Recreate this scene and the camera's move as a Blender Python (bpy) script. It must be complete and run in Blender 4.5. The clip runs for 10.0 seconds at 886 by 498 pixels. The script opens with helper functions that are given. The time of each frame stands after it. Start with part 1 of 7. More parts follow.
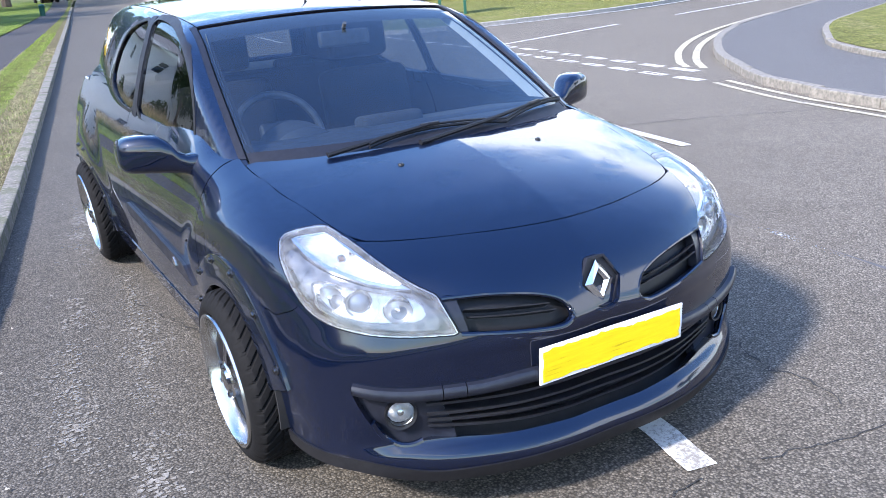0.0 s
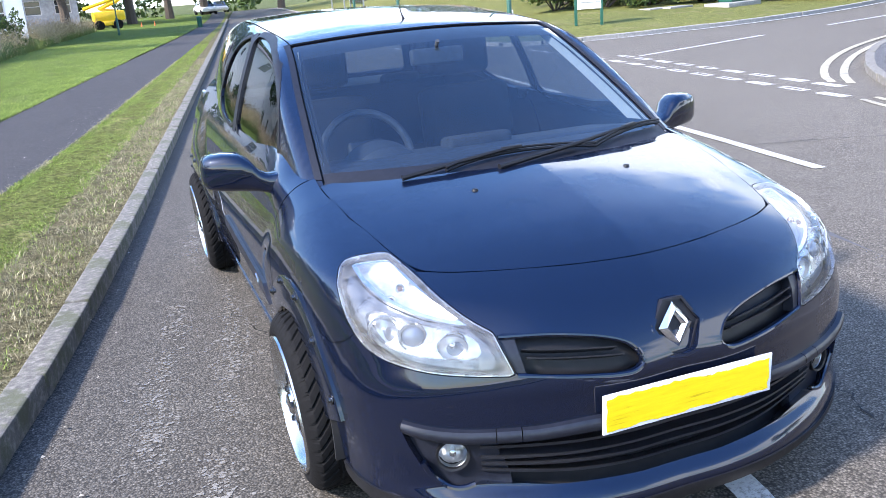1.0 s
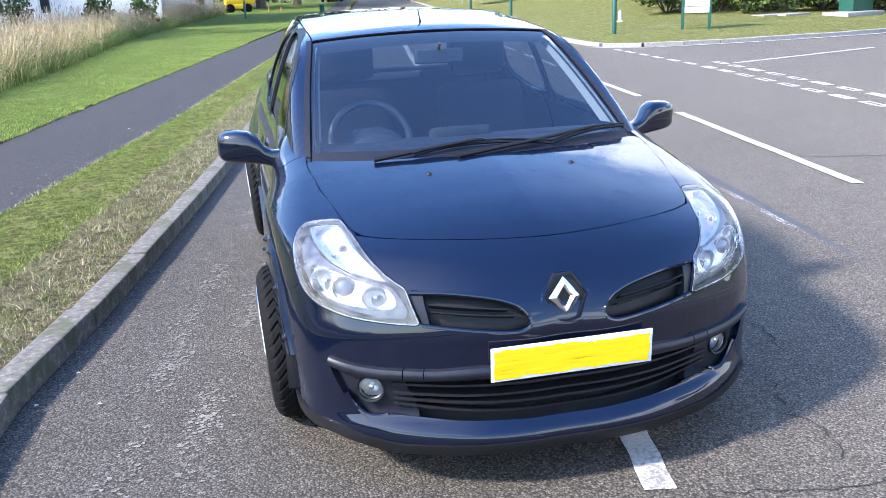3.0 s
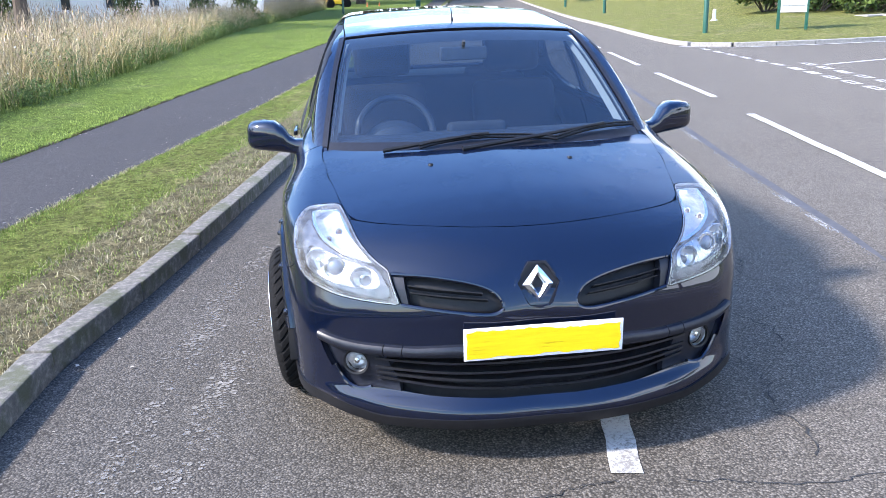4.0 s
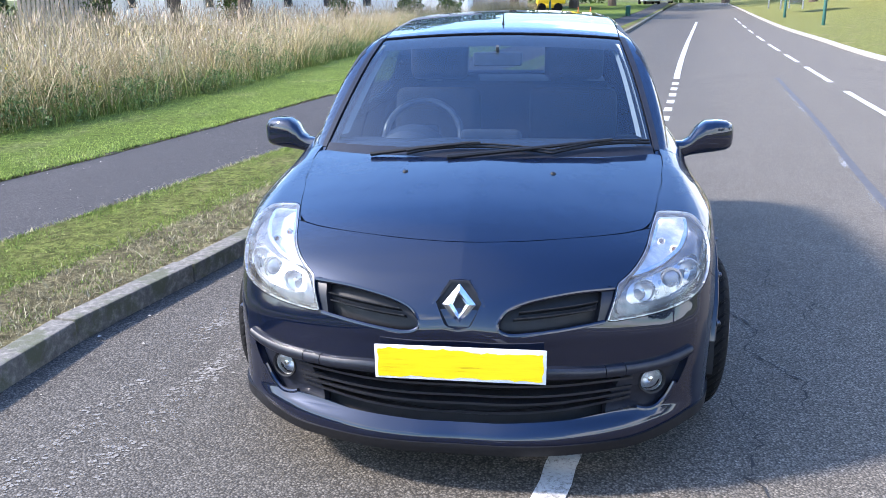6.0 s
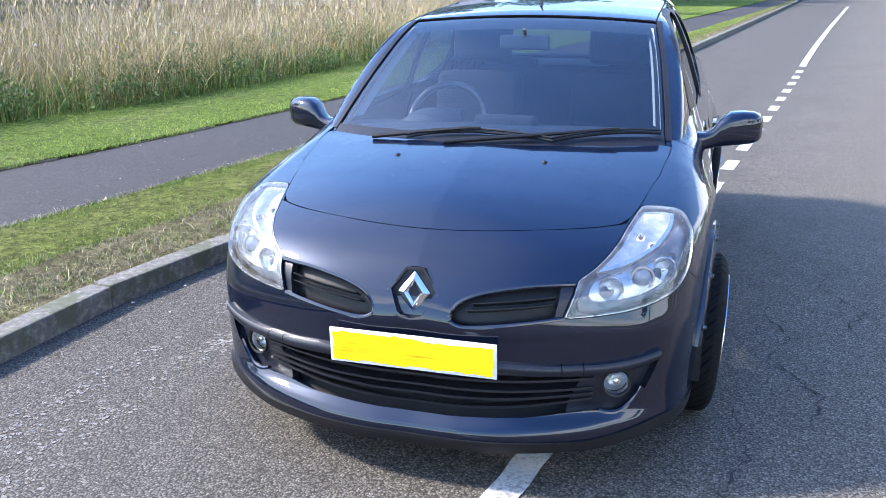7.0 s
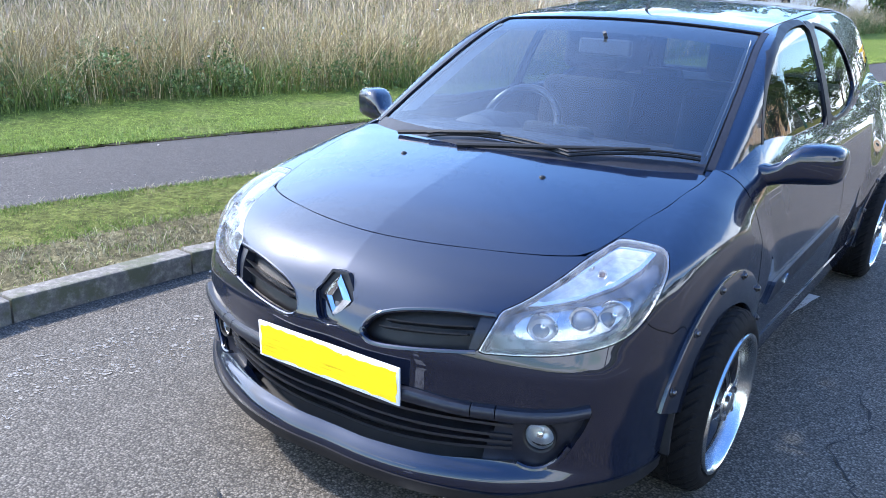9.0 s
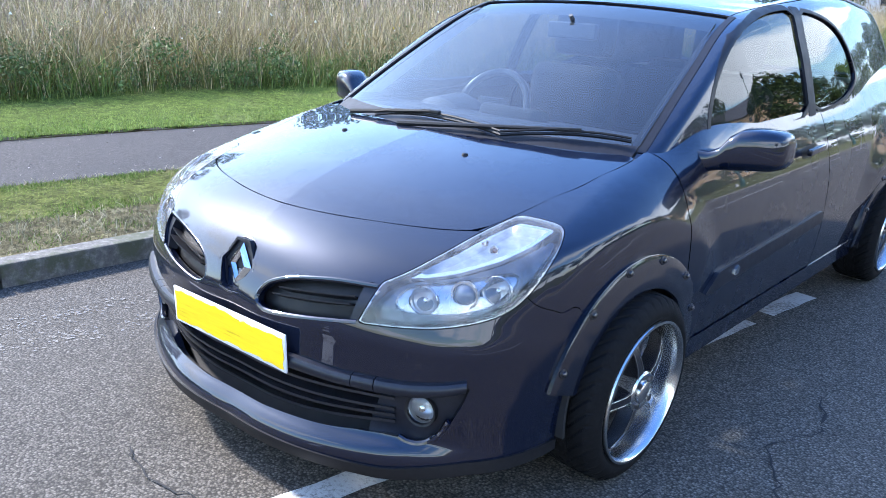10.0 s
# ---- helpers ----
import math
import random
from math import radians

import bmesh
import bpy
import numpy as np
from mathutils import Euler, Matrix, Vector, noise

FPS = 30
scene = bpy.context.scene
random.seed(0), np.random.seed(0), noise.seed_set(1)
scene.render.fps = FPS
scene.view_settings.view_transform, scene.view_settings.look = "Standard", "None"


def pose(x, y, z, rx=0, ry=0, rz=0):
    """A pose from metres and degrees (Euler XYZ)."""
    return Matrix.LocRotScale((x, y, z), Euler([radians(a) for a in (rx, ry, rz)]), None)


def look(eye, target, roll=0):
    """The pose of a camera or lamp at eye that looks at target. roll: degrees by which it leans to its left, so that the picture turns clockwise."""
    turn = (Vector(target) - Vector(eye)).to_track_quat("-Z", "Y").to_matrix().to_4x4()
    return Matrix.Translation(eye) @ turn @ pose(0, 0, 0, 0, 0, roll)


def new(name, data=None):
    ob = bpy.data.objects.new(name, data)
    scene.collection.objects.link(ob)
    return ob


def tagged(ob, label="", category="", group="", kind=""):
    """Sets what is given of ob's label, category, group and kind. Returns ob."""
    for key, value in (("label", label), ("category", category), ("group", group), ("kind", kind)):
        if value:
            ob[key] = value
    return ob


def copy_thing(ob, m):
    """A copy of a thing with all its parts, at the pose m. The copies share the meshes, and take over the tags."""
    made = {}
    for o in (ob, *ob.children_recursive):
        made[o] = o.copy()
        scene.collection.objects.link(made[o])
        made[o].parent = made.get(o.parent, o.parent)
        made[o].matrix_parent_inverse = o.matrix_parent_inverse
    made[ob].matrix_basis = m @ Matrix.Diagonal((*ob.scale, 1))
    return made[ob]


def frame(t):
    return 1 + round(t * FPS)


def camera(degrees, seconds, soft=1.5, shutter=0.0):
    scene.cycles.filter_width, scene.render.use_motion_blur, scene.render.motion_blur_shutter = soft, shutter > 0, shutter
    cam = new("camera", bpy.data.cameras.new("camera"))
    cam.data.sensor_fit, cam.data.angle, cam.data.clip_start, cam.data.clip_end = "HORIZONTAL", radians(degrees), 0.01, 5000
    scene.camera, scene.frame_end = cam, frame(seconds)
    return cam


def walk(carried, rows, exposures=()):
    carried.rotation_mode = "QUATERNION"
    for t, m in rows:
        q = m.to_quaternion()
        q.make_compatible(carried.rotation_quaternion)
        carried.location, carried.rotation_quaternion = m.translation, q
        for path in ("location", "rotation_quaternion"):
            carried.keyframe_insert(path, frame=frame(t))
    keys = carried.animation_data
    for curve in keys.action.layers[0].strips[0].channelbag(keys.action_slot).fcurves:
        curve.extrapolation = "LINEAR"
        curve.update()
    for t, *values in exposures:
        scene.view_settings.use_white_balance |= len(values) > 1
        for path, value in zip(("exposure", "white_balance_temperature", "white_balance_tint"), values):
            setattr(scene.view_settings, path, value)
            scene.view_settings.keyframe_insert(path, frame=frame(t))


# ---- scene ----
cam = camera(54.5, 10.0, soft=0.85)
PATH = [
    (0, (-1.489, -1.718, 1.507), (-0.56, -0.063, 0.878), -3.7),
    (0.5, (-1.383, -1.652, 1.522), (-0.523, 0.056, 0.935), -3.5),
    (1, (-1.258, -1.687, 1.517), (-0.602, 0.108, 0.929), -4.3),
    (1.5, (-1.087, -1.818, 1.522), (-0.536, 0.001, 0.901), -3.0),
    (2, (-1.039, -1.975, 1.517), (-0.517, -0.149, 0.891), -2.4),
    (2.5, (-0.987, -2.133, 1.539), (-0.5, -0.287, 0.944), -2.3),
    (4, (-0.581, -2.512, 1.559), (-0.375, -0.611, 0.971), -1.9),
    (4.5, (-0.358, -2.579, 1.553), (-0.271, -0.668, 0.971), -1.6),
    (5, (-0.117, -2.555, 1.557), (-0.149, -0.643, 0.97), -1.5),
    (5.5, (0.047, -2.456, 1.545), (-0.074, -0.541, 0.981), -1.1),
    (7, (0.773, -2.228, 1.524), (0.226, -0.402, 0.92), -0.5),
    (7.5, (0.926, -2.079, 1.516), (0.249, -0.297, 0.91), -0.8),
    (8, (1.194, -1.99, 1.48), (0.261, -0.322, 0.887), -0.2),
    (8.5, (1.384, -1.832, 1.478), (0.367, -0.22, 0.872), 1.1),
    (9, (1.503, -1.627, 1.48), (0.421, -0.055, 0.881), 2.1),
    (9.5, (1.715, -1.475, 1.456), (0.516, 0.01, 0.859), 2.2),
    (10, (1.917, -1.323, 1.421), (0.679, 0.128, 0.819), 2.4),
]
walk(cam, [(t, look(eye, target, roll)) for t, eye, target, roll in PATH], [(0, 1.50, 6400, 17), (6, 1.58, 6420, 17), (9, 1.66, 6220, 15), (10, 1.60, 6120, 15)])

# ---- world, sun ----
world = bpy.data.worlds.new("sky")
scene.world = world
world.use_nodes = True
wn, wl = world.node_tree.nodes, world.node_tree.links
wn.clear()
SUN_EL, SUN_AZ = radians(39), radians(258)  # azimuth clockwise from +y
sky = wn.new("ShaderNodeTexSky")
sky.sky_type, sky.sun_disc = "NISHITA", False
sky.sun_elevation, sky.sun_rotation = SUN_EL, SUN_AZ
sky.air_density, sky.dust_density, sky.ozone_density = 1.2, 0.7, 4.0
geo = wn.new("ShaderNodeTexCoord")
sep = wn.new("ShaderNodeSeparateXYZ")
wl.new(geo.outputs["Generated"], sep.inputs[0])
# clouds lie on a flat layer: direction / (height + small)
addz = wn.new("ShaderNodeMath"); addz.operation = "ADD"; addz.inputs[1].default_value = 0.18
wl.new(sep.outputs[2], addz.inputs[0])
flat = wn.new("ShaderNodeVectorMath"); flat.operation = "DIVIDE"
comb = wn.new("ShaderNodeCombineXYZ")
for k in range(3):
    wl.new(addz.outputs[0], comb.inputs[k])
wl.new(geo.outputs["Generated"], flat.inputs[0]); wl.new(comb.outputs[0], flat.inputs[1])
# the drift places the unseen clouds where the bodywork reflects them
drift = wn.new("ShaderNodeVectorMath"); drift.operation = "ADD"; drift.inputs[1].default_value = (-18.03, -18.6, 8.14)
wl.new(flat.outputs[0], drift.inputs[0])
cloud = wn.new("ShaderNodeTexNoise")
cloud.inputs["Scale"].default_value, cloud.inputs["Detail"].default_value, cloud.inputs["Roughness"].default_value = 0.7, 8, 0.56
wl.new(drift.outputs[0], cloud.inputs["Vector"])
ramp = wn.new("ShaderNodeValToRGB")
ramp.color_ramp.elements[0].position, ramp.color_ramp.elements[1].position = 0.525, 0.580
lie = wn.new("ShaderNodeMath"); lie.operation = "MULTIPLY_ADD"; lie.inputs[1].default_value = 0.09  # more cloud towards +x, set to suit the reflections in the car
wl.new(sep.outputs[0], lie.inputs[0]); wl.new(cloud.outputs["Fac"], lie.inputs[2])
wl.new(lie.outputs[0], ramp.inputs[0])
mixc = wn.new("ShaderNodeMix"); mixc.data_type = "RGBA"
mixc.inputs["B"].default_value = (8.5, 9.6, 10.5, 1)
deep = wn.new("ShaderNodeVectorMath"); deep.operation = "MULTIPLY"; # deep blue overhead, paler towards the horizon
rise = wn.new("ShaderNodeMapRange"); rise.inputs[1].default_value, rise.inputs[2].default_value = 0.25, 0.68
wl.new(sep.outputs[2], rise.inputs[0])
tint = wn.new("ShaderNodeMix"); tint.data_type = "RGBA"
tint.inputs["A"].default_value, tint.inputs["B"].default_value = (1.30, 1.44, 1.48, 1), (0.86, 1.20, 1.62, 1)
wl.new(rise.outputs[0], tint.inputs["Factor"]); wl.new(tint.outputs["Result"], deep.inputs[1])
wl.new(sky.outputs[0], deep.inputs[0])
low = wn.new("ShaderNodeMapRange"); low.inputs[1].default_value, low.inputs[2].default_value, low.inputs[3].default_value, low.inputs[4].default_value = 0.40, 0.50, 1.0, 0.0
wl.new(sep.outputs[2], low.inputs[0])  # unseen cloud banks kept low round the horizon, clear sky overhead, for the reflections
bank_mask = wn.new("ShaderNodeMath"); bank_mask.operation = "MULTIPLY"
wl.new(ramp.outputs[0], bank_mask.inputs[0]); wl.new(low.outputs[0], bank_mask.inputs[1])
# a thin bright cloud veil is added round the sun to lift reflections
near_sun = wn.new("ShaderNodeVectorMath"); near_sun.operation = "DOT_PRODUCT"
near_sun.inputs[1].default_value = (math.sin(SUN_AZ) * math.cos(SUN_EL), math.cos(SUN_AZ) * math.cos(SUN_EL), math.sin(SUN_EL))
wl.new(geo.outputs["Generated"], near_sun.inputs[0])
ring = wn.new("ShaderNodeMapRange"); ring.inputs[1].default_value, ring.inputs[2].default_value, ring.inputs[4].default_value = 0.55, 0.98, 0.55
wl.new(near_sun.outputs["Value"], ring.inputs[0])
wisp = wn.new("ShaderNodeMapRange"); wisp.inputs[1].default_value, wisp.inputs[2].default_value, wisp.inputs[3].default_value = 0.38, 0.62, 0.35
wl.new(cloud.outputs["Fac"], wisp.inputs[0])
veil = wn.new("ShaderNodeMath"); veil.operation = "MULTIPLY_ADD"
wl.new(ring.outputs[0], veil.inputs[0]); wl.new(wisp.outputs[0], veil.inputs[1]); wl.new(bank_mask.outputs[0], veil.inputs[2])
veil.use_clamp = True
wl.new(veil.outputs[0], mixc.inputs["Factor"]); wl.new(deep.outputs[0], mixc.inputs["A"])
bg = wn.new("ShaderNodeBackground"); bg.inputs["Strength"].default_value = 0.15
wl.new(mixc.outputs["Result"], bg.inputs["Color"])
wout = wn.new("ShaderNodeOutputWorld"); wl.new(bg.outputs[0], wout.inputs["Surface"])

sun = new("sun", bpy.data.lights.new("sun", "SUN"))
sun.data.energy, sun.data.angle, sun.data.color = 4.2, radians(5.5), (1.0, 0.95, 0.87)
sun_dir = Vector((math.sin(SUN_AZ) * math.cos(SUN_EL), math.cos(SUN_AZ) * math.cos(SUN_EL), math.sin(SUN_EL)))
sun.matrix_world = look(sun_dir * 50, (0, 0, 0))


# ---- materials ----
class Nodes:
    """A small builder of node materials."""

    def __init__(self, name, rough=0.5, metal=0.0, **sockets):
        self.mat = bpy.data.materials.new(name)
        self.mat.use_nodes = True
        self.n, self.l = self.mat.node_tree.nodes, self.mat.node_tree.links
        self.bsdf = self.n["Principled BSDF"]
        self.bsdf.inputs["Roughness"].default_value, self.bsdf.inputs["Metallic"].default_value = rough, metal
        for key, value in sockets.items():
            self.bsdf.inputs[key.replace("_", " ")].default_value = value
        self.tc = self.n.new("ShaderNodeTexCoord")

    def noise(self, scale, detail=4, rough=0.55, stretch=None):
        t = self.n.new("ShaderNodeTexNoise")
        t.inputs["Scale"].default_value, t.inputs["Detail"].default_value, t.inputs["Roughness"].default_value = scale, detail, rough
        src = self.tc.outputs["Object"]
        if stretch:
            m = self.n.new("ShaderNodeMapping")
            m.inputs["Scale"].default_value = stretch
            self.l.new(src, m.inputs[0])
            src = m.outputs[0]
        self.l.new(src, t.inputs["Vector"])
        return t.outputs["Fac"]

    def cells(self, scale, feature="F1", out="Distance"):
        t = self.n.new("ShaderNodeTexVoronoi")
        t.feature = feature
        t.inputs["Scale"].default_value = scale
        self.l.new(self.tc.outputs["Object"], t.inputs["Vector"])
        return t.outputs[out]

    def ramp(self, fac, *stops):
        r = self.n.new("ShaderNodeValToRGB")
        e = r.color_ramp.elements
        while len(e) < len(stops):
            e.new(0.5)
        for k, (pos, col) in enumerate(stops):
            e[k].position, e[k].color = pos, (*col, 1) if len(col) == 3 else col
        self.l.new(fac, r.inputs[0])
        return r.outputs[0]

    def grey(self, fac, lo, hi, a=0.0, b=1.0):
        m = self.n.new("ShaderNodeMapRange")
        for k, v in enumerate((lo, hi, a, b)):
            m.inputs[k + 1].default_value = v
        self.l.new(fac, m.inputs[0])
        return m.outputs[0]

    def mix(self, fac, a, b, mode="MIX"):
        m = self.n.new("ShaderNodeMix")
        m.data_type, m.blend_type = "RGBA", mode
        for key, v in (("Factor", fac), ("A", a), ("B", b)):
            if isinstance(v, (int, float)):
                m.inputs[key].default_value = v
            elif isinstance(v, tuple):
                m.inputs[key].default_value = (*v, 1)
            else:
                self.l.new(v, m.inputs[key])
        return m.outputs["Result"]

    def random(self, island=False):
        if island:
            return self.n.new("ShaderNodeNewGeometry").outputs["Random Per Island"]
        return self.n.new("ShaderNodeObjectInfo").outputs["Random"]

    def height(self):
        s = self.n.new("ShaderNodeSeparateXYZ")
        self.l.new(self.tc.outputs["Object"], s.inputs[0])
        return s.outputs[2]

    def color(self, src):
        if isinstance(src, tuple):
            self.bsdf.inputs["Base Color"].default_value = (*src, 1)
        else:
            self.l.new(src, self.bsdf.inputs["Base Color"])
        return self

    def set(self, key, src):
        self.l.new(src, self.bsdf.inputs[key])
        return self

    def bump(self, fac, strength=0.3, distance=0.005):
        b = self.n.new("ShaderNodeBump")
        b.inputs["Strength"].default_value, b.inputs["Distance"].default_value = strength, distance
        self.l.new(fac, b.inputs["Height"])
        self.l.new(b.outputs[0], self.bsdf.inputs["Normal"])
        return self


def plain(name, col, rough, metal=0.0, scale=40, spread=0.25, bump=0.0, **sockets):
    m = Nodes(name, rough, metal, **sockets)
    n = m.noise(scale, 5)
    lo, hi = tuple(c * (1 - spread) for c in col), tuple(min(1, c * (1 + spread)) for c in col)
    m.color(m.ramp(n, (0.3, lo), (0.7, hi)))
    m.set("Roughness", m.grey(m.noise(scale * 0.3, 3), 0.3, 0.7, max(0, rough - 0.05), rough + 0.05))
    if bump:
        m.bump(m.noise(scale * 6, 3), bump, 0.002)
    return m.mat


def car_paint():
    m = Nodes("navy_paint", 0.42, 0.3, Coat_Weight=1.0, Coat_Roughness=0.01, Coat_IOR=1.56, Specular_IOR_Level=0.1)
    fl = m.cells(900, out="Color")
    s = m.n.new("ShaderNodeSeparateColor"); m.l.new(fl, s.inputs[0])
    m.color(m.ramp(s.outputs[0], (0.0, (0.0006, 0.0024, 0.0100)), (1.0, (0.0014, 0.0050, 0.0210))))
    dust = m.noise(6, 5)
    m.set("Roughness", m.grey(dust, 0.3, 0.8, 0.34, 0.46))
    m.set("Coat Roughness", m.grey(m.noise(3, 6, 0.7), 0.45, 0.8, 0.004, 0.022))
    return m.mat


def glass(name, tint, gloss=0.05, haze=0.0):
    m = bpy.data.materials.new(name)
    m.use_nodes = True
    n, l = m.node_tree.nodes, m.node_tree.links
    n.clear()
    tr, gl, mx, lw, pw, mr0, out = (n.new("ShaderNode" + k) for k in ("BsdfTransparent", "BsdfGlossy", "MixShader", "LayerWeight", "Math", "MapRange", "OutputMaterial"))
    tr.inputs[0].default_value = (*tint, 1)
    gl.inputs["Roughness"].default_value = 0.004
    lw.inputs["Blend"].default_value = 0.5
    pw.operation, pw.inputs[1].default_value = "POWER", 5.0
    mr0.inputs[3].default_value, mr0.inputs[4].default_value = gloss, 1.0  # Schlick's curve of the gloss
    l.new(lw.outputs["Facing"], pw.inputs[0]); l.new(pw.outputs[0], mr0.inputs[0]); l.new(mr0.outputs[0], mx.inputs[0])
    l.new(tr.outputs[0], mx.inputs[1]); l.new(gl.outputs[0], mx.inputs[2])
    last = mx.outputs[0]
    if haze:  # weathered plastic scatters a little light
        df, m2, ns, mr = (n.new("ShaderNode" + k) for k in ("BsdfDiffuse", "MixShader", "TexNoise", "MapRange"))
        df.inputs[0].default_value = (0.85, 0.87, 0.9, 1)
        ns.inputs["Scale"].default_value = 9
        mr.inputs[1].default_value, mr.inputs[2].default_value, mr.inputs[3].default_value, mr.inputs[4].default_value = 0.3, 0.7, haze * 0.4, haze * 1.8
        l.new(ns.outputs["Fac"], mr.inputs[0]); l.new(mr.outputs[0], m2.inputs[0])
        l.new(last, m2.inputs[1]); l.new(df.outputs[0], m2.inputs[2])
        last = m2.outputs[0]
    l.new(last, out.inputs[0])
    return m


def brushed_yellow():
    """Yellow paint brushed by hand: streaks along the stroke."""
    m = Nodes("plate_yellow", 0.4)
    n = m.noise(30, 5, 0.7, (0.25, 1.0, 3.2))
    m.color(m.ramp(n, (0.30, (0.48, 0.32, 0.0)), (0.42, (0.70, 0.50, 0.0)), (0.75, (0.78, 0.59, 0.003))))
    m.bump(n, 0.3, 0.002)
    return m.mat


def asphalt(name, dark, light, fleck, patch, lane=False):
    """Worn tarmac: stone chips in dark binder, mottled at two scales; lane: paler where traffic has polished it, and
    again further out.
    """
    m = Nodes(name, 0.85, Specular_IOR_Level=0.3)
    st = m.cells(120, out="Color")
    s = m.n.new("ShaderNodeSeparateColor"); m.l.new(st, s.inputs[0])
    grain = m.ramp(s.outputs[0], (0.0, dark), (0.7, light), (1.0, fleck))
    dist = m.cells(120)
    grain = m.mix(m.grey(dist, 0.30, 0.75, 0.0, 0.9), grain, tuple(c * 0.30 for c in dark))
    pits = m.grey(m.noise(70, 3, 0.6), 0.56, 0.66, 0.0, 0.75)
    grain = m.mix(pits, grain, tuple(c * 0.35 for c in dark))
    col = m.mix(m.grey(m.noise(0.9, 6, 0.6), 0.35, 0.7, 0.0, 0.55), grain, patch, "MULTIPLY")
    col = m.mix(m.grey(m.noise(9, 4, 0.65), 0.42, 0.66, 0.0, 0.5), col, tuple(c * 0.95 for c in patch), "MULTIPLY")
    if lane:
        across = m.n.new("ShaderNodeVectorMath"); across.operation = "DOT_PRODUCT"
        across.inputs[1].default_value = (1.0, -0.155, 0.0)
        m.l.new(m.tc.outputs["Object"], across.inputs[0])
        worn = m.n.new("ShaderNodeMath"); worn.operation = "ADD"
        m.l.new(across.outputs["Value"], worn.inputs[0]); m.l.new(m.grey(m.noise(1.6, 4, 0.6), 0.3, 0.7, -0.35, 0.35), worn.inputs[1])
        col = m.mix(m.grey(worn.outputs[0], -0.3, 1.3, 0.0, 1.0), col, (1.38, 1.35, 1.31), "MULTIPLY")
        # grazing sheen of the sunlit far road, put into the colour
        col = m.mix(m.grey(worn.outputs[0], 1.5, 4.5, 0.0, 1.0), col, (1.22, 1.21, 1.20), "MULTIPLY")
    m.color(col)
    m.bump(m.mix(0.4, m.grey(dist, 0, 0.7, 1, 0), m.noise(220, 2)), 0.5, 0.006)
    return m.mat


M = dict(
    paint=car_paint(),
    black=plain("black_plastic", (0.007, 0.007, 0.0085), 0.5, Specular_IOR_Level=0.3, bump=0.08, scale=60),
    dark=plain("satin_dark_plastic", (0.010, 0.011, 0.016), 0.5, Specular_IOR_Level=0.25, bump=0.04, scale=60),
    void=plain("shadowed_black", (0.006, 0.006, 0.007), 0.8),
    rubber=plain("tyre_rubber", (0.0065, 0.0065, 0.007), 0.8, Specular_IOR_Level=0.12, bump=0.15, scale=90),
    chrome=plain("bright_chrome", (0.78, 0.78, 0.78), 0.17, 1.0, spread=0.05),
    alloy=plain("polished_alloy", (0.56, 0.56, 0.55), 0.22, 1.0, spread=0.06, scale=15),
    spoke=plain("black_spoke_paint", (0.012, 0.012, 0.014), 0.22, 0.0, Coat_Weight=0.6),
    disc=plain("brake_disc_steel", (0.32, 0.31, 0.30), 0.35, 1.0, scale=25),
    mirror=plain("mirror_silver", (0.9, 0.92, 0.93), 0.01, 1.0, spread=0.01),
    reflector=plain("lamp_reflector", (0.56, 0.56, 0.56), 0.30, 1.0, spread=0.05),
    lampgrey=plain("lamp_bezel_silver", (0.50, 0.51, 0.52), 0.28, 0.95),
    housing=plain("lamp_housing_grey", (0.075, 0.085, 0.105), 0.3, 0.4),
    amber=plain("amber_bulb", (0.10, 0.045, 0.03), 0.2),
    screen=glass("windscreen_glass", (0.50, 0.57, 0.62), 0.105, 0.0025),
    window=glass("side_window_glass", (0.42, 0.46, 0.46), 0.085),
    lens=glass("lamp_lens", (0.86, 0.87, 0.88), 0.05, 0.06),
    white=plain("plate_white", (0.62, 0.62, 0.63), 0.3, spread=0.04),
    yellow=brushed_yellow(),
    cloth=plain("seat_cloth", (0.018, 0.02, 0.026), 0.9, bump=0.2, scale=50),
    dash=plain("dashboard_grey", (0.036, 0.041, 0.05), 0.6, bump=0.15, scale=80),
    lining=plain("headlining", (0.03, 0.032, 0.037), 0.9, scale=30),
    pillar_trim=plain("pillar_trim", (0.36, 0.37, 0.37), 0.7, spread=0.05, scale=30),
    road=asphalt("road_asphalt", (0.072, 0.065, 0.054), (0.128, 0.115, 0.097), (0.192, 0.174, 0.147), (0.78, 0.77, 0.75), lane=True),
    path=asphalt("path_asphalt", (0.040, 0.036, 0.034), (0.072, 0.066, 0.063), (0.12, 0.11, 0.105), (0.75, 0.75, 0.75)),
)
M["flare"] = plain("flare_paint", (0.004, 0.006, 0.013), 0.22, scale=50, Coat_Weight=1.0, Specular_IOR_Level=0.2)
M["foglens"] = glass("fog_lamp_glass", (0.80, 0.82, 0.84), 0.06)
M["indicator"] = plain("indicator_silver", (0.62, 0.62, 0.61), 0.45, 0.8)
M["bolt"] = plain("steel_bolt", (0.13, 0.13, 0.14), 0.3, 1.0)
M["rub"] = plain("rubbing_strip", (0.010, 0.0115, 0.018), 0.36, Specular_IOR_Level=0.35, bump=0.02, scale=60)
M["screen_ball"] = plain("projector_glass", (0.10, 0.12, 0.16), 0.03, 0.3, Coat_Weight=1.0)
M["faint"] = plain("faint_dark_yellow", (0.42, 0.31, 0.02), 0.5)
M["slat"] = plain("slat_plastic", (0.013, 0.014, 0.018), 0.42, bump=0.04, scale=60)
M["cover"] = plain("mirror_cover_grey", (0.045, 0.047, 0.05), 0.6)
M["steer"] = plain("wheel_leather", (0.05, 0.055, 0.065), 0.35, bump=0.1)


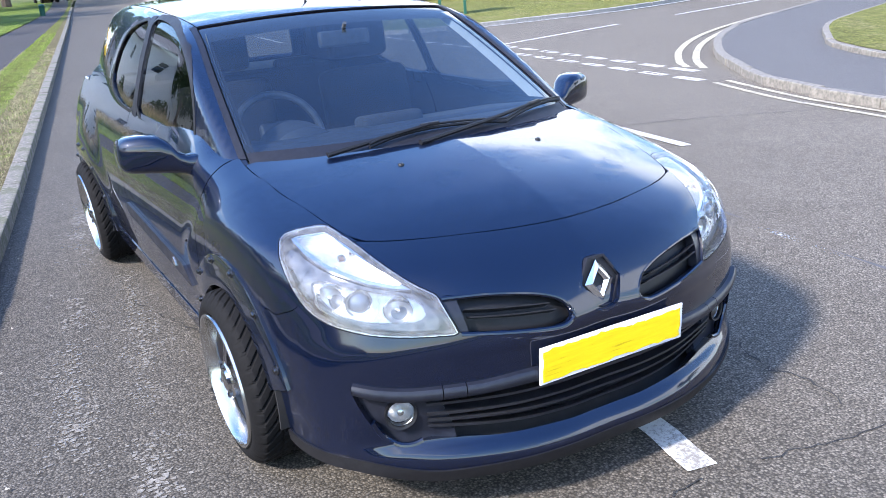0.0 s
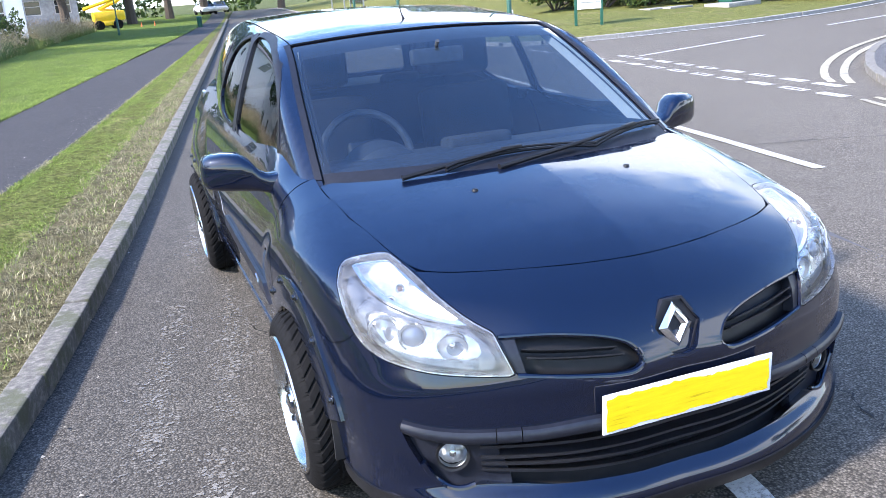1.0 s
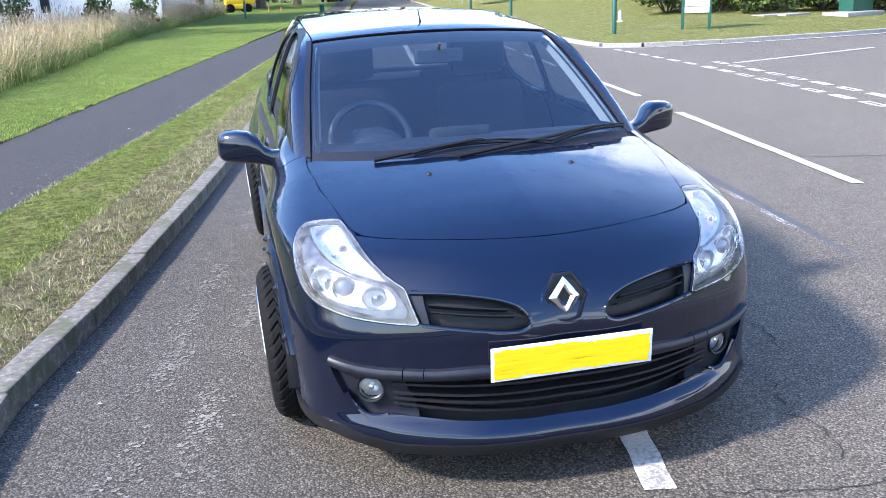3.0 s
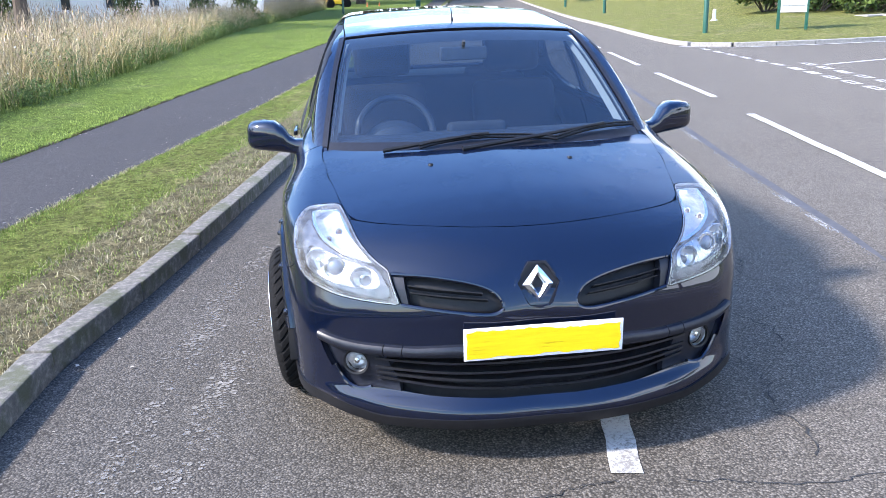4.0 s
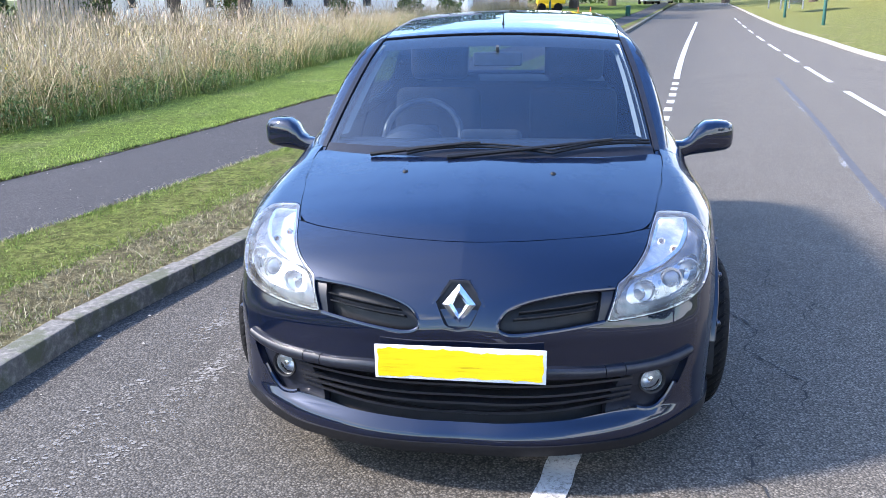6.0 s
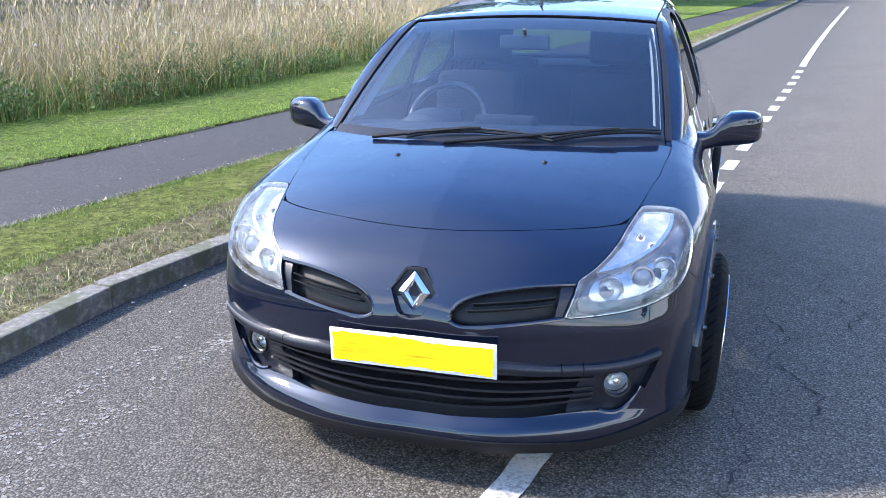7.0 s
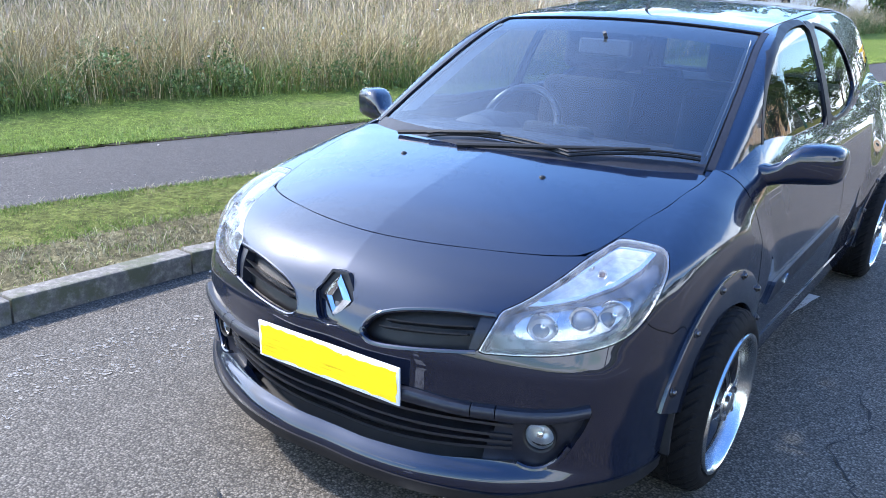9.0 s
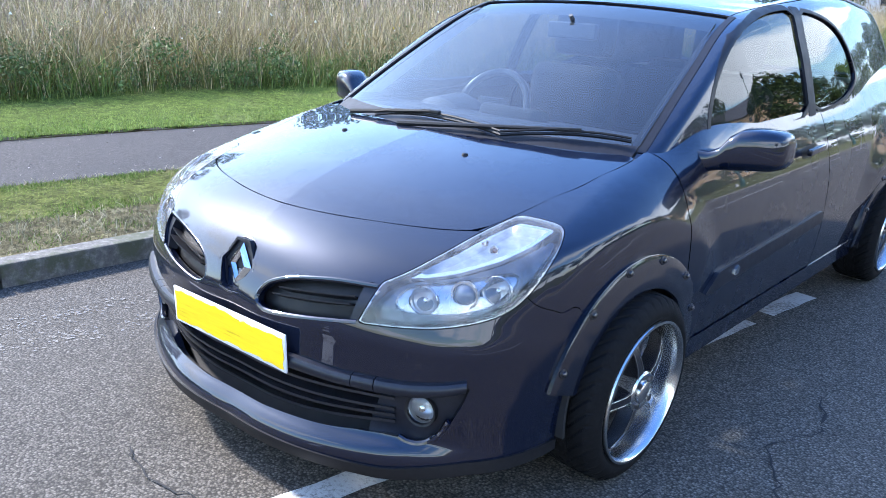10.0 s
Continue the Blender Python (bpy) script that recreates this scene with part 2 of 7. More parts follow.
def grass_ground(name, a, b, soil):
    m = Nodes(name, 0.9, Specular_IOR_Level=0.08)
    fine = m.noise(55, 4, 0.7)
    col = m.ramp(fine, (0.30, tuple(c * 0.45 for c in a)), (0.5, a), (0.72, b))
    col = m.mix(m.grey(m.noise(1.3, 5, 0.65), 0.52, 0.72), col, soil)
    # shaded gaps between tufts, put into the colour as darker blotches
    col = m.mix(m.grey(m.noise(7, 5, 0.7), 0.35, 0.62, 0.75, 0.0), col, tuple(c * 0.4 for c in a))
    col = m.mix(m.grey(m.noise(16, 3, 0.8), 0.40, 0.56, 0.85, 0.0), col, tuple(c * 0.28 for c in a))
    col = m.mix(m.grey(m.noise(30, 4, 0.8), 0.58, 0.70, 0.0, 0.7), col, tuple(min(1, c * 1.5) for c in b))
    m.color(col)
    m.bump(m.mix(0.5, m.noise(120, 4, 0.7), m.noise(25, 4, 0.7)), 1.0, 0.04)
    return m.mat


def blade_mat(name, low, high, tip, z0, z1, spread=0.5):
    """Grass blades: darker and greener at the foot, drier at the top, each with its own tone."""
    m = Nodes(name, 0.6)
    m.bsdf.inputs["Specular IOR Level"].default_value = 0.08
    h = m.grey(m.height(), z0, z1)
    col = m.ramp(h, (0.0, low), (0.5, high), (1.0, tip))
    r = m.random(True)
    drift = m.grey(m.noise(1.1, 5, 0.7), 0.44, 0.62, 0, 0.85)
    col = m.mix(drift, col, tuple(0.45 * a + 0.25 * b for a, b in zip(high, low)))
    # blades darkened at random, from the foot colour, imitate self-shadow between stems
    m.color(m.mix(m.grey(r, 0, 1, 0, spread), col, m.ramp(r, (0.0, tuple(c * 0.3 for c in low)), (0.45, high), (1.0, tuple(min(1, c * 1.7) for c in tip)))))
    return m.mat


def worn_paint(name, col, wear, lo=0.44, hi=0.60):
    """Road paint, worn through to the stone in places."""
    m = Nodes(name, 0.7)
    n = m.noise(60, 6, 0.75)
    big = m.noise(5, 3)
    mask = m.grey(m.mix(0.35, n, big), lo, hi)
    m.color(m.mix(mask, col, wear))
    m.bump(m.noise(160, 3), 0.4, 0.004)
    return m.mat


def ghost_paint(name, col, lo, hi, scale=30):
    """Remnants of old paint: patches with gaps between them."""
    m = Nodes(name, 0.8)
    m.color(m.ramp(m.noise(90, 3), (0.3, tuple(c * 0.7 for c in col)), (0.7, col)))
    a = m.grey(m.mix(0.45, m.noise(scale, 6, 0.75), m.noise(2.2, 4)), lo, hi)
    m.set("Alpha", a)
    return m.mat


def brickwork(name, brick, mortar):
    m = Nodes(name, 0.85)
    t = m.n.new("ShaderNodeTexBrick")
    t.inputs["Scale"].default_value, t.inputs["Mortar Size"].default_value = 4.4, 0.02
    t.inputs["Color1"].default_value, t.inputs["Color2"].default_value, t.inputs["Mortar"].default_value = (*brick, 1), (*(c * 0.7 for c in brick), 1), (*mortar, 1)
    m.l.new(m.tc.outputs["Object"], t.inputs["Vector"])
    m.color(t.outputs["Color"])
    return m.mat


def leaf_mat(name, a, b):
    m = Nodes(name, 0.55)
    m.bsdf.inputs["Specular IOR Level"].default_value = 0.15
    m.color(m.ramp(m.random(True), (0.0, a), (0.6, b), (1.0, tuple(c * 1.7 for c in b))))
    return m.mat


def kerb_mat():
    m = Nodes("kerb_concrete", 0.9)
    n = m.noise(28, 6, 0.7)
    col = m.ramp(n, (0.3, (0.055, 0.050, 0.042)), (0.5, (0.125, 0.114, 0.097)), (0.72, (0.29, 0.265, 0.225)))
    r = m.random()
    col = m.mix(m.grey(r, 0, 1, 0, 0.35), col, (0.11, 0.105, 0.095))
    moss = m.grey(m.noise(6, 5, 0.7), 0.5, 0.62)
    m.color(m.mix(moss, col, (0.075, 0.078, 0.045)))
    m.bump(m.noise(120, 5, 0.7), 0.6, 0.006)
    return m.mat


M.update(
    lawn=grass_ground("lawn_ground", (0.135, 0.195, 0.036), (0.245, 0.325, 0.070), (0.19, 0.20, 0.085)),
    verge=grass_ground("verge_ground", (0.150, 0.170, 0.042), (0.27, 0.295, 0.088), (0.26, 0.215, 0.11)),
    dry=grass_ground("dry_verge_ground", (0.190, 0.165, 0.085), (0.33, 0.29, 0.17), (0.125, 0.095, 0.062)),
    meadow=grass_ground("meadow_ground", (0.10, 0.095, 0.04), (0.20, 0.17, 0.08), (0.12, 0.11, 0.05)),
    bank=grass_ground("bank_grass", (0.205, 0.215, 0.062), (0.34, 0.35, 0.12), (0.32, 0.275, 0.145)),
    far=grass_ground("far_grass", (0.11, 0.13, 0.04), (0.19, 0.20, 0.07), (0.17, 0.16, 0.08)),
    blade_green=blade_mat("lawn_blades", (0.058, 0.105, 0.016), (0.185, 0.262, 0.050), (0.345, 0.410, 0.115), 0.10, 0.15),
    blade_dry=blade_mat("dry_blades", (0.12, 0.106, 0.060), (0.32, 0.285, 0.17), (0.48, 0.43, 0.29), 0.10, 0.13),
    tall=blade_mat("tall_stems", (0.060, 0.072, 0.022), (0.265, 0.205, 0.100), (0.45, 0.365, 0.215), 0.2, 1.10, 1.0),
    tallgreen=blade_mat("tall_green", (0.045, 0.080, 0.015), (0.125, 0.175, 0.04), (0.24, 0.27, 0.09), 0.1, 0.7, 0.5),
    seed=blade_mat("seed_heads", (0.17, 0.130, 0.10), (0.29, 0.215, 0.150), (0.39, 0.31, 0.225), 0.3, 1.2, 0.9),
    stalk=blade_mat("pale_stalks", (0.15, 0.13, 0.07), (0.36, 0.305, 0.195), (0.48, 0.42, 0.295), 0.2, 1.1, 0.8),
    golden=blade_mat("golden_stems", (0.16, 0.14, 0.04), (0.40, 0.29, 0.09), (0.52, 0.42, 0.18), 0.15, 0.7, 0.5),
    flower=plain("pale_flowers", (0.75, 0.74, 0.66), 0.8),
    yflower=plain("yellow_flowers", (0.65, 0.48, 0.04), 0.8),
    kerb=kerb_mat(),
    white_line=worn_paint("white_road_paint", (0.47, 0.47, 0.455), (0.18, 0.17, 0.155), 0.49, 0.60),
    yellow_line=worn_paint("faded_yellow_paint", (0.44, 0.40, 0.27), (0.17, 0.155, 0.13), 0.43, 0.58),
    ghost=ghost_paint("old_pale_marking", (0.225, 0.210, 0.185), 0.32, 0.60, 45),
    ghostw=ghost_paint("old_white_marking", (0.40, 0.40, 0.39), 0.53, 0.62, 55),
    seam=plain("dark_road_seam", (0.050, 0.050, 0.055), 0.75, scale=20),
    crack=plain("road_crack", (0.02, 0.02, 0.02), 0.95),
    pavement=asphalt("pavement_asphalt", (0.095, 0.092, 0.092), (0.150, 0.146, 0.145), (0.22, 0.21, 0.21), (0.85, 0.85, 0.84)),
    render_white=plain("white_render", (0.74, 0.74, 0.73), 0.8, scale=2, spread=0.06),
    roof_grey=plain("grey_roof", (0.13, 0.13, 0.14), 0.7, scale=3),
    pane=plain("dark_window_pane", (0.03, 0.04, 0.05), 0.05, 0.0, Coat_Weight=1.0),
    brick=brickwork("yellow_brick", (0.52, 0.34, 0.18), (0.5, 0.46, 0.40)),
    grey_clad=plain("grey_cladding", (0.34, 0.35, 0.38), 0.6, scale=4),
    bark=plain("tree_bark", (0.09, 0.07, 0.055), 0.95, scale=14, bump=0.6),
    leaf=leaf_mat("tree_leaves", (0.018, 0.035, 0.010), (0.055, 0.085, 0.022)),
    hedge=leaf_mat("hedge_leaves", (0.020, 0.036, 0.010), (0.060, 0.090, 0.022)),
    green_paint=plain("green_paint", (0.008, 0.070, 0.048), 0.45),
    grey_post=plain("grey_steel_post", (0.30, 0.31, 0.31), 0.45, 0.4),
    lift_yellow=plain("machine_yellow", (0.80, 0.50, 0.01), 0.4, scale=8, spread=0.1),
    concrete=plain("pale_concrete", (0.24, 0.23, 0.21), 0.85, scale=20, bump=0.3),
    wood=plain("grey_fence_wood", (0.26, 0.24, 0.22), 0.85, scale=20),
    silver=plain("silver_paint", (0.55, 0.56, 0.58), 0.3, 0.6),
    orange=plain("orange_plastic", (0.55, 0.13, 0.03), 0.5),
)
M["kerb_pale"] = plain("pale_kerb_concrete", (0.15, 0.138, 0.118), 0.9, scale=22, spread=0.4, bump=0.4)
M["kerb_far"] = plain("far_kerb_concrete", (0.27, 0.255, 0.23), 0.9, scale=18, spread=0.3, bump=0.4)
M["gravel"] = leaf_mat("pale_litter", (0.14, 0.13, 0.105), (0.26, 0.24, 0.205))
M["weed"] = leaf_mat("weed_leaves", (0.040, 0.070, 0.020), (0.105, 0.150, 0.050))

M["tall_weed"] = leaf_mat("tall_weed_leaves", (0.075, 0.10, 0.040), (0.15, 0.18, 0.085))

# ---- building tools ----
def mesh_of(name, v, faces, material, normals=None, smooth=True):
    me = bpy.data.meshes.new(name)
    me.from_pydata([tuple(map(float, p)) for p in v], [], [tuple(map(int, f)) for f in faces])
    me.materials.append(material)
    if smooth:
        me.shade_smooth()
    if normals is not None:
        me.normals_split_custom_set_from_vertices([tuple(map(float, p)) for p in normals])
    me.update()
    return me


def put(name, me, parent=None, label="", category="", group="", kind=""):
    ob = new(name, me)
    if parent is not None:
        ob.parent = parent
        ob.matrix_parent_inverse = parent.matrix_basis.inverted()
    return tagged(ob, label, category, group, kind)


def part(name, bm, material, parent=None, label="", smooth=True, category="", group="", kind=""):
    """Links a bmesh as one mesh object under a thing or a part."""
    me = bpy.data.meshes.new(name)
    bmesh.ops.recalc_face_normals(bm, faces=bm.faces)
    bm.to_mesh(me)
    bm.free()
    me.materials.append(material)
    if smooth:
        me.shade_smooth()
        me.set_sharp_from_angle(angle=radians(35))
    return put(name, me, parent, label, category, group, kind)


def thing(name, label, category, at=(0, 0, 0), group=""):
    ob = new(name)
    ob.empty_display_size = 0.2
    ob.matrix_basis = Matrix.Translation(at)
    return tagged(ob, label, category, group)


def add_box(bm, size, m=Matrix(), bevel=0.0, segments=2):
    r = bmesh.ops.create_cube(bm, size=1.0, matrix=m @ Matrix.Diagonal((*size, 1)))
    if bevel:
        es = {e for v in r["verts"] for e in v.link_edges}
        bmesh.ops.bevel(bm, geom=list(es), offset=bevel, segments=segments, affect="EDGES", profile=0.6)
    return bm


def box(size, at=(0, 0, 0), rot=(0, 0, 0), bevel=0.0, segments=2):
    return add_box(bmesh.new(), size, pose(*at, *rot), bevel, segments)


def lathe(profile, segments=64, axis="x", close=False, caps=(True, True)):
    """A turned shape: (along, radius) points round an axis."""
    bm = bmesh.new()
    rings = []
    for s, r in profile:
        ring = []
        for k in range(segments):
            a = 2 * math.pi * k / segments
            c, d = r * math.cos(a), r * math.sin(a)
            ring.append(bm.verts.new((s, c, d) if axis == "x" else (c, d, s) if axis == "z" else (c, s, d)))
        rings.append(ring)
    pairs = list(zip(rings, rings[1:])) + ([(rings[-1], rings[0])] if close else [])
    for a, b in pairs:
        for k in range(segments):
            bm.faces.new((a[k], a[(k + 1) % segments], b[(k + 1) % segments], b[k]))
    if not close:
        for ring, cap in zip((rings[0], rings[-1]), caps):
            if cap:
                bm.faces.new(ring)
    return bm


def tube(points, radius, sides=8, taper=None, bm=None):
    """A round bar through points."""
    bm = bm or bmesh.new()
    pts = [Vector(p) for p in points]
    rings = []
    for k, p in enumerate(pts):
        d = (pts[min(k + 1, len(pts) - 1)] - pts[max(k - 1, 0)]).normalized()
        u = d.cross(Vector((0, 0, 1)) if abs(d.z) < 0.9 else Vector((1, 0, 0))).normalized()
        w = d.cross(u)
        r = radius if taper is None else radius * taper[k]
        rings.append([bm.verts.new(p + r * (math.cos(2 * math.pi * j / sides) * u + math.sin(2 * math.pi * j / sides) * w)) for j in range(sides)])
    for a, b in zip(rings, rings[1:]):
        for j in range(sides):
            bm.faces.new((a[j], a[(j + 1) % sides], b[(j + 1) % sides], b[j]))
    bm.faces.new(rings[0][::-1])
    bm.faces.new(rings[-1])
    return bm


def strip(lines, material, name, z=0.0, crown=None, **tags):
    """A sheet between successive lines of (x, y[, z]) points of equal number."""
    v, f = [], []
    n = len(lines[0])
    for line in lines:
        v += [(p[0], p[1], p[2] if len(p) > 2 else z) for p in line]
    for a in range(len(lines) - 1):
        f += [(a * n + k, a * n + k + 1, (a + 1) * n + k + 1, (a + 1) * n + k) for k in range(n - 1)]
    me = mesh_of(name, v, f, material)
    if me.polygons and me.polygons[0].normal.z < 0:
        me.flip_normals()
    return put(name, me, **tags)


# A sheet is a dict of points v, uv, normals n and faces f.
def clip(sheet, field):
    """Keeps the part of a sheet where field < 0, cut exactly along field = 0."""
    faces = sheet["f"]
    if not faces:
        return sheet
    val = field(sheet["v"], sheet["uv"])
    neg = val < 0
    wide = max(map(len, faces))
    table = np.array([(*f, *(f[-1],) * (wide - len(f))) for f in faces])
    inner = neg[table]
    whole, some = inner.all(1), inner.any(1)
    data = np.concatenate((sheet["v"], sheet["uv"], sheet["n"]), 1)
    out = [faces[i] for i in np.nonzero(whole)[0]]
    made, extra = {}, []
    for i in np.nonzero(some & ~whole)[0]:
        face, poly = faces[i], []
        for a, b in zip(face, (*face[1:], face[0])):
            if neg[a]:
                poly.append(a)
            if neg[a] != neg[b]:
                key = (a, b) if a < b else (b, a)
                if key not in made:
                    t = val[key[0]] / (val[key[0]] - val[key[1]])
                    extra.append(data[key[0]] * (1 - t) + data[key[1]] * t)
                    made[key] = len(data) + len(extra) - 1
                poly.append(made[key])
        if len(poly) > 2:
            out.append(tuple(poly))
    every = np.concatenate((data, np.array(extra).reshape(-1, data.shape[1])))
    used = np.zeros(len(every), bool)
    for f in out:
        used[list(f)] = True
    back = np.cumsum(used) - 1
    every = every[used]
    return dict(v=every[:, :3], uv=every[:, 3:5], n=every[:, 5:8], f=[tuple(back[list(f)].tolist()) for f in out])


def grid_sheet(v, uv, n):
    h, w = v.shape[:2]
    ids = np.arange(h * w).reshape(h, w)
    f = np.stack([ids[:-1, :-1], ids[:-1, 1:], ids[1:, 1:], ids[1:, :-1]], -1).reshape(-1, 4)
    v, n = v.reshape(-1, 3), n.reshape(-1, 3)
    turn = np.einsum("ij,ij->i", np.cross(v[f[:, 1]] - v[f[:, 0]], v[f[:, 3]] - v[f[:, 0]]), n[f[:, 0]]).sum()
    if turn < 0:
        f = f[:, ::-1]
    return dict(v=v, uv=uv.reshape(-1, 2), n=n, f=[tuple(q) for q in f.tolist()])


def outline(*pts, smooth=0):
    """The signed distance to a closed outline of (u, v) points, negative inside."""
    p = np.array(pts, float)
    for _ in range(smooth):
        nxt = np.roll(p, -1, 0)
        p = np.stack((p * 0.75 + nxt * 0.25, p * 0.25 + nxt * 0.75), 1).reshape(-1, 2)
    q = np.roll(p, -1, 0)

    def at(uv):
        best, wind = np.full(len(uv), 1e9), np.zeros(len(uv), bool)
        for a, b in zip(p, q):
            e = b - a
            w = uv - a
            t = np.clip((w @ e) / max(e @ e, 1e-12), 0, 1)
            best = np.minimum(best, ((w - t[:, None] * e) ** 2).sum(1))
            cross = (a[1] > uv[:, 1]) != (b[1] > uv[:, 1])
            wind ^= cross & (uv[:, 0] < (b[0] - a[0]) * (uv[:, 1] - a[1]) / (b[1] - a[1] + 1e-12) + a[0])
        return np.where(wind, -1, 1) * np.sqrt(best)
    return at


def mirrored(*pts):
    """An outline that crosses the middle: the given half and its mirror image."""
    return list(pts) + [(-u, v) for u, v in reversed(pts) if abs(u) > 1e-6]


def panel(name, sheet, fields, material, parent, offset=0.0, lip=0.012, back=False, label=""):
    """A panel cut from a sheet, with its edges turned inwards."""
    for fd in fields:
        sheet = clip(sheet, fd)
    v, n, f = sheet["v"] + offset * sheet["n"], sheet["n"], list(sheet["f"])
    count = {}
    for face in f:
        for a, b in zip(face, (*face[1:], face[0])):
            count[(a, b)] = 1
    rim = [e for e in count if (e[1], e[0]) not in count]
    vs, ns, fs = [v], [n], f
    base = len(v)
    if lip and rim:
        add_v, add_n = [], []
        for a, b in rim:
            quad = [v[a], v[b], v[b] - lip * n[b], v[a] - lip * n[a]]
            nn = np.cross(quad[1] - quad[0], quad[3] - quad[0])
            ln = np.linalg.norm(nn)
            if ln < 1e-12:
                continue
            fs.append((base, base + 3, base + 2, base + 1))
            add_v += quad
            add_n += [-nn / ln] * 4
            base += 4
        vs.append(np.array(add_v)); ns.append(np.array(add_n))
    if back:
        vs.append(sheet["v"] + (offset - lip) * sheet["n"]); ns.append(-sheet["n"])
        fs += [tuple(base + i for i in face[::-1]) for face in sheet["f"]]
    me = mesh_of(name, np.concatenate(vs), fs, material, np.concatenate(ns))
    return put(name, me, parent, label)

# ---- car surface functions ----
def curve(*pts):
    """A smooth curve through (u, v) points: monotone cubic, flat extension by end slopes."""
    xs, ys = np.array([p[0] for p in pts], float), np.array([p[1] for p in pts], float)
    d = np.diff(ys) / np.diff(xs)
    m = np.concatenate(([d[0]], np.where(d[:-1] * d[1:] > 0, (d[:-1] + d[1:]) / 2, 0), [d[-1]]))

    def at(u):
        u = np.asarray(u, float)
        i = np.clip(np.searchsorted(xs, u) - 1, 0, len(xs) - 2)
        h = xs[i + 1] - xs[i]
        t = (u - xs[i]) / h
        tc = np.clip(t, 0, 1)
        v = ((2 * tc**3 - 3 * tc**2 + 1) * ys[i] + (tc**3 - 2 * tc**2 + tc) * h * m[i]
             + (3 * tc**2 - 2 * tc**3) * ys[i + 1] + (tc**3 - tc**2) * h * m[i + 1])
        return v + np.where(t < 0, t * h * m[0], 0) + np.where(t > 1, (t - 1) * h * m[-1], 0)
    return at


def smax(a, b, k):
    h = np.clip(0.5 + 0.5 * (a - b) / k, 0, 1)
    return b + (a - b) * h + k * h * (1 - h)


side_w = curve((0.1, 0.79), (0.25, 0.815), (0.4, 0.838), (0.55, 0.85), (0.68, 0.848), (0.8, 0.828), (0.9, 0.795), (1.0, 0.745))
plan_f = curve((0, -0.02), (0.15, -0.014), (0.3, 0.012), (0.45, 0.065), (0.6, 0.135), (0.7, 0.195), (0.76, 0.26), (0.8, 0.35), (0.828, 0.47), (0.845, 0.62), (0.856, 0.8), (0.87, 1.2))
prof_f = curve((0.1, 0.004), (0.25, 0.002), (0.265, 0.005), (0.29, 0.006), (0.34, 0.004), (0.4, 0.0), (0.52, 0.0), (0.6, 0.02), (0.7, 0.06), (0.9, 0.2))
lip_f = curve((0.09, 0.0), (0.14, -0.012), (0.17, -0.023), (0.19, -0.027), (0.207, -0.026), (0.222, -0.020), (0.235, -0.009), (0.247, 0.004), (0.257, 0.011), (0.27, 0.012), (0.30, 0.007), (0.33, 0.0), (0.6, 0.0))
hood_c = curve((-0.2, 0.2), (-0.02, 0.56), (0.03, 0.635), (0.075, 0.69), (0.15, 0.748), (0.25, 0.80), (0.38, 0.846), (0.55, 0.887), (0.69, 0.914), (0.85, 0.938), (1.0, 0.957), (1.15, 0.985), (1.35, 1.05), (3.0, 1.08), (3.9, 1.05))
crown = curve((0.0, 0.2), (0.2, 0.17), (0.4, 0.15), (0.7, 0.115), (1.0, 0.07), (1.3, 0.05))
roof_c = curve((1.2, 1.2), (1.5, 1.29), (1.79, 1.35), (2.0, 1.378), (2.3, 1.406), (2.7, 1.43), (3.1, 1.43), (3.5, 1.405), (3.9, 1.35))
glass_w = curve((0.85, 0.80), (0.93, 0.775), (1.0, 0.756), (1.1, 0.723), (1.2, 0.684), (1.3, 0.636), (1.4, 0.57))
ws_bow = curve((0.9, 0.5), (1.1, 0.3), (1.35, 0.11))


def lower_body(p):
    a, y, z = np.abs(p[..., 0]), p[..., 1], p[..., 2]
    side = a - side_w(z) + 0.02 * np.clip(y - 3.2, 0, 1) ** 2
    for axle in (0.80, 3.375):  # the body swells towards the arches
        r = np.clip((0.64 - np.hypot(y - axle, z - 0.29)) / 0.25, 0, 1)
        side = side - 0.034 * r * r * (3 - 2 * r) * np.clip((z - 0.45) / 0.18, 0, 1)
    flat = 0.03 * np.clip(1 - a / 0.62, 0, 1) * np.clip((0.63 - z) / 0.12, 0, 1)  # the bumper is flatter in the middle
    front = plan_f(np.minimum(a, 0.95)) + prof_f(z) + flat + lip_f(z - 0.02 * np.minimum(a / 0.6, 1) ** 2) * (1 - np.clip((a - 0.42) / 0.30, 0, 1) ** 2) - y
    top = z - (hood_c(y) - crown(y) * a**2 - 0.0075 * (1 - np.exp(-a / 0.25)) + 0.004)  # a faint ridge along the middle
    k = 0.05 + 0.06 * np.clip((z - 0.55) / 0.2, 0, 1)
    f = smax(smax(front * 0.7, top, 0.05), side, k)
    return smax(f, y - 3.93, 0.15)


def cabin(p):
    a, y, z = np.abs(p[..., 0]), p[..., 1], p[..., 2]
    side = a - glass_w(z) + 0.05 * np.clip(y - 2.5, 0, 2) ** 2 + 0.10 * np.clip(1.75 - y, 0, 1) ** 1.5
    top = z - (roof_c(y) - 0.093 * a**2)
    screen = (0.92 + (z - 0.965) / 0.4425 + ws_bow(z) * a**2 - y) * 0.42
    back = (y - 3.95 + 0.55 * np.clip(z - 0.95, 0, 1) + 0.15 * a**2) * 0.8
    f = smax(smax(side, screen, 0.02), top, 0.05)
    return np.maximum(smax(f, back, 0.08), 0.86 - z)


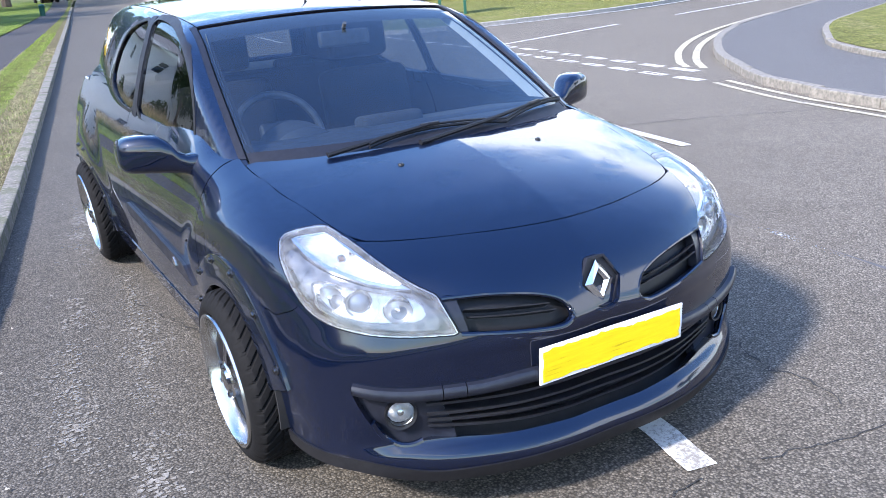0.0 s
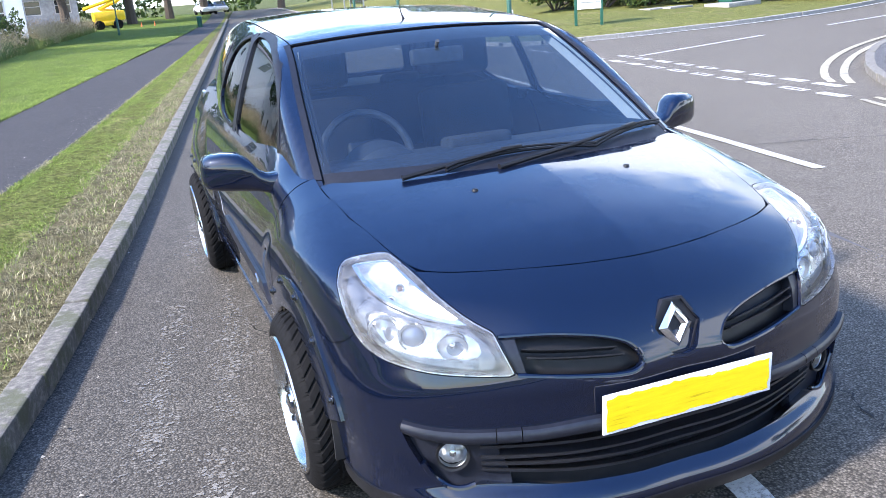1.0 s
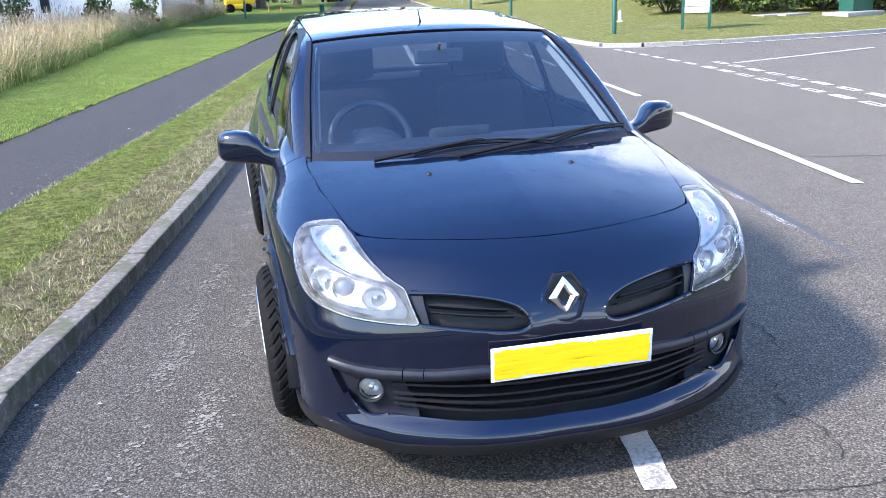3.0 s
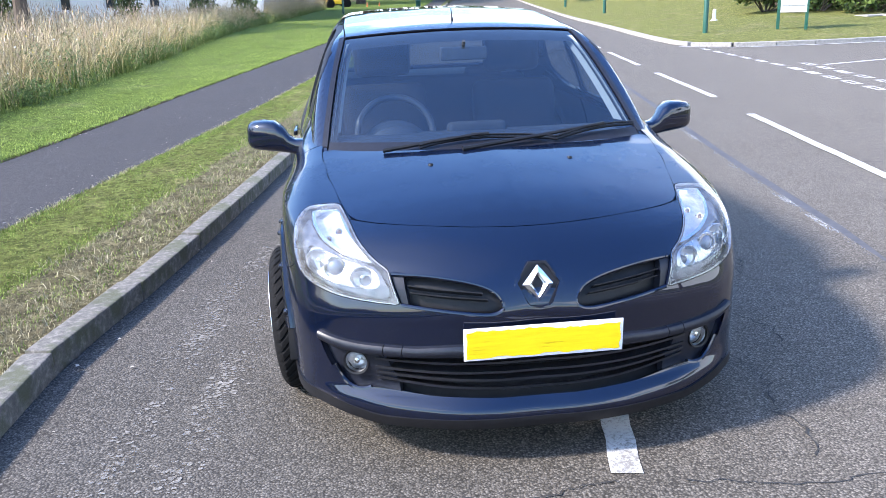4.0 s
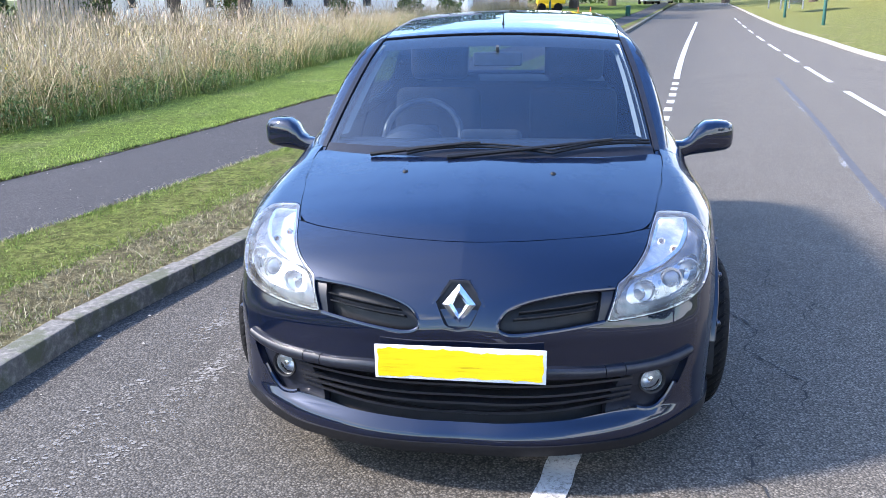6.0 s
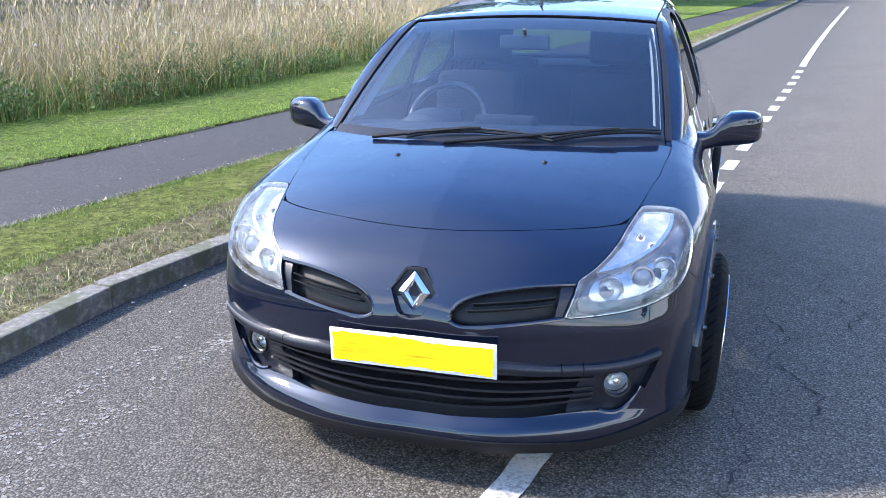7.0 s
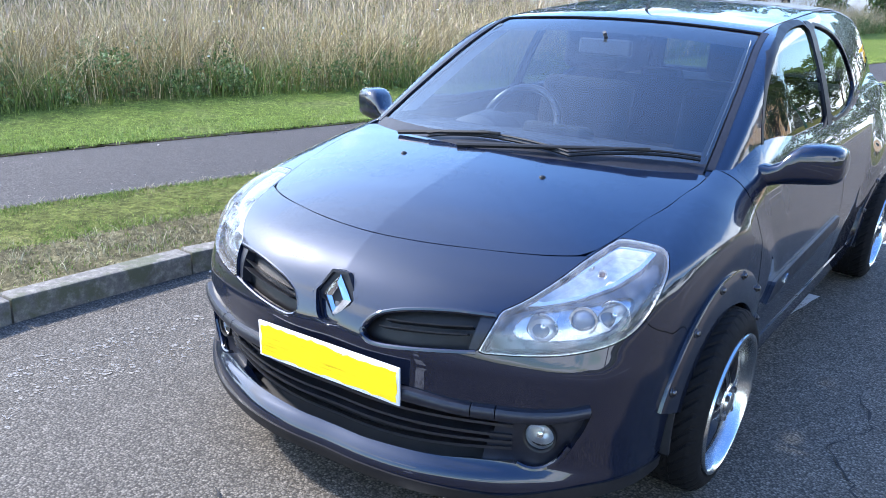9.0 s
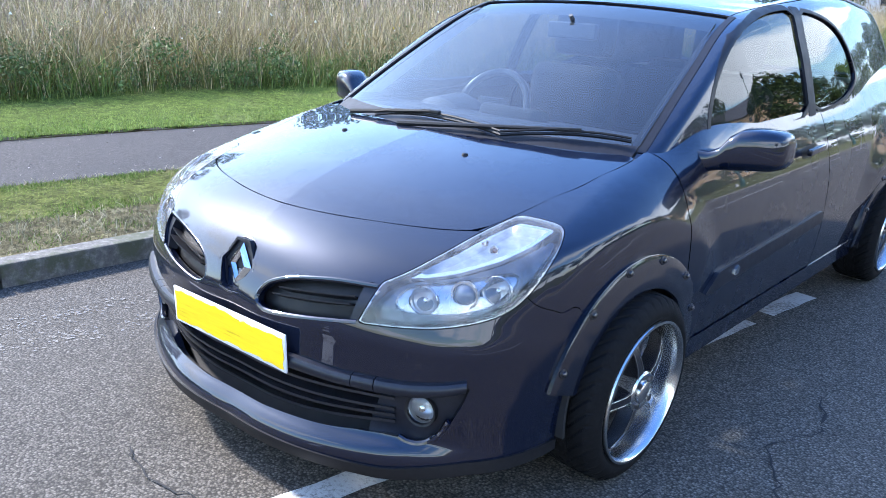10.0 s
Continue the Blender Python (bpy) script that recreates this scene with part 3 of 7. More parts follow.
def project(fn, centre, dirs, far):
    """The points where rays from centre leave the body fn < 0, by bisection."""
    lo, hi = np.zeros(dirs.shape[:-1]), np.full(dirs.shape[:-1], far)
    for _ in range(28):
        mid = (lo + hi) / 2
        inside = fn(centre + dirs * mid[..., None]) < 0
        lo, hi = np.where(inside, mid, lo), np.where(inside, hi, mid)
    return centre + dirs * lo[..., None]


def gradient(fn, p):
    g = np.stack([fn(p + d) - fn(p - d) for d in np.eye(3) * 0.002], -1)
    return g / np.maximum(np.linalg.norm(g, axis=-1, keepdims=True), 1e-9)
# ---- end of car surface functions ----

# ---- the car ----
AXLE_F, AXLE_R, HUB_Z, ARCH = 0.80, 3.375, 0.29, 0.335
FRONT_C, CABIN_C = np.array((0, 1.05, 0.35)), np.array((0, 2.3, 0.9))

car = thing("car", "dark navy three-door hatchback with wide arches, parked at the kerb", "car", (0, AXLE_F, 0))


def turned_sheet(fn, centre, az, el, far):
    a, e = np.meshgrid(np.radians(az), np.radians(el))
    d = np.stack((np.sin(a) * np.cos(e), -np.cos(a) * np.cos(e), np.sin(e)), -1)
    v = project(fn, centre, d, far)
    return grid_sheet(v, np.stack((np.degrees(a), np.degrees(e)), -1), gradient(fn, v))


front = turned_sheet(lower_body, FRONT_C, np.arange(-106, 106.1, 0.7), np.arange(-24, 76, 0.7), 1.6)
hull = turned_sheet(cabin, CABIN_C, np.arange(-180, 180.1, 1.0), np.arange(-6, 90.1, 0.9), 2.6)
yy, ph = np.meshgrid(np.arange(1.0, 3.62, 0.02), np.radians(np.arange(-40, 58, 1.2)))
zero = np.zeros_like(yy)
sv = np.stack([zero, yy, zero + 0.55], -1)
sv = project(lower_body, sv, np.stack((np.cos(ph), zero, np.sin(ph)), -1), 1.4)
flank = grid_sheet(sv, np.stack((yy, np.degrees(ph)), -1), gradient(lower_body, sv))
tail = turned_sheet(lower_body, np.array((0, 3.0, 0.6)), np.arange(100, 261, 2.0), np.arange(-35, 50, 2.0), 1.6)


def mirror_sheet(s):
    k = np.array((-1, 1, 1))
    return dict(v=s["v"] * k, uv=s["uv"], n=s["n"] * k, f=[f[::-1] for f in s["f"]])


def inside(shape, grow=0.0, fold=True):
    def fd(v, uv):
        q = np.stack((np.abs(uv[:, 0]) if fold else uv[:, 0], uv[:, 1]), 1)
        return shape(q) - grow
    return fd


def outside(shape, grow=0.0, fold=True):
    f = inside(shape, grow, fold)
    return lambda v, uv: -f(v, uv)


def side_view(shape, grow=0.0, keep=1):
    return lambda v, uv: keep * (shape(v[:, 1:3]) - grow)


def arch_gap(axle, r=ARCH):
    return lambda v, uv: r - np.hypot(v[:, 1] - axle, v[:, 2] - HUB_Z)


def half(sign):
    return lambda v, uv: -sign * v[:, 0]


GAP = 0.08
bonnet_shape = outline(*mirrored((0, 27.0), (10, 27.1), (20, 27.1), (30, 26.75), (36, 26.5), (41.2, 26.6), (48.8, 30.0), (57, 33.4), (65, 35.6), (72, 37.6), (80, 38.9), (88, 40.2),
                                 (79, 46.8), (68, 54.5), (55, 61), (40, 64.8), (20, 67.3), (0, 68.3)), smooth=1)
lamp_shape = outline((25.0, 12.0), (24.6, 12.0), (24.75, 12.4), (27.3, 17.5), (27.5, 17.8), (27.8, 18.0), (31.0, 19.6), (35.7, 22.6), (41.3, 26.3), (47.6, 29.4), (49.4, 29.7), (52.5, 28.8), (55.0, 27.6), (55.6, 26.4), (53.4, 23.4), (51.0, 20.6),
                     (48.3, 17.4), (45.5, 15.2), (42.3, 13.9), (38.6, 13.0), (34.9, 12.4), (30.0, 12.1), smooth=1)
grille_shape = outline((27.0, 17.2), (27.2, 17.65), (26.8, 17.65), (20.7, 17.4), (15.2, 16.85), (11.0, 16.0), (8.1, 14.8), (6.6, 13.1), (6.4, 11.7), (7.5, 10.8), (9.5, 10.5), (14.2, 10.9), (20.1, 11.5), (24.1, 11.85), (24.4, 11.9), (24.5, 12.1), smooth=1)
badge_shape = outline(*mirrored((0, 19.5), (1.6, 19.4), (3.9, 15.9), (2.1, 12.0), (0, 11.6)))
pocket_shape = outline(*mirrored((0, 2.9), (15, 2.9), (23.5, 2.6), (27.4, 2.5), (30.7, 2.7), (34.6, 3.2), (39.2, 4.9), (40.6, 5.1), (39.6, 2.4), (38.4, 0.0), (37.2, -2.2), (35.2, -4.0), (32.6, -4.4),
                                 (30.2, -3.9), (25.5, -4.3), (19.6, -4.8), (13.5, -5.1), (6.6, -5.4), (0, -5.5)))
split = curve((0, 27.0), (10, 27.1), (20, 27.1), (30, 26.75), (36, 26.5), (41.2, 26.5), (48, 16.7), (53, 14.6), (58.5, 12.0), (66, -30), (80, -80))
hood_side = curve((41, 26.6), (48.8, 30.0), (57, 33.4), (65, 35.6), (72, 37.6), (80, 38.9), (88, 40.2), (106, 43.5))


def below_split(v, uv):
    return np.minimum(1, (uv[:, 1] - split(np.abs(uv[:, 0])) + GAP) * 0.5)


def above_split(v, uv):
    return -np.minimum(1, (uv[:, 1] - split(np.abs(uv[:, 0])) - GAP) * 0.5)


def skirt(v):
    """The height of the bumper's painted lower edge: it rises round the corners."""
    t = np.clip((np.abs(v[:, 0]) - 0.50) / 0.28, 0, 1)
    return 0.192 + 0.048 * t * t * (3 - 2 * t)


def paint_floor(v, uv):
    return skirt(v) - v[:, 2]


panel("bonnet", front, [inside(bonnet_shape, -GAP, False)], M["paint"], car)
bumper = panel("front_bumper", front, [below_split, outside(lamp_shape, GAP), outside(grille_shape), outside(pocket_shape, 0, False), outside(badge_shape, 0, False),
               arch_gap(AXLE_F), paint_floor, lambda v, uv: v[:, 1] - 0.80], M["paint"], car, lip=0.03)
for sign in (1, -1):
    panel("wing", front, [half(sign), above_split, outside(lamp_shape, GAP), lambda v, uv: -(hood_side(np.abs(uv[:, 0])) - GAP - uv[:, 1]),
          arch_gap(AXLE_F), lambda v, uv: v[:, 1] - 1.068, lambda v, uv: 0.27 - v[:, 2], lambda v, uv: 41 - np.abs(uv[:, 0])], M["paint"], car)
# dark structure seen in the gaps between panels
panel("front_structure", front, [outside(lamp_shape, -0.6), outside(grille_shape, 0.1), outside(pocket_shape, 0.1, False), outside(badge_shape, 0.05, False), arch_gap(AXLE_F, 0.34),
      lambda v, uv: 0.21 - v[:, 2], lambda v, uv: v[:, 1] - 1.06, outside(outline(*mirrored((0, 66.5), (20, 65.5), (40, 63), (55, 59.5), (79, 45.5), (88, 39.5), (106, 39.5), (106, 90), (0, 90))), 0, False)],
      M["void"], car, offset=-0.011, lip=0)

# --- cabin: screens, roof, sides ---
ws_edge = curve((0.86, 0.668), (0.937, 0.658), (1.06, 0.634), (1.2, 0.600), (1.32, 0.560), (1.4, 0.53))
ws_top = lambda a: 1.347 - 0.078 * a**2


def is_screen(grow):
    def fd(v, uv):
        a = np.abs(v[:, 0])
        return np.maximum(np.maximum(a - ws_edge(v[:, 2]), v[:, 2] - ws_top(a)) - grow, v[:, 1] - 2.1)
    return fd


def not_screen(grow):
    f = is_screen(grow)
    return lambda v, uv: -f(v, uv)


roof_edge = curve((1.6, 0.575), (1.82, 0.557), (2.3, 0.560), (3.0, 0.535), (3.7, 0.48))
door_window = outline((1.365, 0.945), (1.39, 1.02), (1.46, 1.115), (1.57, 1.20), (1.72, 1.275), (1.95, 1.328), (2.15, 1.352), (2.335, 1.358), (2.285, 1.25), (2.262, 1.1), (2.245, 0.955), (1.9, 0.935), (1.64, 0.925), smooth=1)
rear_window = outline((2.40, 1.352), (2.58, 1.335), (2.75, 1.295), (2.86, 1.22), (2.92, 1.1), (2.89, 1.035), (2.65, 0.975), (2.31, 0.958), (2.322, 1.07), (2.35, 1.25), smooth=1)
tail_glass = lambda v, uv: np.maximum(np.maximum(np.abs(v[:, 0]) - (0.60 - 0.25 * (v[:, 2] - 0.98)), 3.35 - v[:, 1]), np.maximum(1.0 - v[:, 2], v[:, 2] - 1.31))
roof_front = lambda v, uv: ws_top(np.abs(v[:, 0])) + 0.004 - v[:, 2]
above_belt = lambda v, uv: 0.915 - v[:, 2]

panel("windscreen", hull, [is_screen(-0.004), lambda v, uv: 0.905 - v[:, 2]], M["screen"], car, offset=-0.004, lip=0)
panel("windscreen_border", hull, [is_screen(-0.003), lambda v, uv: 0.90 - v[:, 2],
      lambda v, uv: -np.maximum(np.maximum(np.abs(v[:, 0]) - ws_edge(v[:, 2]) + 0.018 + 0.02 * np.clip(1.0 - v[:, 2], 0, 1), v[:, 2] - ws_top(v[:, 0]) + 0.042), 0.962 - 0.05 * v[:, 0]**2 - v[:, 2])],
      M["void"], car, offset=-0.010, lip=0.0, label="black printed border of the windscreen")
panel("cowl", hull, [is_screen(-0.003), lambda v, uv: 0.90 - v[:, 2], lambda v, uv: v[:, 2] - 0.954 + 0.02 * v[:, 0]**2], M["dark"], car, offset=0.002, lip=0.004, label="black plastic cowl under the wipers")
panel("roof", hull, [lambda v, uv: np.abs(v[:, 0]) - roof_edge(v[:, 1]) + 0.003, roof_front, lambda v, uv: 1.29 - v[:, 2], lambda v, uv: v[:, 1] - 3.42], M["paint"], car, lip=0.02)
panel("headlining", hull, [lambda v, uv: np.abs(v[:, 0]) - roof_edge(v[:, 1]) - 0.02, roof_front, lambda v, uv: 1.27 - v[:, 2], lambda v, uv: v[:, 1] - 3.5], M["lining"], car, offset=-0.03, lip=0)
panel("tailgate", hull, [lambda v, uv: 3.42 - v[:, 1], lambda v, uv: np.abs(v[:, 0]) - roof_edge(v[:, 1]) - 0.08 - 0.3 * (1.4 - v[:, 2]), above_belt, lambda v, uv: -tail_glass(v, uv)], M["paint"], car, lip=0.02)
panel("rear_screen", hull, [tail_glass], M["window"], car, offset=-0.006, lip=0)
for sign in (1, -1):
    cut = [half(sign), not_screen(0.004), lambda v, uv: roof_edge(v[:, 1]) + 0.003 - np.abs(v[:, 0]) - 10 * (v[:, 2] < 1.2), above_belt,
           lambda v, uv: v[:, 1] - 3.42 - 10 * (np.abs(v[:, 0]) > roof_edge(v[:, 1]) + 0.08 + 0.3 * (1.4 - v[:, 2]))]
    side = panel("cabin_side", hull, cut + [side_view(door_window, 0.0, -1), side_view(rear_window, 0.0, -1), lambda v, uv: -np.maximum(v[:, 1] - 2.36, 2.24 - v[:, 1]) - 10 * (v[:, 2] > 1.358) - 10 * (v[:, 2] < 0.955)], M["paint"], car, lip=0.02, back=True)
    panel("door_window", hull, [half(sign), side_view(door_window, 0.004)], M["window"], car, offset=-0.008, lip=0)
    panel("quarter_window", hull, [half(sign), side_view(rear_window, 0.004)], M["window"], car, offset=-0.008, lip=0)
    panel("window_seal", hull, [half(sign), side_view(door_window, 0.012), side_view(door_window, -0.006, -1)], M["black"], car, offset=0.0015, lip=0.004)
    panel("window_seal", hull, [half(sign), side_view(rear_window, 0.010), side_view(rear_window, -0.004, -1)], M["black"], car, offset=0.0015, lip=0.004)
    panel("centre_pillar", hull, [half(sign), side_view(outline((2.335, 1.358), (2.40, 1.355), (2.35, 1.25), (2.322, 1.07), (2.31, 0.955), (2.245, 0.952), (2.262, 1.1), (2.285, 1.25)), 0.006)], M["dark"], car, offset=0.002, lip=0.01)
    panel("screen_trim", hull, [half(sign), is_screen(0.024), not_screen(0.002), lambda v, uv: v[:, 2] - ws_top(v[:, 0]) - 0.002, lambda v, uv: 0.93 - v[:, 2]], M["dark"], car, offset=0.003, lip=0.006)
    panel("screen_seal", hull, [half(sign), is_screen(0.03), not_screen(-0.03), above_belt, lambda v, uv: v[:, 1] - 2.0], M["void"], car, offset=-0.014, lip=0)
    zz = np.linspace(0.965, 1.30, 14)
    edge = [(float(ws_edge(z)) - 0.016, float(z)) for z in zz]
    near_line = [(sign * a, 0.92 + (z - 0.965) / 0.4425 + float(ws_bow(z)) * a * a + 0.012, z) for a, z in edge]
    deep_line = [(sign * (a - 0.034), y + 0.095, z) for (a, z), (_, y, _) in zip(edge, near_line)]
    strip([near_line, deep_line], M["pillar_trim"], "pillar_lining", parent=car)

# --- flanks ---
for sign in (1, -1):
    sheet = flank if sign > 0 else mirror_sheet(flank)
    flush = lambda v, uv: np.maximum(v[:, 2] - 1.08, np.minimum(v[:, 2] - 0.928, -0.004 - cabin(v)))
    door = panel("door", sheet, [lambda v, uv: 1.074 - v[:, 1], lambda v, uv: v[:, 1] - 2.372, lambda v, uv: 0.31 - v[:, 2], flush], M["paint"], car)
    panel("rear_quarter", sheet, [lambda v, uv: 2.378 - v[:, 1], arch_gap(AXLE_R), lambda v, uv: 0.25 - v[:, 2], flush], M["paint"], car, lip=0.02)
    panel("sill", sheet, [lambda v, uv: 1.10 - v[:, 1], lambda v, uv: v[:, 1] - 2.99, lambda v, uv: 0.225 - v[:, 2], lambda v, uv: v[:, 2] - 0.304, arch_gap(AXLE_F), arch_gap(AXLE_R)], M["paint"], car, offset=0.004, lip=0.05)
    panel("door_shadow_gap", sheet, [arch_gap(AXLE_F, 0.34), arch_gap(AXLE_R, 0.34), lambda v, uv: 0.24 - v[:, 2], flush], M["void"], car, offset=-0.012, lip=0, label="black door shut gap")
    trim = outline((1.23, 0.475), (1.28, 0.462), (2.34, 0.512), (2.34, 0.562), (1.31, 0.528))
    panel("side_moulding", sheet, [side_view(trim)], M["rub"], door, offset=0.012, lip=0.012)
    panel("moulding_insert", sheet, [side_view(outline((1.455, 0.482), (1.49, 0.484), (1.50, 0.522), (1.465, 0.520)))], M["chrome"], door, offset=0.016, lip=0.006, label="small chrome insert")
    panel("handle_recess", sheet, [side_view(outline((2.06, 0.80), (2.26, 0.81), (2.26, 0.855), (2.06, 0.845), smooth=2))], M["black"], door, offset=0.001, lip=0.002)
    hb = box((0.02, 0.17, 0.026), (sign * 0.847, 2.16, 0.836), (2, 0, 0), 0.008, 3)
    part("door_handle", hb, M["paint"], door)
panel("rear_bumper", tail, [lambda v, uv: 3.58 - v[:, 1], lambda v, uv: 0.22 - v[:, 2], lambda v, uv: v[:, 2] - 1.0, arch_gap(AXLE_R)], M["paint"], car, lip=0.02)
# underside and cabin floor
part("floor_pan", box((1.36, 2.9, 0.06), (0, 2.2, 0.25), bevel=0.02), M["void"], car)
part("engine_bay", box((1.2, 0.62, 0.34), (0, 0.62, 0.42), bevel=0.05), M["void"], car)


def on_front(az, el, off=0.0):
    """Points of the front surface by their direction from its centre; az and el may be arrays."""
    a, e = np.radians(np.asarray(az, float)), np.radians(np.asarray(el, float))
    d = np.stack((np.sin(a) * np.cos(e), -np.cos(a) * np.cos(e), np.sin(e)), -1)
    p = project(lower_body, FRONT_C, d, 1.6)
    return p + off * gradient(lower_body, p)


def aim(p, n, spin=0.0):
    """A pose at p whose z axis looks along n."""
    q = Vector(n).to_track_quat("Z", "Y").to_matrix().to_4x4()
    return Matrix.Translation(Vector(p)) @ q @ Matrix.Rotation(spin, 4, "Z")


def bowl(r, depth, rim=0.006, seg=40):
    prof = [(0.0, r + rim), (0.004, r + rim * 0.6), (0.0, r)] + [(-depth * (1 - (1 - k / 8) ** 2) ** 0.5, r * (1 - k / 8) + 0.006) for k in range(1, 9)]
    return lathe(prof, seg, "z", caps=(False, True))


def rounded(pts, n=5):
    """More places between (az, el) points, smoothly joined."""
    p = np.array([pts[0], *pts, pts[-1]], float)
    out = []
    for a, b, c, d in zip(p, p[1:], p[2:], p[3:]):
        for t in np.arange(n) / n:
            out.append(0.5 * (2 * b + (c - a) * t + (2 * a - 5 * b + 4 * c - d) * t * t + (3 * b - a - 3 * c + d) * t**3))
    return [tuple(q) for q in out] + [tuple(p[-1])]


def bead(name, places, radius, material, parent, off, label=""):
    """A rounded edge that runs along places of the front surface."""
    az, el = np.array(places).T
    return part(name, tube(on_front(az, el, off), radius, 10), material, parent, label)


# --- head lamps ---
for sign in (1, -1):
    lamp = panel("headlamp", front, [half(sign), inside(lamp_shape, -GAP)], M["lens"], car, offset=0.001, lip=0.0, label="clear head lamp lens")
    panel("lamp_rim", front, [half(sign), inside(lamp_shape, -GAP), outside(lamp_shape, -GAP - 0.10)], M["lampgrey"], lamp, offset=-0.001, lip=0.012)
    panel("lamp_back", front, [half(sign), inside(lamp_shape, 0.3)], M["housing"], lamp, offset=-0.07, lip=0.0)
    ind = outline((30.9, 19.4), (35.5, 22.0), (40.4, 24.7), (46.8, 28.3), (48.4, 28.6), (53.6, 27.2), (49.4, 24.9), (43.7, 22.4), (37.9, 20.5), (33.5, 19.6))
    panel("indicator_bezel", front, [half(sign), inside(ind, 0.35), outside(ind, -0.15)], M["chrome"], lamp, offset=-0.014, lip=0.05)
    panel("indicator_reflector", front, [half(sign), inside(ind, 0.0)], M["indicator"], lamp, offset=-0.045, lip=0.0)
    bez = outline((29.0, 14.4), (29.6, 17.2), (32.0, 18.6), (36.0, 19.2), (41.0, 20.2), (45.4, 21.2), (47.4, 20.2), (46.9, 18.2), (45.0, 16.4), (41.4, 15.0), (37.0, 14.3), (32.0, 14.0), smooth=1)
    hood = outline((26.4, 12.8), (29.6, 18.2), (33.0, 19.2), (38.0, 20.0), (44.0, 22.0), (50.0, 24.6), (54.0, 26.4), (52.6, 24.0), (50.4, 21.0), (47.8, 17.8), (44.8, 15.6), (40.0, 14.1), (34.6, 13.2), (30.0, 12.8), smooth=1)
    panel("lamp_mask", front, [half(sign), inside(hood), outside(bez)], M["housing"], lamp, offset=-0.030, lip=0.02)
    lb, mb, hb = (39.0, 17.7), (43.8, 18.1), (33.2, 16.1)
    spots = ((lb, 2.0), (mb, 2.25), (hb, 2.15))
    hole = lambda v, uv: -np.min([np.hypot((np.abs(uv[:, 0]) - c[0]) * 0.96, uv[:, 1] - c[1]) - r for c, r in spots], 0)
    panel("lamp_bezel", front, [half(sign), inside(bez), hole], M["lampgrey"], lamp, offset=-0.040, lip=0.03)
    look_n = Vector((0.30 * sign, -0.94, 0.10))
    for (c, r), kind in zip(spots, "pmh"):
        p = on_front(sign * c[0], c[1], -0.045)
        rad = r * 0.0157
        part("reflector_bowl", bowl(rad, 0.028), M["reflector"], lamp).matrix_basis = aim(p, look_n)
        if kind == "p":
            b = lathe([(-0.03, 0.03), (0.0, 0.031), (0.01, 0.028), (0.018, 0.02), (0.022, 0.010), (0.023, 0.002)], 32, "z")
            part("projector_lens", b, M["screen_ball"], lamp).matrix_basis = aim(Vector(p) - look_n * 0.004, look_n)
            b = lathe([(0.0, 0.030), (0.006, 0.031), (0.006, 0.037), (0.0, 0.038)], 40, "z", True)
            part("projector_ring", b, M["chrome"], lamp).matrix_basis = aim(Vector(p) + look_n * 0.004, look_n)
        else:
            b = lathe([(-0.04, 0.007), (-0.012, 0.008), (-0.006, 0.006), (-0.003, 0.001)], 16, "z")
            part("bulb", b, M["chrome"], lamp).matrix_basis = aim(p, look_n)
    for da, de in ((0, 0), (0.5, -1.9)):
        p = on_front(sign * (43.6 + da), 25.2 + de, -0.040)
        part("indicator_bulb", lathe([(-0.01, 0.008), (0.0, 0.008), (0.004, 0.006), (0.006, 0.002)], 20, "z"), M["amber"], lamp, "amber bulb").matrix_basis = aim(p, look_n)
        part("bulb_ring", lathe([(0.0, 0.0085), (0.005, 0.009), (0.005, 0.0125), (0.0, 0.0135)], 24, "z", True), M["chrome"], lamp).matrix_basis = aim(p, look_n)

# --- upper grilles, badge ---
for sign in (1, -1):
    g = panel("upper_grille", front, [half(sign), inside(grille_shape, 0.4)], M["black"], car, offset=-0.042, lip=0.0)
    bead("grille_surround", [(sign * a, e) for a, e in rounded(((26.9, 17.3), (20.7, 17.35), (15.2, 16.8), (11.0, 15.95), (8.15, 14.75), (6.7, 13.1), (6.5, 11.75), (7.55, 10.85), (9.5, 10.55), (14.2, 10.95), (20.1, 11.55), (24.4, 11.95)))], 0.008, M["paint"], g, -0.007)
    panel("grille_end", front, [half(sign), inside(grille_shape, -0.1), lambda v, uv: 23.9 + 0.28 * (uv[:, 1] - 14.5) - np.abs(uv[:, 0])], M["rub"], g, offset=-0.010, lip=0.03)
    for e0, e1, a0, a1 in ((14.6, 15.6, 10.2, 23.6), (13.5, 14.4, 9.2, 23.0)):
        bm = bmesh.new()
        rows = []
        t = np.arange(13) / 12
        az, el = a0 + (a1 - a0) * t, e0 + (e1 - e0) * t
        for p, q in zip(on_front(sign * az, el, -0.006), on_front(sign * az, el - 0.15, -0.045)):
            rows.append([bm.verts.new(x) for x in (p, p - np.array((0, 0, 0.004)), q - np.array((0, 0, 0.006)), q)])
        for r0, r1 in zip(rows, rows[1:]):
            for c in range(4):
                bm.faces.new((r0[c], r0[(c + 1) % 4], r1[(c + 1) % 4], r1[c]))
        bm.faces.new(rows[0]); bm.faces.new(rows[-1][::-1])
        part("grille_slat", bm, M["slat"], g, smooth=False)


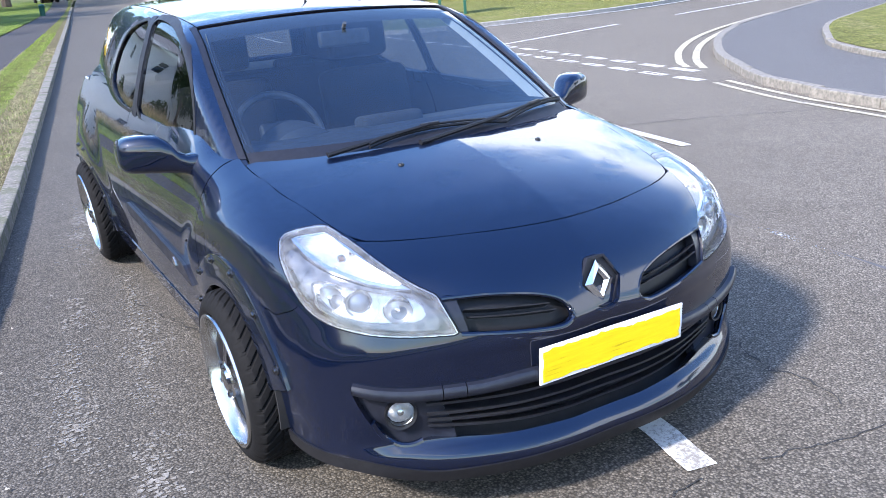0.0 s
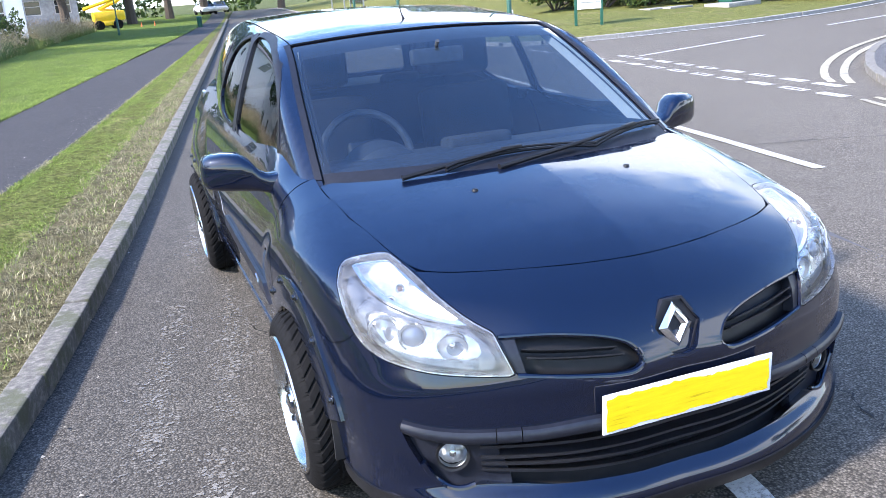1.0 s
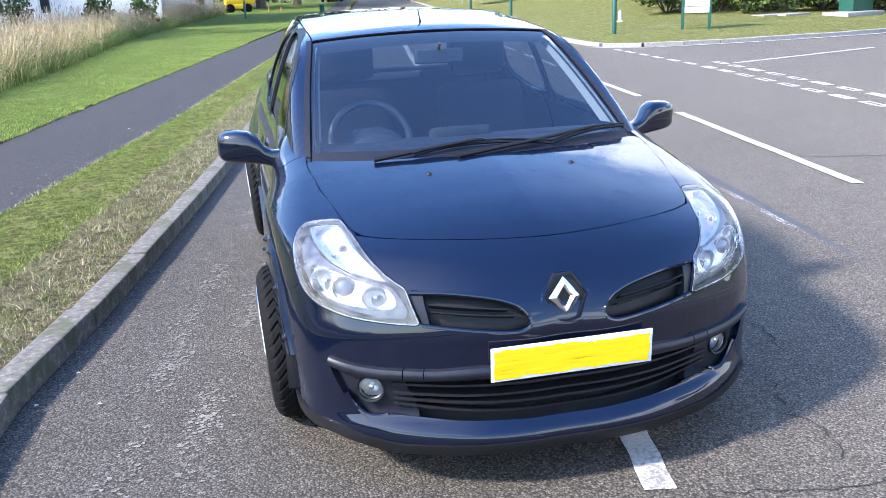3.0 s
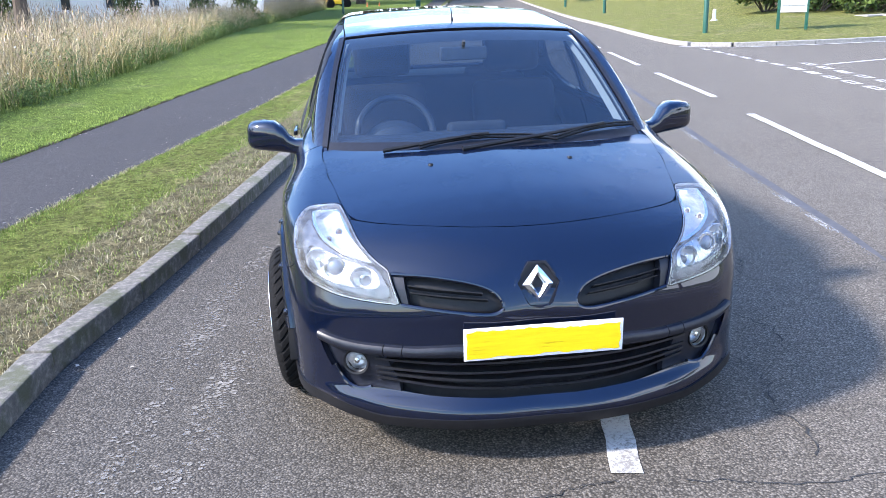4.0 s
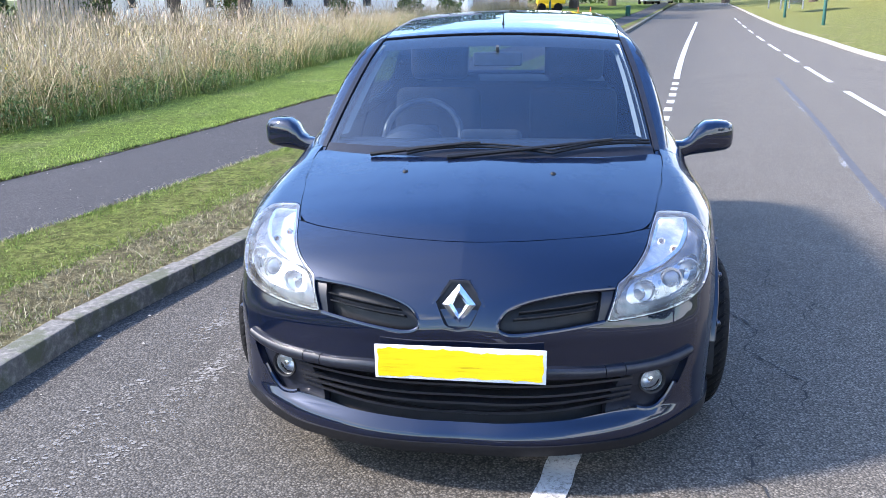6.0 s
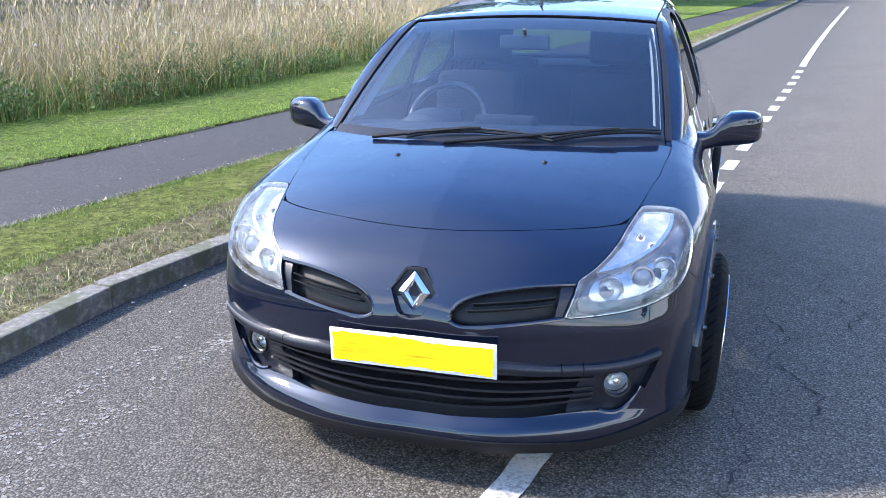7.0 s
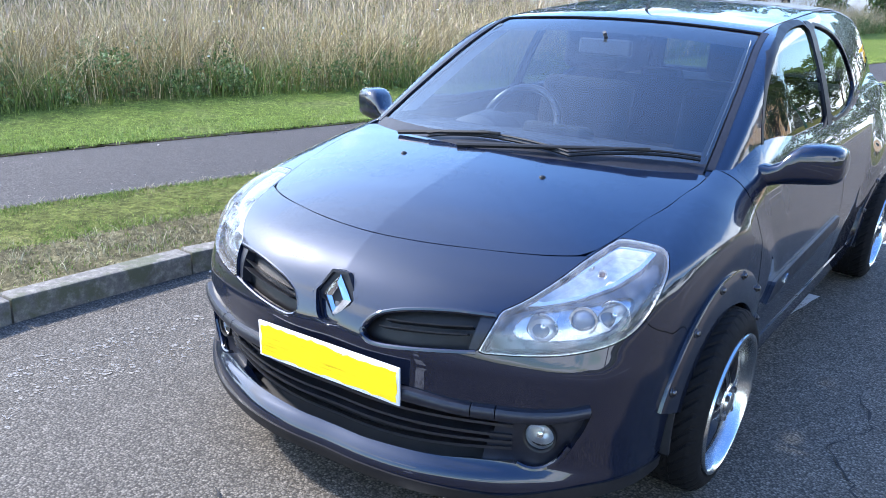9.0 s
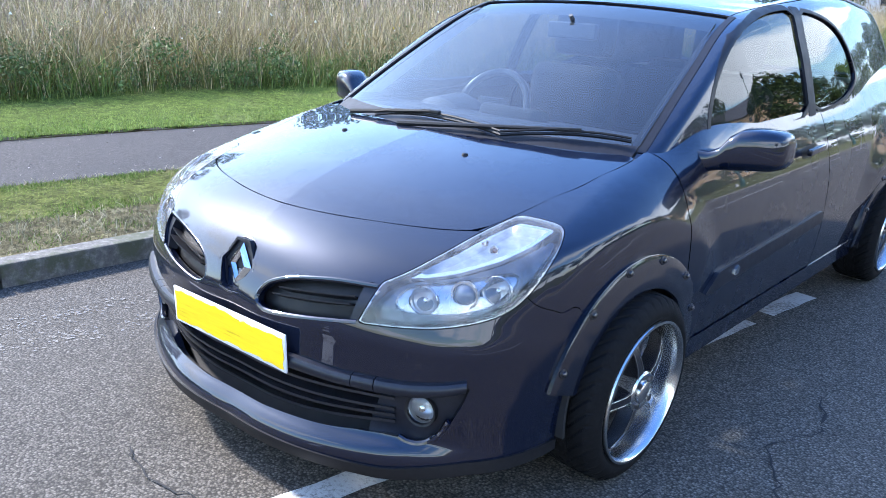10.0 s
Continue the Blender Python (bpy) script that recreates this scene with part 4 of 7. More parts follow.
def prism(pts, depth, m, bevel=0.0, inner=None):
    """An upright prism (or frame, with inner points) on the plane of m, looking along its z."""
    bm = bmesh.new()
    top = [bm.verts.new(m @ Vector((x, y, depth))) for x, y in pts]
    low = [bm.verts.new(m @ Vector((x, y, 0))) for x, y in pts]
    n = len(pts)
    for k in range(n):
        bm.faces.new((low[k], low[(k + 1) % n], top[(k + 1) % n], top[k]))
    if inner:
        it = [bm.verts.new(m @ Vector((x, y, depth))) for x, y in inner]
        il = [bm.verts.new(m @ Vector((x, y, 0))) for x, y in inner]
        for k in range(n):
            bm.faces.new((top[k], top[(k + 1) % n], it[(k + 1) % n], it[k]))
            bm.faces.new((it[k], it[(k + 1) % n], il[(k + 1) % n], il[k]))
    else:
        bm.faces.new(top)
        bm.faces.new(low[::-1])
    if bevel:
        bmesh.ops.bevel(bm, geom=bm.edges[:], offset=bevel, segments=2, affect="EDGES")
    return bm


badge_m = Matrix.Translation((0, 0.048, 0.629)) @ Matrix.Rotation(radians(76), 4, "X")
hexagon = [(-0.027, 0.070), (0.027, 0.070), (0.072, 0.004), (0.032, -0.070), (-0.032, -0.070), (-0.072, 0.004)]
badge = part("badge", prism([(x * 1.0, y * 1.02) for x, y in hexagon], 0.012, badge_m @ Matrix.Translation((0, 0, -0.016)), 0.002), M["dark"], car, "dark six-sided badge plate")
part("badge_rim", prism([(x * 1.06, y * 1.06) for x, y in hexagon], 0.016, badge_m @ Matrix.Translation((0, 0, -0.012)), 0.0, [(x * 0.95, y * 0.95) for x, y in hexagon]), M["dark"], badge)
bm = bmesh.new()
ro, ri = (0.051, 0.064), (0.019, 0.030)
for k in range(4):
    a0, a1 = k * math.pi / 2, (k + 1) * math.pi / 2
    pt = lambda r, a, z: bm.verts.new(badge_m @ Vector((r[0] * math.cos(a), r[1] * math.sin(a), z)))
    mid = tuple(p * 0.35 + q * 0.65 for p, q in zip(ro, ri))
    o0, o1, m0, m1, i0, i1 = pt(ro, a0, 0), pt(ro, a1, 0), pt(mid, a0, 0.009), pt(mid, a1, 0.009), pt(ri, a0, 0), pt(ri, a1, 0)
    bm.faces.new((o0, o1, m1, m0)); bm.faces.new((m0, m1, i1, i0))
part("badge_diamond", bm, M["chrome"], badge, "chrome diamond-shaped emblem", smooth=False)
# sloping pocket under the badge
bead("badge_recess_edge", [(a, e) for a, e in ((0, 11.3), (2.3, 11.6), (4.4, 15.6), (4.3, 16.3), (1.9, 19.7), (0, 19.9), (-1.9, 19.7), (-4.3, 16.3), (-4.4, 15.6), (-2.3, 11.6), (0, 11.3))], 0.006, M["paint"], badge, -0.005)
panel("badge_pocket", front, [inside(badge_shape, 0.1, False)], M["paint"], badge, offset=-0.022, lip=0.0)

# --- number plate ---
plate = part("number_plate", box((0.522, 0.006, 0.112), (0.007, -0.007, 0.458), (2, 0, 0), 0.0028, 2), M["white"], car, "white number plate with a yellow painted-over field")
rng = random.Random(4)
loop = [(-0.251 + 0.502 * k / 30, -0.047 + rng.uniform(-0.003, 0.004)) for k in range(31)] + [(0.251 + rng.uniform(-0.004, 0.003), -0.03 + 0.06 * k / 4) for k in range(5)]
loop += [(0.251 - 0.502 * k / 30, 0.046 + rng.uniform(-0.004, 0.004) - (0.006 if k < 14 else 0)) for k in range(31)] + [(-0.251 + rng.uniform(-0.003, 0.004), 0.03 - 0.06 * k / 4) for k in range(5)]
part("plate_field", prism(loop, 0.0015, Matrix.Translation((0.007, -0.0095, 0.458)) @ Matrix.Rotation(radians(92), 4, "X")), M["yellow"], plate, smooth=False)
part("plate_backing", box((0.42, 0.024, 0.07), (0.007, 0.014, 0.457), (2, 0, 0), 0.006, 2), M["black"], plate)
for x0 in (0.05, 0.10, 0.145, 0.19):
    part("plate_bar", box((0.026, 0.002, 0.005), (0.007 + x0, -0.0110, 0.457 + 0.038), (2, 0, 0)), M["faint"], plate, "dull bar showing through the paint")

# --- bumper strips, lower grille, fog lamps, splitter ---
band = lambda az0, az1: (lambda v, uv: np.maximum(az0 - np.abs(uv[:, 0]), np.abs(uv[:, 0]) - az1))
strip_top = curve((0, 5.6), (15, 5.55), (23.5, 4.95), (30, 4.95), (35, 5.3), (40.6, 6.3))
strip_low = curve((0, 3.05), (15, 3.05), (23.5, 2.65), (30, 2.65), (34.5, 2.95), (38, 3.7), (40.6, 4.5))
for sign in (1, -1):
    for a0, a1 in ((13.2, 24.2), (24.35, 27.6), (27.75, 40.0)):
        az = np.linspace(a0, a1, 25)
        bm = bmesh.new()
        rows = []
        for q in np.linspace(0, 1, 9):
            el = strip_low(az) * (1 - q) + strip_top(az) * q
            out = np.where((q == 0) | (q == 1), -0.012, 0.004 + 0.016 * math.sin(math.pi * q) ** 0.6)
            rows.append([bm.verts.new(p) for p in on_front(sign * az, el, 0.0) + out * gradient(lower_body, on_front(sign * az, el, 0.0))])
        for r0, r1 in zip(rows, rows[1:]):
            for k in range(24):
                bm.faces.new((r0[k], r0[k + 1], r1[k + 1], r1[k]) if sign > 0 else (r0[k + 1], r0[k], r1[k], r1[k + 1]))
        for k in (0, 24):
            bm.faces.new([r[k] for r in rows])
        part("bumper_strip", bm, M["rub"], bumper, "dark rubbing strip")
    fogp = panel("fog_panel", front, [half(sign), inside(pocket_shape, 0.5), lambda v, uv: 27.3 + 0.35 * uv[:, 1] - np.abs(uv[:, 0]),
                 lambda v, uv: 2.25 - np.hypot((np.abs(uv[:, 0]) - 33.8) * 0.98, uv[:, 1] - 0.2)], M["rub"], bumper, offset=-0.026, lip=0.03)
    p = Vector(on_front(sign * 33.8, 0.2, -0.03))
    nn = Vector((0.30 * sign, -0.95, 0.06))
    fm = aim(p, nn)
    fog = part("fog_lamp", bowl(0.037, 0.04), M["reflector"], bumper)
    fog.matrix_basis = fm
    for nm, prof, mat in (("fog_ring", [(0.0, 0.038), (0.012, 0.038), (0.014, 0.044), (-0.02, 0.046)], "black"), ("fog_lens", [(0.004, 0.038), (0.010, 0.03), (0.013, 0.016), (0.014, 0.002)], "foglens"), ("fog_bulb", [(-0.03, 0.009), (0.0, 0.009), (0.003, 0.002)], "chrome")):
        part(nm, lathe(prof, 32, "z", caps=(nm == "fog_bulb", nm != "fog_ring")), M[mat], fog).matrix_basis = fm
for sign in (1, -1):
    bead("fog_pocket_edge", [(sign * a, e) for a, e in rounded(((37.9, -0.4), (37.1, -2.0), (36.2, -3.2), (35.0, -3.95), (33.6, -4.3), (32.2, -4.3), (30.9, -4.05)))], 0.010, M["paint"], bumper, -0.008)
grille = panel("lower_grille", front, [inside(pocket_shape, 0.6, False)], M["void"], bumper, offset=-0.075, lip=0)
for e0, e1 in ((1.35, 1.6), (-0.55, -0.1), (-2.55, -1.5), (-4.2, -2.6)):
    bm = bmesh.new()
    rows = []
    az = np.linspace(-30, 30, 41)
    el = e0 + (e1 - e0) * (np.abs(az) / 27) ** 2
    for p, q in zip(on_front(az, el, -0.018), on_front(az, el - 0.6, -0.07)):
        rows.append([bm.verts.new(x) for x in (p, p + np.array((0, 0.002, -0.009)), q + np.array((0, 0, -0.012)), q)])
    for r0, r1 in zip(rows, rows[1:]):
        for c in range(4):
            bm.faces.new((r0[c], r0[(c + 1) % 4], r1[(c + 1) % 4], r1[c]))
    part("grille_slat", bm, M["slat"], grille)
panel("splitter", front, [lambda v, uv: v[:, 2] - skirt(v) - 0.002, lambda v, uv: skirt(v) - 0.034 - v[:, 2], arch_gap(AXLE_F), lambda v, uv: v[:, 1] - 0.62], M["black"], bumper, offset=0.006, lip=0.12, label="matt black lower lip")

# --- washer jets, wipers ---
for sign in (1, -1):
    z = float(hood_c(0.69) - crown(0.69) * 0.27**2)
    part("washer_jet", lathe([(-0.01, 0.011), (0.003, 0.011), (0.008, 0.008), (0.010, 0.003)], 16, "z"), M["black"], car).matrix_basis = Matrix.Translation((0.27 * sign, 0.692, z - 0.004))


def wiper(blade, arm):
    """A rubber blade through three places and the arm that carries it at its clip."""
    p = [Vector(q) for q in blade]
    along_blade = [p[0] * (1 - t) * (1 - 2 * t) + p[1] * 4 * t * (1 - t) + p[2] * t * (2 * t - 1) for t in np.linspace(0, 1, 13)]
    w = part("wiper", tube([q - Vector((0, 0.002, 0.008)) for q in along_blade], 0.0062, 6), M["black"], car)
    part("wiper_spine", tube([q + Vector((0, -0.004, 0.003)) for q in along_blade], 0.0045, 6), M["black"], w)
    part("wiper_arm", tube([Vector(q) + Vector((0, -0.004, 0.004)) for q in arm], 0.0065, 8, [1.6, 1.2, 0.9][:len(arm)]), M["black"], w)
    bm = bmesh.new()
    d = (p[2] - p[0]).normalized()
    add_box(bm, (0.075, 0.016, 0.014), Matrix.Translation(p[1] + Vector((0, -0.005, 0.006))) @ d.to_track_quat("X", "Z").to_matrix().to_4x4(), 0.004)
    part("wiper_clip", bm, M["black"], w)


wiper(((-0.295, 0.866, 0.949), (-0.047, 0.893, 0.974), (0.265, 0.880, 0.955)), ((-0.44, 0.885, 0.931), (-0.24, 0.880, 0.957), (-0.047, 0.888, 0.978)))
wiper(((0.262, 0.878, 0.955), (0.460, 0.978, 0.975), (0.640, 1.048, 0.970)), ((-0.13, 0.815, 0.935), (0.19, 0.876, 0.961), (0.46, 0.972, 0.978)))
part("aerial", tube([(0, 2.04, 1.380), (0, 2.06, 1.40), (0, 2.09, 1.440)], 0.0035, 6, [2.2, 1.0, 0.7]), M["black"], car, "short black roof aerial")

# --- door mirrors ---
for sign in (1, -1):
    secs = [(0.765, 1.275, 0.895, 0.050, 0.040), (0.80, 1.285, 0.900, 0.048, 0.034), (0.83, 1.295, 0.912, 0.050, 0.038), (0.855, 1.31, 0.932, 0.060, 0.056), (0.89, 1.325, 0.945, 0.070, 0.066),
            (0.94, 1.345, 0.948, 0.072, 0.066), (0.98, 1.36, 0.948, 0.068, 0.062), (1.001, 1.368, 0.948, 0.060, 0.054), (1.011, 1.372, 0.948, 0.046, 0.042), (1.015, 1.375, 0.948, 0.026, 0.024)]
    bm = bmesh.new()
    rings = []
    for x, y, z, ry, rz in secs:
        ring = []
        for k in range(28):
            a = 2 * math.pi * k / 28
            c, s = math.cos(a), math.sin(a)
            e = 0.58
            ring.append(bm.verts.new((sign * x, y + ry * math.copysign(abs(c) ** e, c), z + rz * math.copysign(abs(s) ** e, s))))
        rings.append(ring)
    for a, b in zip(rings, rings[1:]):
        for k in range(28):
            bm.faces.new((a[k], a[(k + 1) % 28], b[(k + 1) % 28], b[k]))
    bm.faces.new(rings[0]); bm.faces.new(rings[-1][::-1])
    mir = part("door_mirror", bm, M["paint"], car, "dark painted door mirror")
    part("mirror_glass", box((0.075, 0.006, 0.07), (sign * 0.942, 1.4165, 0.947), (0, 0, 8 * sign), 0.002), M["mirror"], mir)
    part("mirror_base", box((0.035, 0.13, 0.05), (sign * 0.765, 1.27, 0.885), (0, 0, 6 * sign), 0.014, 3), M["dark"], mir)

# --- arch flares ---
def body_x(y, z):
    """The half width of the body at places in side view."""
    y, z = np.asarray(y, float), np.asarray(z, float)
    lo, hi = np.full(y.shape, 0.3), np.full(y.shape, 1.0)
    for _ in range(22):
        mid = (lo + hi) / 2
        inner = lower_body(np.stack((mid, y, z), -1)) < 0
        lo, hi = np.where(inner, mid, lo), np.where(inner, hi, mid)
    return lo


def flare_x(y, z, out):
    b = body_x(y, z)
    return 0.72 * b + 0.28 * np.minimum(0.856, b + 0.03) + out


def flare(sign, axle, a0, a1):
    """A bolt-on arch band: a folded profile swept round the wheel."""
    prof = np.array(((0.405, -0.008), (0.405, 0.003), (0.400, 0.006), (0.37, 0.008), (0.34, 0.012), (0.315, 0.014), (0.306, 0.012), (0.303, 0.002), (0.33, -0.016)))
    th = np.radians(np.linspace(a0, a1, 49))[:, None]
    y, z = axle - prof[:, 0] * np.cos(th), HUB_Z + prof[:, 0] * np.sin(th)
    x = sign * flare_x(y, z, prof[:, 1])
    bm = bmesh.new()
    rows = [[bm.verts.new(p) for p in row] for row in np.stack((x, y, z), -1)]
    for r0, r1 in zip(rows, rows[1:]):
        for c in range(len(prof) - 1):
            bm.faces.new((r0[c], r0[c + 1], r1[c + 1], r1[c]))
    bm.faces.new(rows[0]); bm.faces.new(rows[-1][::-1])
    ob = part("arch_flare", bm, M["flare"], car, "dark bolt-on wheel arch flare")
    for th in (24, 50, 77, 104, 131, 156):
        r = 0.388
        y, z = axle - r * math.cos(radians(th)), HUB_Z + r * math.sin(radians(th))
        b = part("flare_bolt", lathe([(0.0, 0.014), (0.003, 0.014), (0.004, 0.008), (0.010, 0.0075), (0.012, 0.004)], 12, "z"), M["bolt"], ob)
        b.matrix_basis = aim((sign * float(flare_x(y, z, 0.006)), y, z), (sign, -0.05, 0.05))


for sign in (1, -1):
    flare(sign, AXLE_F, 15, 186)
    flare(sign, AXLE_R, -4, 176)
    for axle in (AXLE_F, AXLE_R):
        b = lathe([(sign * 0.52, 0.33), (sign * 0.84, 0.335), (sign * 0.84, 0.325), (sign * 0.53, 0.32)], 48, "x", caps=(True, False))
        bmesh.ops.delete(b, geom=[q for q in b.verts if q.co.z < -0.06], context="VERTS")
        part("arch_liner", b, M["void"], car).matrix_basis = Matrix.Translation((0, axle, HUB_Z))

# --- wheels ---
def tyre_mesh():
    """A low tyre with an arrow tread: grooves are cut into the turned shape."""
    prof = [(-0.015, 0.218), (-0.004, 0.226), (0.0, 0.238), (-0.003, 0.252), (-0.012, 0.268), (-0.022, 0.279)]
    tread = [(-0.030 - 0.150 * k / 36, 0.2895 - 0.004 * abs(k / 18 - 1) ** 3) for k in range(37)]
    inner = [(-0.19, 0.279), (-0.20, 0.262), (-0.205, 0.24), (-0.195, 0.215)]
    line, n = prof + tread + inner, 768
    x = np.array([p[0] for p in line])
    r = np.array([p[1] for p in line])
    th = np.linspace(0, 2 * np.pi, n, endpoint=False)
    t, xx = np.meshgrid(th, x, indexing="ij")
    rr = np.broadcast_to(r, t.shape).copy()
    u = np.clip((xx + 0.105) / 0.075, -1.45, 1.45)
    wave = (t * 40 / (2 * np.pi) + 2.3 * np.abs(u) ** 0.8) % 1.0
    groove = (np.abs(wave - 0.5) < 0.13) & (np.abs(u) > 0.10) & (np.abs(u) < 1.14)
    ring = (np.abs(np.abs(u) - 0.30) < 0.055)
    on_tread = (xx <= -0.005) & (xx >= -0.183)
    rr = rr - 0.0045 * ((groove | ring) & on_tread)
    v = np.stack((xx, rr * np.cos(t), rr * np.sin(t)), -1).reshape(-1, 3)
    m = len(line)
    f = [(a * m + c, a * m + c + 1, ((a + 1) % n) * m + c + 1, ((a + 1) % n) * m + c) for a in range(n) for c in range(m - 1)]
    me = mesh_of("tyre", v, f, M["rubber"])
    me.set_sharp_from_angle(angle=radians(40))
    return me


def wheel():
    """A deep-dished polished wheel with five black spokes, outer face at x = 0."""
    w = new("wheel")
    w.empty_display_size = 0.2
    put("tyre", tyre_mesh(), w, "black low-profile tyre")
    rim = part("rim", lathe([(-0.004, 0.2235), (0.004, 0.2215), (0.005, 0.214), (0.0, 0.209), (-0.010, 0.206), (-0.035, 0.199), (-0.075, 0.194), (-0.085, 0.188), (-0.17, 0.186), (-0.19, 0.205), (-0.20, 0.218), (-0.19, 0.2235), (-0.10, 0.19), (-0.01, 0.212)], 96, "x", True), M["alloy"], w, "polished deep-dish rim")
    for k in range(5):
        a = 2 * math.pi * k / 5 + 0.3
        bm = bmesh.new()
        secs = []
        for r, wd, x0, x1 in ((0.045, 0.024, -0.012, -0.060), (0.09, 0.018, -0.014, -0.062), (0.14, 0.017, -0.024, -0.068), (0.192, 0.024, -0.044, -0.08)):
            secs.append([bm.verts.new((x, r * math.cos(a) - s * math.sin(a), r * math.sin(a) + s * math.cos(a))) for x, s in ((x0, -wd * 0.7), (x0, wd * 0.7), (x1, wd), (x1, -wd))])
        for r0, r1 in zip(secs, secs[1:]):
            for c in range(4):
                bm.faces.new((r0[c], r0[(c + 1) % 4], r1[(c + 1) % 4], r1[c]))
        bm.faces.new(secs[0]); bm.faces.new(secs[-1][::-1])
        bmesh.ops.bevel(bm, geom=bm.edges[:], offset=0.003, segments=1, affect="EDGES")
        sp = part("spoke", bm, M["spoke"], rim, smooth=True)
        b2 = bmesh.new()
        for s in (-1, 1):
            tube([(x + 0.001, r * math.cos(a) - s * wd * 0.7 * math.sin(a), r * math.sin(a) + s * wd * 0.7 * math.cos(a)) for r, wd, x in ((0.05, 0.024, -0.012), (0.09, 0.018, -0.014), (0.14, 0.017, -0.024), (0.188, 0.0235, -0.043))], 0.0011, 6, bm=b2)
        part("spoke_edge", b2, M["alloy"], rim)
    part("hub_face", lathe([(-0.08, 0.062), (-0.014, 0.062), (-0.008, 0.056), (-0.008, 0.036), (-0.002, 0.034), (0.002, 0.028), (0.004, 0.004)], 48, "x"), M["alloy"], rim)
    for k in range(4):
        a = 2 * math.pi * k / 4 + 0.5
        part("wheel_nut", lathe([(-0.012, 0.010), (0.0, 0.010), (0.002, 0.006)], 6, "x"), M["bolt"], rim).matrix_basis = Matrix.Translation((0, 0.047 * math.cos(a), 0.047 * math.sin(a)))
    part("brake_disc", lathe([(-0.150, 0.12), (-0.128, 0.12), (-0.128, 0.07), (-0.110, 0.065), (-0.110, 0.01)], 48, "x"), M["disc"], w)
    part("barrel_back", lathe([(-0.185, 0.19), (-0.175, 0.19), (-0.172, 0.01)], 48, "x"), M["void"], w)
    return w


first = wheel()
for axle, x, camber in ((AXLE_F, 0.903, 3.0), (AXLE_R, 0.905, 4.0)):
    for sign in (1, -1):
        m = Matrix.Translation((sign * x, axle, HUB_Z)) @ Matrix.Rotation(0 if sign > 0 else math.pi, 4, "Z") @ Matrix.Rotation(radians(camber), 4, "Y") @ Matrix.Rotation(radians(20 if sign > 0 else -9), 4, "X")
        w = first if (axle == AXLE_F and sign > 0) else copy_thing(first, Matrix())
        w.parent = car
        w.matrix_parent_inverse = car.matrix_basis.inverted()
        w.matrix_basis = m

# --- interior ---
part("dashboard", box((1.36, 0.42, 0.20), (0, 1.36, 0.82), (-8, 0, 0), 0.07, 4), M["dash"], car)
part("dash_pad", box((1.22, 0.30, 0.05), (0, 1.20, 0.905), (-4, 0, 0), 0.02, 3), M["dash"], car)
part("instrument_cowl", lathe([(0, 0.15), (0.14, 0.14), (0.18, 0.10), (0.19, 0.01)], 32, "y"), M["dash"], car).matrix_basis = pose(-0.36, 1.42, 0.86) @ Matrix.Diagonal((1, -1, 0.75, 1))
part("centre_display", box((0.26, 0.12, 0.07), (0.0, 1.30, 0.935), (-10, 0, 0), 0.03, 4), M["lining"], car)
wheel_c = Vector((-0.345, 1.60, 0.885))
wm = Matrix.Translation(wheel_c) @ Matrix.Rotation(radians(62), 4, "X")
steer = part("steering_wheel", tube([wm @ Vector((0.18 * math.cos(2 * math.pi * k / 40), 0.18 * math.sin(2 * math.pi * k / 40), 0)) for k in range(41)], 0.016, 10), M["steer"], car)
part("wheel_boss", box((0.15, 0.12, 0.05), bevel=0.02, segments=3), M["dash"], steer).matrix_basis = wm
for a in (200, 340, 270):
    part("wheel_spoke", tube([wm @ Vector((0.05 * math.cos(radians(a)), 0.05 * math.sin(radians(a)), 0)), wm @ Vector((0.175 * math.cos(radians(a)), 0.175 * math.sin(radians(a)), 0))], 0.014, 8), M["dash"], steer)


def seat(x, y, wide=0.46):
    s = part("seat", box((wide, 0.50, 0.16), (x, y, 0.52), (4, 0, 0), 0.06, 4), M["cloth"], car)
    part("backrest", box((wide, 0.15, 0.50), (x, y + 0.29, 0.80), (-14, 0, 0), 0.065, 4), M["cloth"], s)
    part("headrest", box((0.31, 0.11, 0.22), (x, y + 0.39, 1.195), (-8, 0, 0), 0.05, 4), M["cloth"], s)
    for dx in (-0.06, 0.06):
        part("headrest_post", tube([(x + dx, y + 0.38, 1.10), (x + dx, y + 0.40, 1.22)], 0.006, 6), M["chrome"], s)


seat(-0.36, 1.95); seat(0.36, 1.95)
bench = part("rear_bench", box((1.22, 0.5, 0.16), (0, 2.85, 0.56), bevel=0.06, segments=3), M["cloth"], car)
part("bench_back", box((1.22, 0.14, 0.52), (0, 3.12, 0.74), (-14, 0, 0), 0.06, 3), M["cloth"], bench)
for x in (-0.34, 0.34):
    part("rear_headrest", box((0.24, 0.09, 0.10), (x, 3.20, 0.99), (-10, 0, 0), 0.04, 3), M["cloth"], bench)
part("parcel_shelf", box((1.15, 0.45, 0.03), (0, 3.42, 0.98), bevel=0.01), M["dash"], car)
rv = part("rear_view_mirror", box((0.225, 0.035, 0.065), (0.0, 1.66, 1.240), (-6, 0, 0), 0.014, 3), M["cover"], car)
part("mirror_stem", tube([(0, 1.635, 1.30), (0, 1.655, 1.28), (0, 1.665, 1.26)], 0.008, 8), M["dash"], rv)

